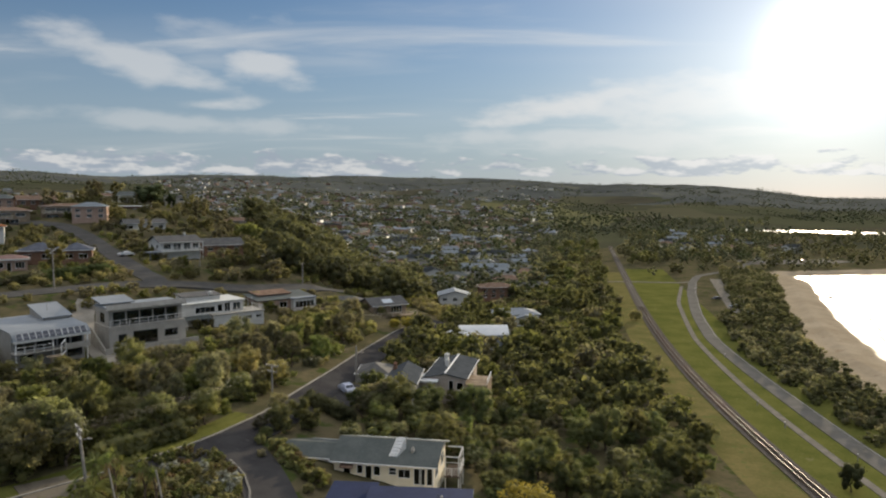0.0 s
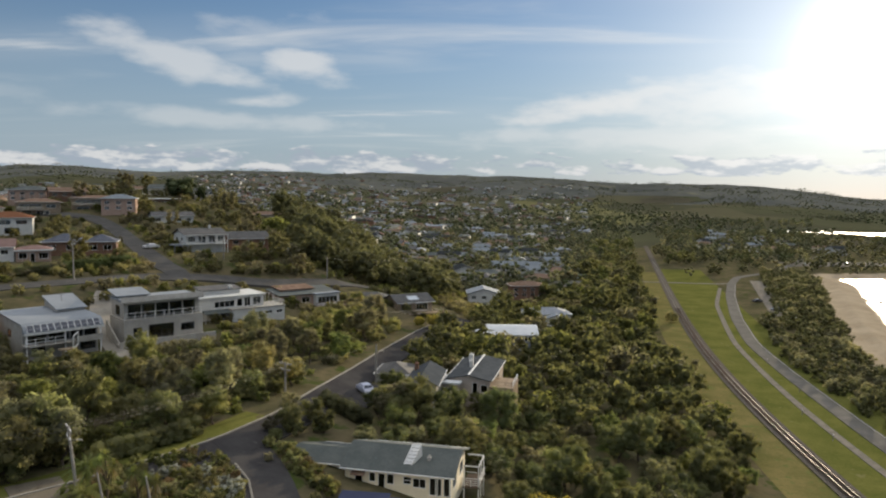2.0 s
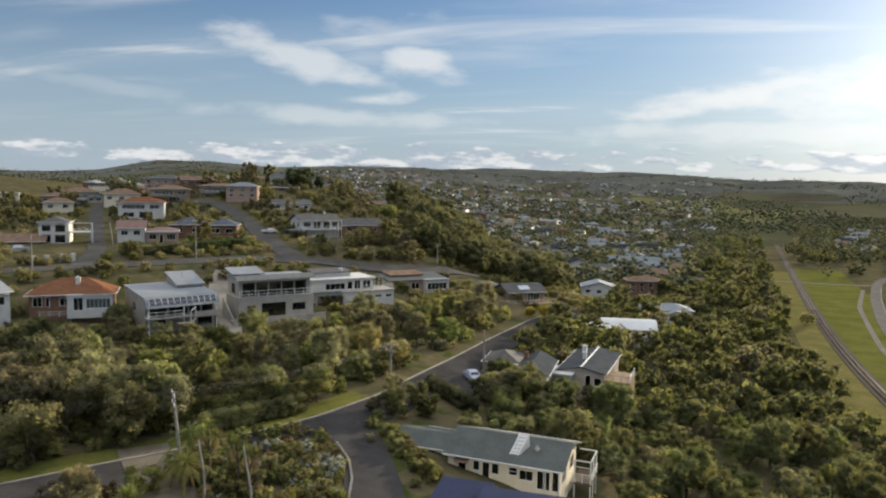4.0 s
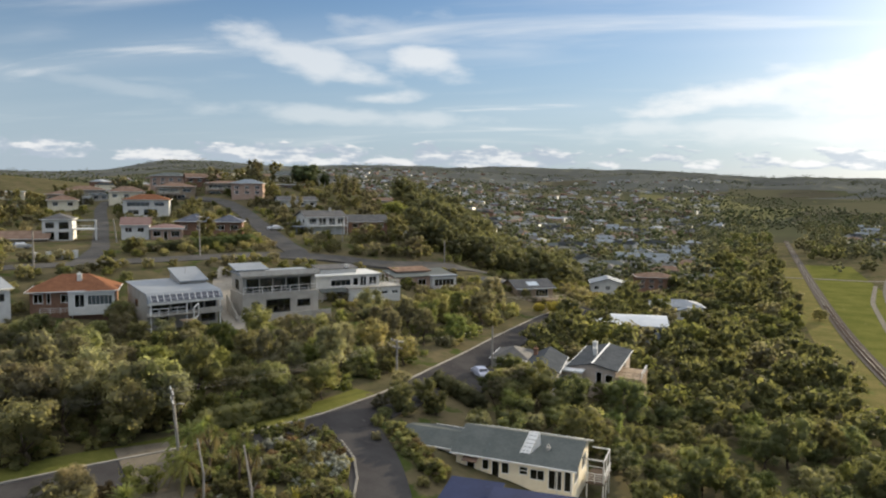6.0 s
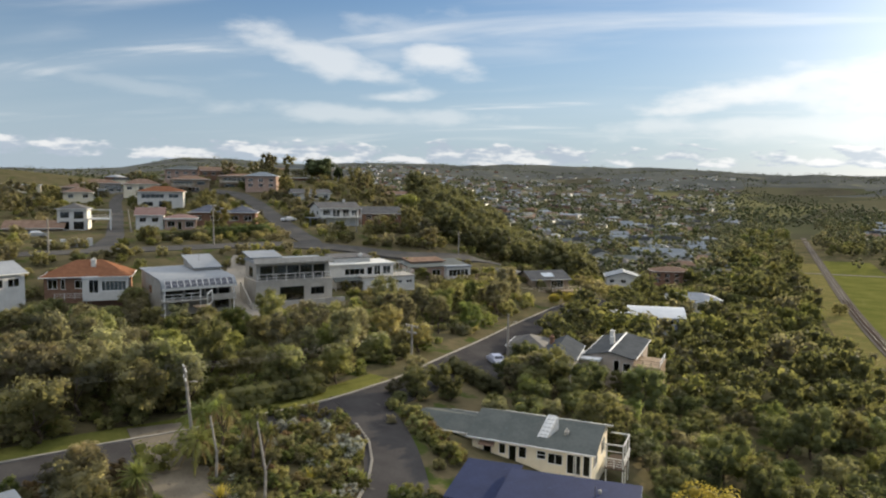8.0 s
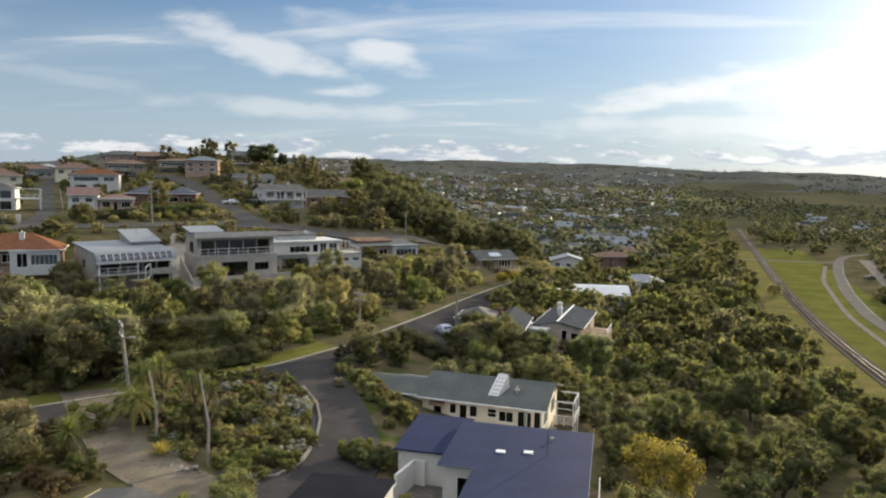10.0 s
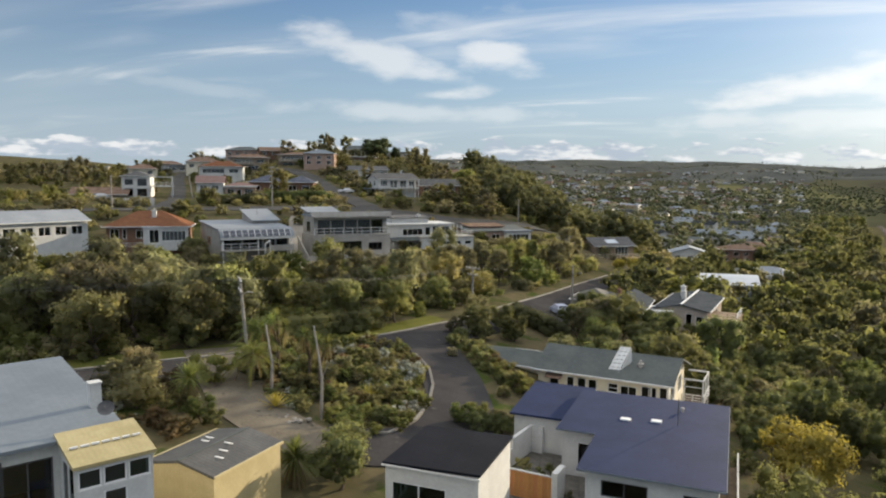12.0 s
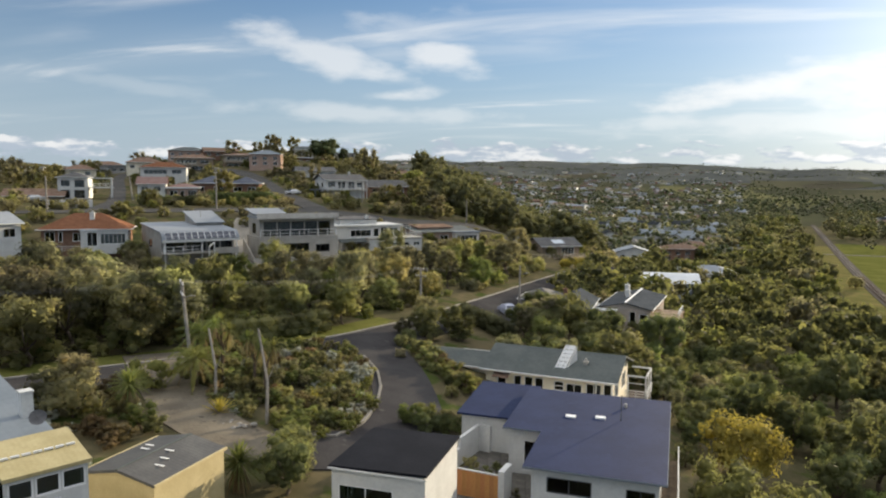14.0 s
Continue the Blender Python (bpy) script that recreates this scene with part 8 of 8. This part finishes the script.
p1 = pole(-33.4, 63.4, 23.6, height(-33.4, 63.4), (-0.7, -0.3), True, True, 130)
p2 = pole(-24.9, 99.2, 20.9, height(-24.9, 99.2), turn=150)
p3 = pole(-15.4, 120.0, 19.2, height(-15.4, 120.0), turn=150, lamp=True, arm=False, label="slender timber pole with a street light")
p0 = Vector((-62, 34, 25.5))
wires([p0, p1, p2], ((-0.9, -0.25), (0.0, -0.25), (0.9, -0.25)), turn=140)
wires([p2, p3], ((0, -0.3),), 150, 0.5)
u1 = pole(-98.6, 117.8, 32.1, height(-98.6, 117.8), arm=False, label="bare timber power pole beside the street")
u2 = pole(-110.4, 155.6, 32.3, height(-110.4, 155.6), (-1.0, 0.2), arm=False, label="leaning timber power pole beside the street")
u3 = pole(-81.5, 144.0, 34.2, height(-81.5, 144), (-0.1, 0), True, turn=150)
u4 = pole(-66.2, 187.0, 31.6, height(-66.2, 187), arm=False, label="bare timber power pole beside the street")
u5 = pole(-39.2, 190.0, 27.2, height(-39.2, 190.0), arm=False, label="bare timber power pole by the knoll")
wires([u1, u2, u3, u4, u5], ((-0.1, -0.3), (0.1, -0.5)), 60, 1.0)
u6 = pole(-22, 226, 24.0, height(-22, 226), arm=True, turn=140)
wires([u5, u6], ((-0.1, -0.3), (0.1, -0.5)), 60, 1.0)
for x, y, top, lx in ((-24.4, 58.6, 21.2, -0.6), (-29.6, 60.4, 20.6, -0.5)):
    ob = thing("dead_trunk", pose(x, y, height(x, y)), "bare pale dead trunk standing in the garden", "trunk", "dead trunks")
    h = top - height(x, y)
    part("stem", Geo().tube((0, 0, -0.3), (0.1, 0, h * 0.45), 0.13, 0.10, 8).tube((0.1, 0, h * 0.45), (lx, 0.1, h), 0.10, 0.07, 8), M_POLE, ob)
    part("branch", Geo().tube((0.1, 0, h * 0.45), (0.7, -0.2, h * 0.62), 0.05, 0.02, 6), M_POLE, ob)


def car(x, y, turn, paint, label, group, lift=0.12):
    ob = thing("car", pose(x, y, height(x, y) + lift, 0, 0, turn), label, "car", group)
    prof = [(-2.1, 0.35), (-2.15, 0.75), (-1.9, 0.95), (-1.2, 1.0), (-0.75, 1.42), (0.75, 1.45), (1.35, 1.0), (2.05, 0.9), (2.12, 0.4)]
    def side(pts, w0, w1, zcut):
        g = Geo()
        W = lambda z: w0 if z < zcut else w1
        a = [(px_, -W(z), z) for px_, z in pts]
        b = [(px_, W(z), z) for px_, z in pts]
        g.face(*a)
        g.face(*reversed(b))
        for i in range(len(pts)):
            j = (i + 1) % len(pts)
            g.face(a[j], a[i], b[i], b[j])
        return g
    body = part("body", side(prof, 0.86, 0.66, 1.1), paint, ob)
    part("windscreen", Geo().slab([(1.30, -0.66, 1.05), (1.30, 0.66, 1.05), (0.80, 0.60, 1.42), (0.80, -0.60, 1.42)], (0.02, 0, 0.02)), M_SOLAR, body, "dark windscreen")
    part("rear_window", Geo().slab([(-1.17, 0.66, 1.05), (-1.17, -0.66, 1.05), (-0.79, -0.60, 1.39), (-0.79, 0.60, 1.39)], (-0.02, 0, 0.02)), M_SOLAR, body, "dark rear window")
    for s in (-1, 1):
        part("side_window", Geo().slab([(-0.95, s * 0.80, 1.05), (1.1, s * 0.80, 1.05), (0.7, s * 0.67, 1.38), (-0.7, s * 0.67, 1.38)], (0, s * 0.01, 0)), M_SOLAR, body, "dark side window")
        part("headlight", Geo().box(2.05, 2.13, s * 0.7 - 0.14, s * 0.7 + 0.14, 0.62, 0.78), M_FRAME, body)
    for wx in (-1.3, 1.3):
        for s in (-1, 1):
            t = part("wheel", Geo().tube((wx, s * 0.70, 0.31), (wx, s * 0.89, 0.31), 0.31, n=14), M_BLACK, ob)
            part("rim", Geo().tube((wx, s * 0.885, 0.31), (wx, s * 0.90, 0.31), 0.19, n=10), M_STEEL, t)
    return ob


P_WHITE = surface("white car paint", (0.62, 0.63, 0.65), (0.68, 0.69, 0.70), 0.22, scale=1, bump=0, spec=0.6)
P_BLUE = surface("pale blue car paint", (0.34, 0.37, 0.48), (0.40, 0.43, 0.53), 0.22, scale=1, bump=0, spec=0.6)
P_DARK = surface("dark car paint", (0.03, 0.03, 0.035), (0.05, 0.05, 0.055), 0.2, scale=1, bump=0, spec=0.6)
P_SILVER = surface("silver car paint", (0.40, 0.41, 0.42), (0.46, 0.47, 0.48), 0.25, 0.5, scale=1, bump=0)
tagged(new("parking_bay", ribbon([(-20.4, 106.5), (-17.6, 119)], 0, 6.0, 0.13, 2.0).mesh("parking_bay", M_ASPHALT)), "asphalt parking bay beside the street", "parking bay", kind="structure")
car(-15.9, 112.6, 120, P_BLUE, "pale blue and white car parked by the hedge", "parked cars", 0.2)
for x, y, t, p, l in (
    (117.5, 306, 20, P_DARK, "dark car parked beside the shore road"),
    (116.0, 283, 10, P_SILVER, "silver car parked beside the shore road"),
    (113.5, 263, 15, P_WHITE, "white car parked beside the shore road"),
    (118.5, 276, 12, P_SILVER, "silver car parked beside the shore road"),
    (213, 478, 60, P_WHITE, "white car in the beach car park"),
    (242, 484, 80, P_SILVER, "silver car in the beach car park"),
    (226, 470, 70, P_DARK, "dark car in the beach car park"),
    (-92, 200, 50, P_WHITE, "white car on the hill street"),
    (-117, 134, 60, P_SILVER, "silver car beside the white house"),
):
    car(x, y, t, p, l, "parked cars")
for y, u in ((150, 8.0), (168, 13.6), (118, 13.4), (135, 8.0), (196, 14.0)):
    x = rail_x(y) + u
    ob = thing("marker_post", pose(x, y, height(x, y)), "short dark timber post in the grass", "post", "posts beside the path")
    part("post", Geo().tube((0, 0, -0.2), (0, 0, 1.1), 0.09, 0.08, 8), M_POLE, ob)
    part("cap", Geo().tube((0, 0, 1.1), (0, 0, 1.2), 0.1, 0.05, 8), M_FRAME, ob)
M_FOAM = surface("sea foam", (0.55, 0.55, 0.53), (0.68, 0.68, 0.66), 0.8, scale=0.5, fine=6, bump=0.3, world_space=True)
edge_u = lambda y: lin(y, (100, 54), (190, 60), (264, 74), (371, 98))
for k, (off, wide, y0, y1) in enumerate(((3.5, 1.1, 150, 340), (9.0, 0.8, 190, 372), (15.5, 0.7, 210, 330))):
    line = along(lambda y: edge_u(y) + off + 1.4 * math.sin(y * 0.09 + k * 2) + 0.8 * math.sin(y * 0.23 + k), y0, y1, 4)
    tagged(new("wave_foam", ribbon(line, 0, wide, 0.02, 4.0, lambda x, y: -0.35, 0.05).mesh("wave_foam", M_FOAM)), "thin line of white foam on a breaking wave", "foam", kind="structure")
M_ROCK = surface("dark shore rock", (0.05, 0.046, 0.042), (0.10, 0.092, 0.085), 0.8, scale=1.2, bump=0.6)
r_rng = random.Random(3)
for x, y, k in ((170, 316, 1.1), (173.5, 317.5, 1.5), (177, 316.5, 1.2), (180.5, 318, 0.9), (168, 319, 0.7)):
    v, f = [], []
    blob(r_rng, v, f, (0, 0, 0), k, 2, 0.6, 0.55)
    me = bpy.data.meshes.new("rock")
    me.from_pydata(v, [], f)
    me.materials.append(M_ROCK)
    ob = new("rock", me)
    ob.matrix_basis = pose(x, y, -0.3, 0, 0, 60 * k)
    tagged(ob, "dark rock standing out of the shallow water", "rock", "rocks in the bay")
CONIFER.set(rail_x(104) + 5.2, 104.5, 0.34, 20, "trees beside the shore path", stretch=1.7)
# white edge lines on the shore road, and a fence line of the seaward kerb
M_LINE = surface("worn road paint", (0.34, 0.33, 0.31), (0.48, 0.47, 0.45), 0.85, scale=0.8, bump=0.1)
for w, n in ((1.75, "edge_line"),):
    tagged(new("edge_line", ribbon(shore[:58], w, w + 0.12, 0.12).mesh("edge_line", M_LINE)), "white painted edge line of the shore road", "road marking", kind="structure")
for x, y, k in ((rail_x(92) - 6, 92, 0.55), (rail_x(96) - 4.5, 96, 0.4), (rail_x(255) - 5, 255, 1.3), (rail_x(131) - 6.5, 131, 0.3)):
    SCRUB[0].set(x, y, k, 40 * k, "bushes beside the railway")
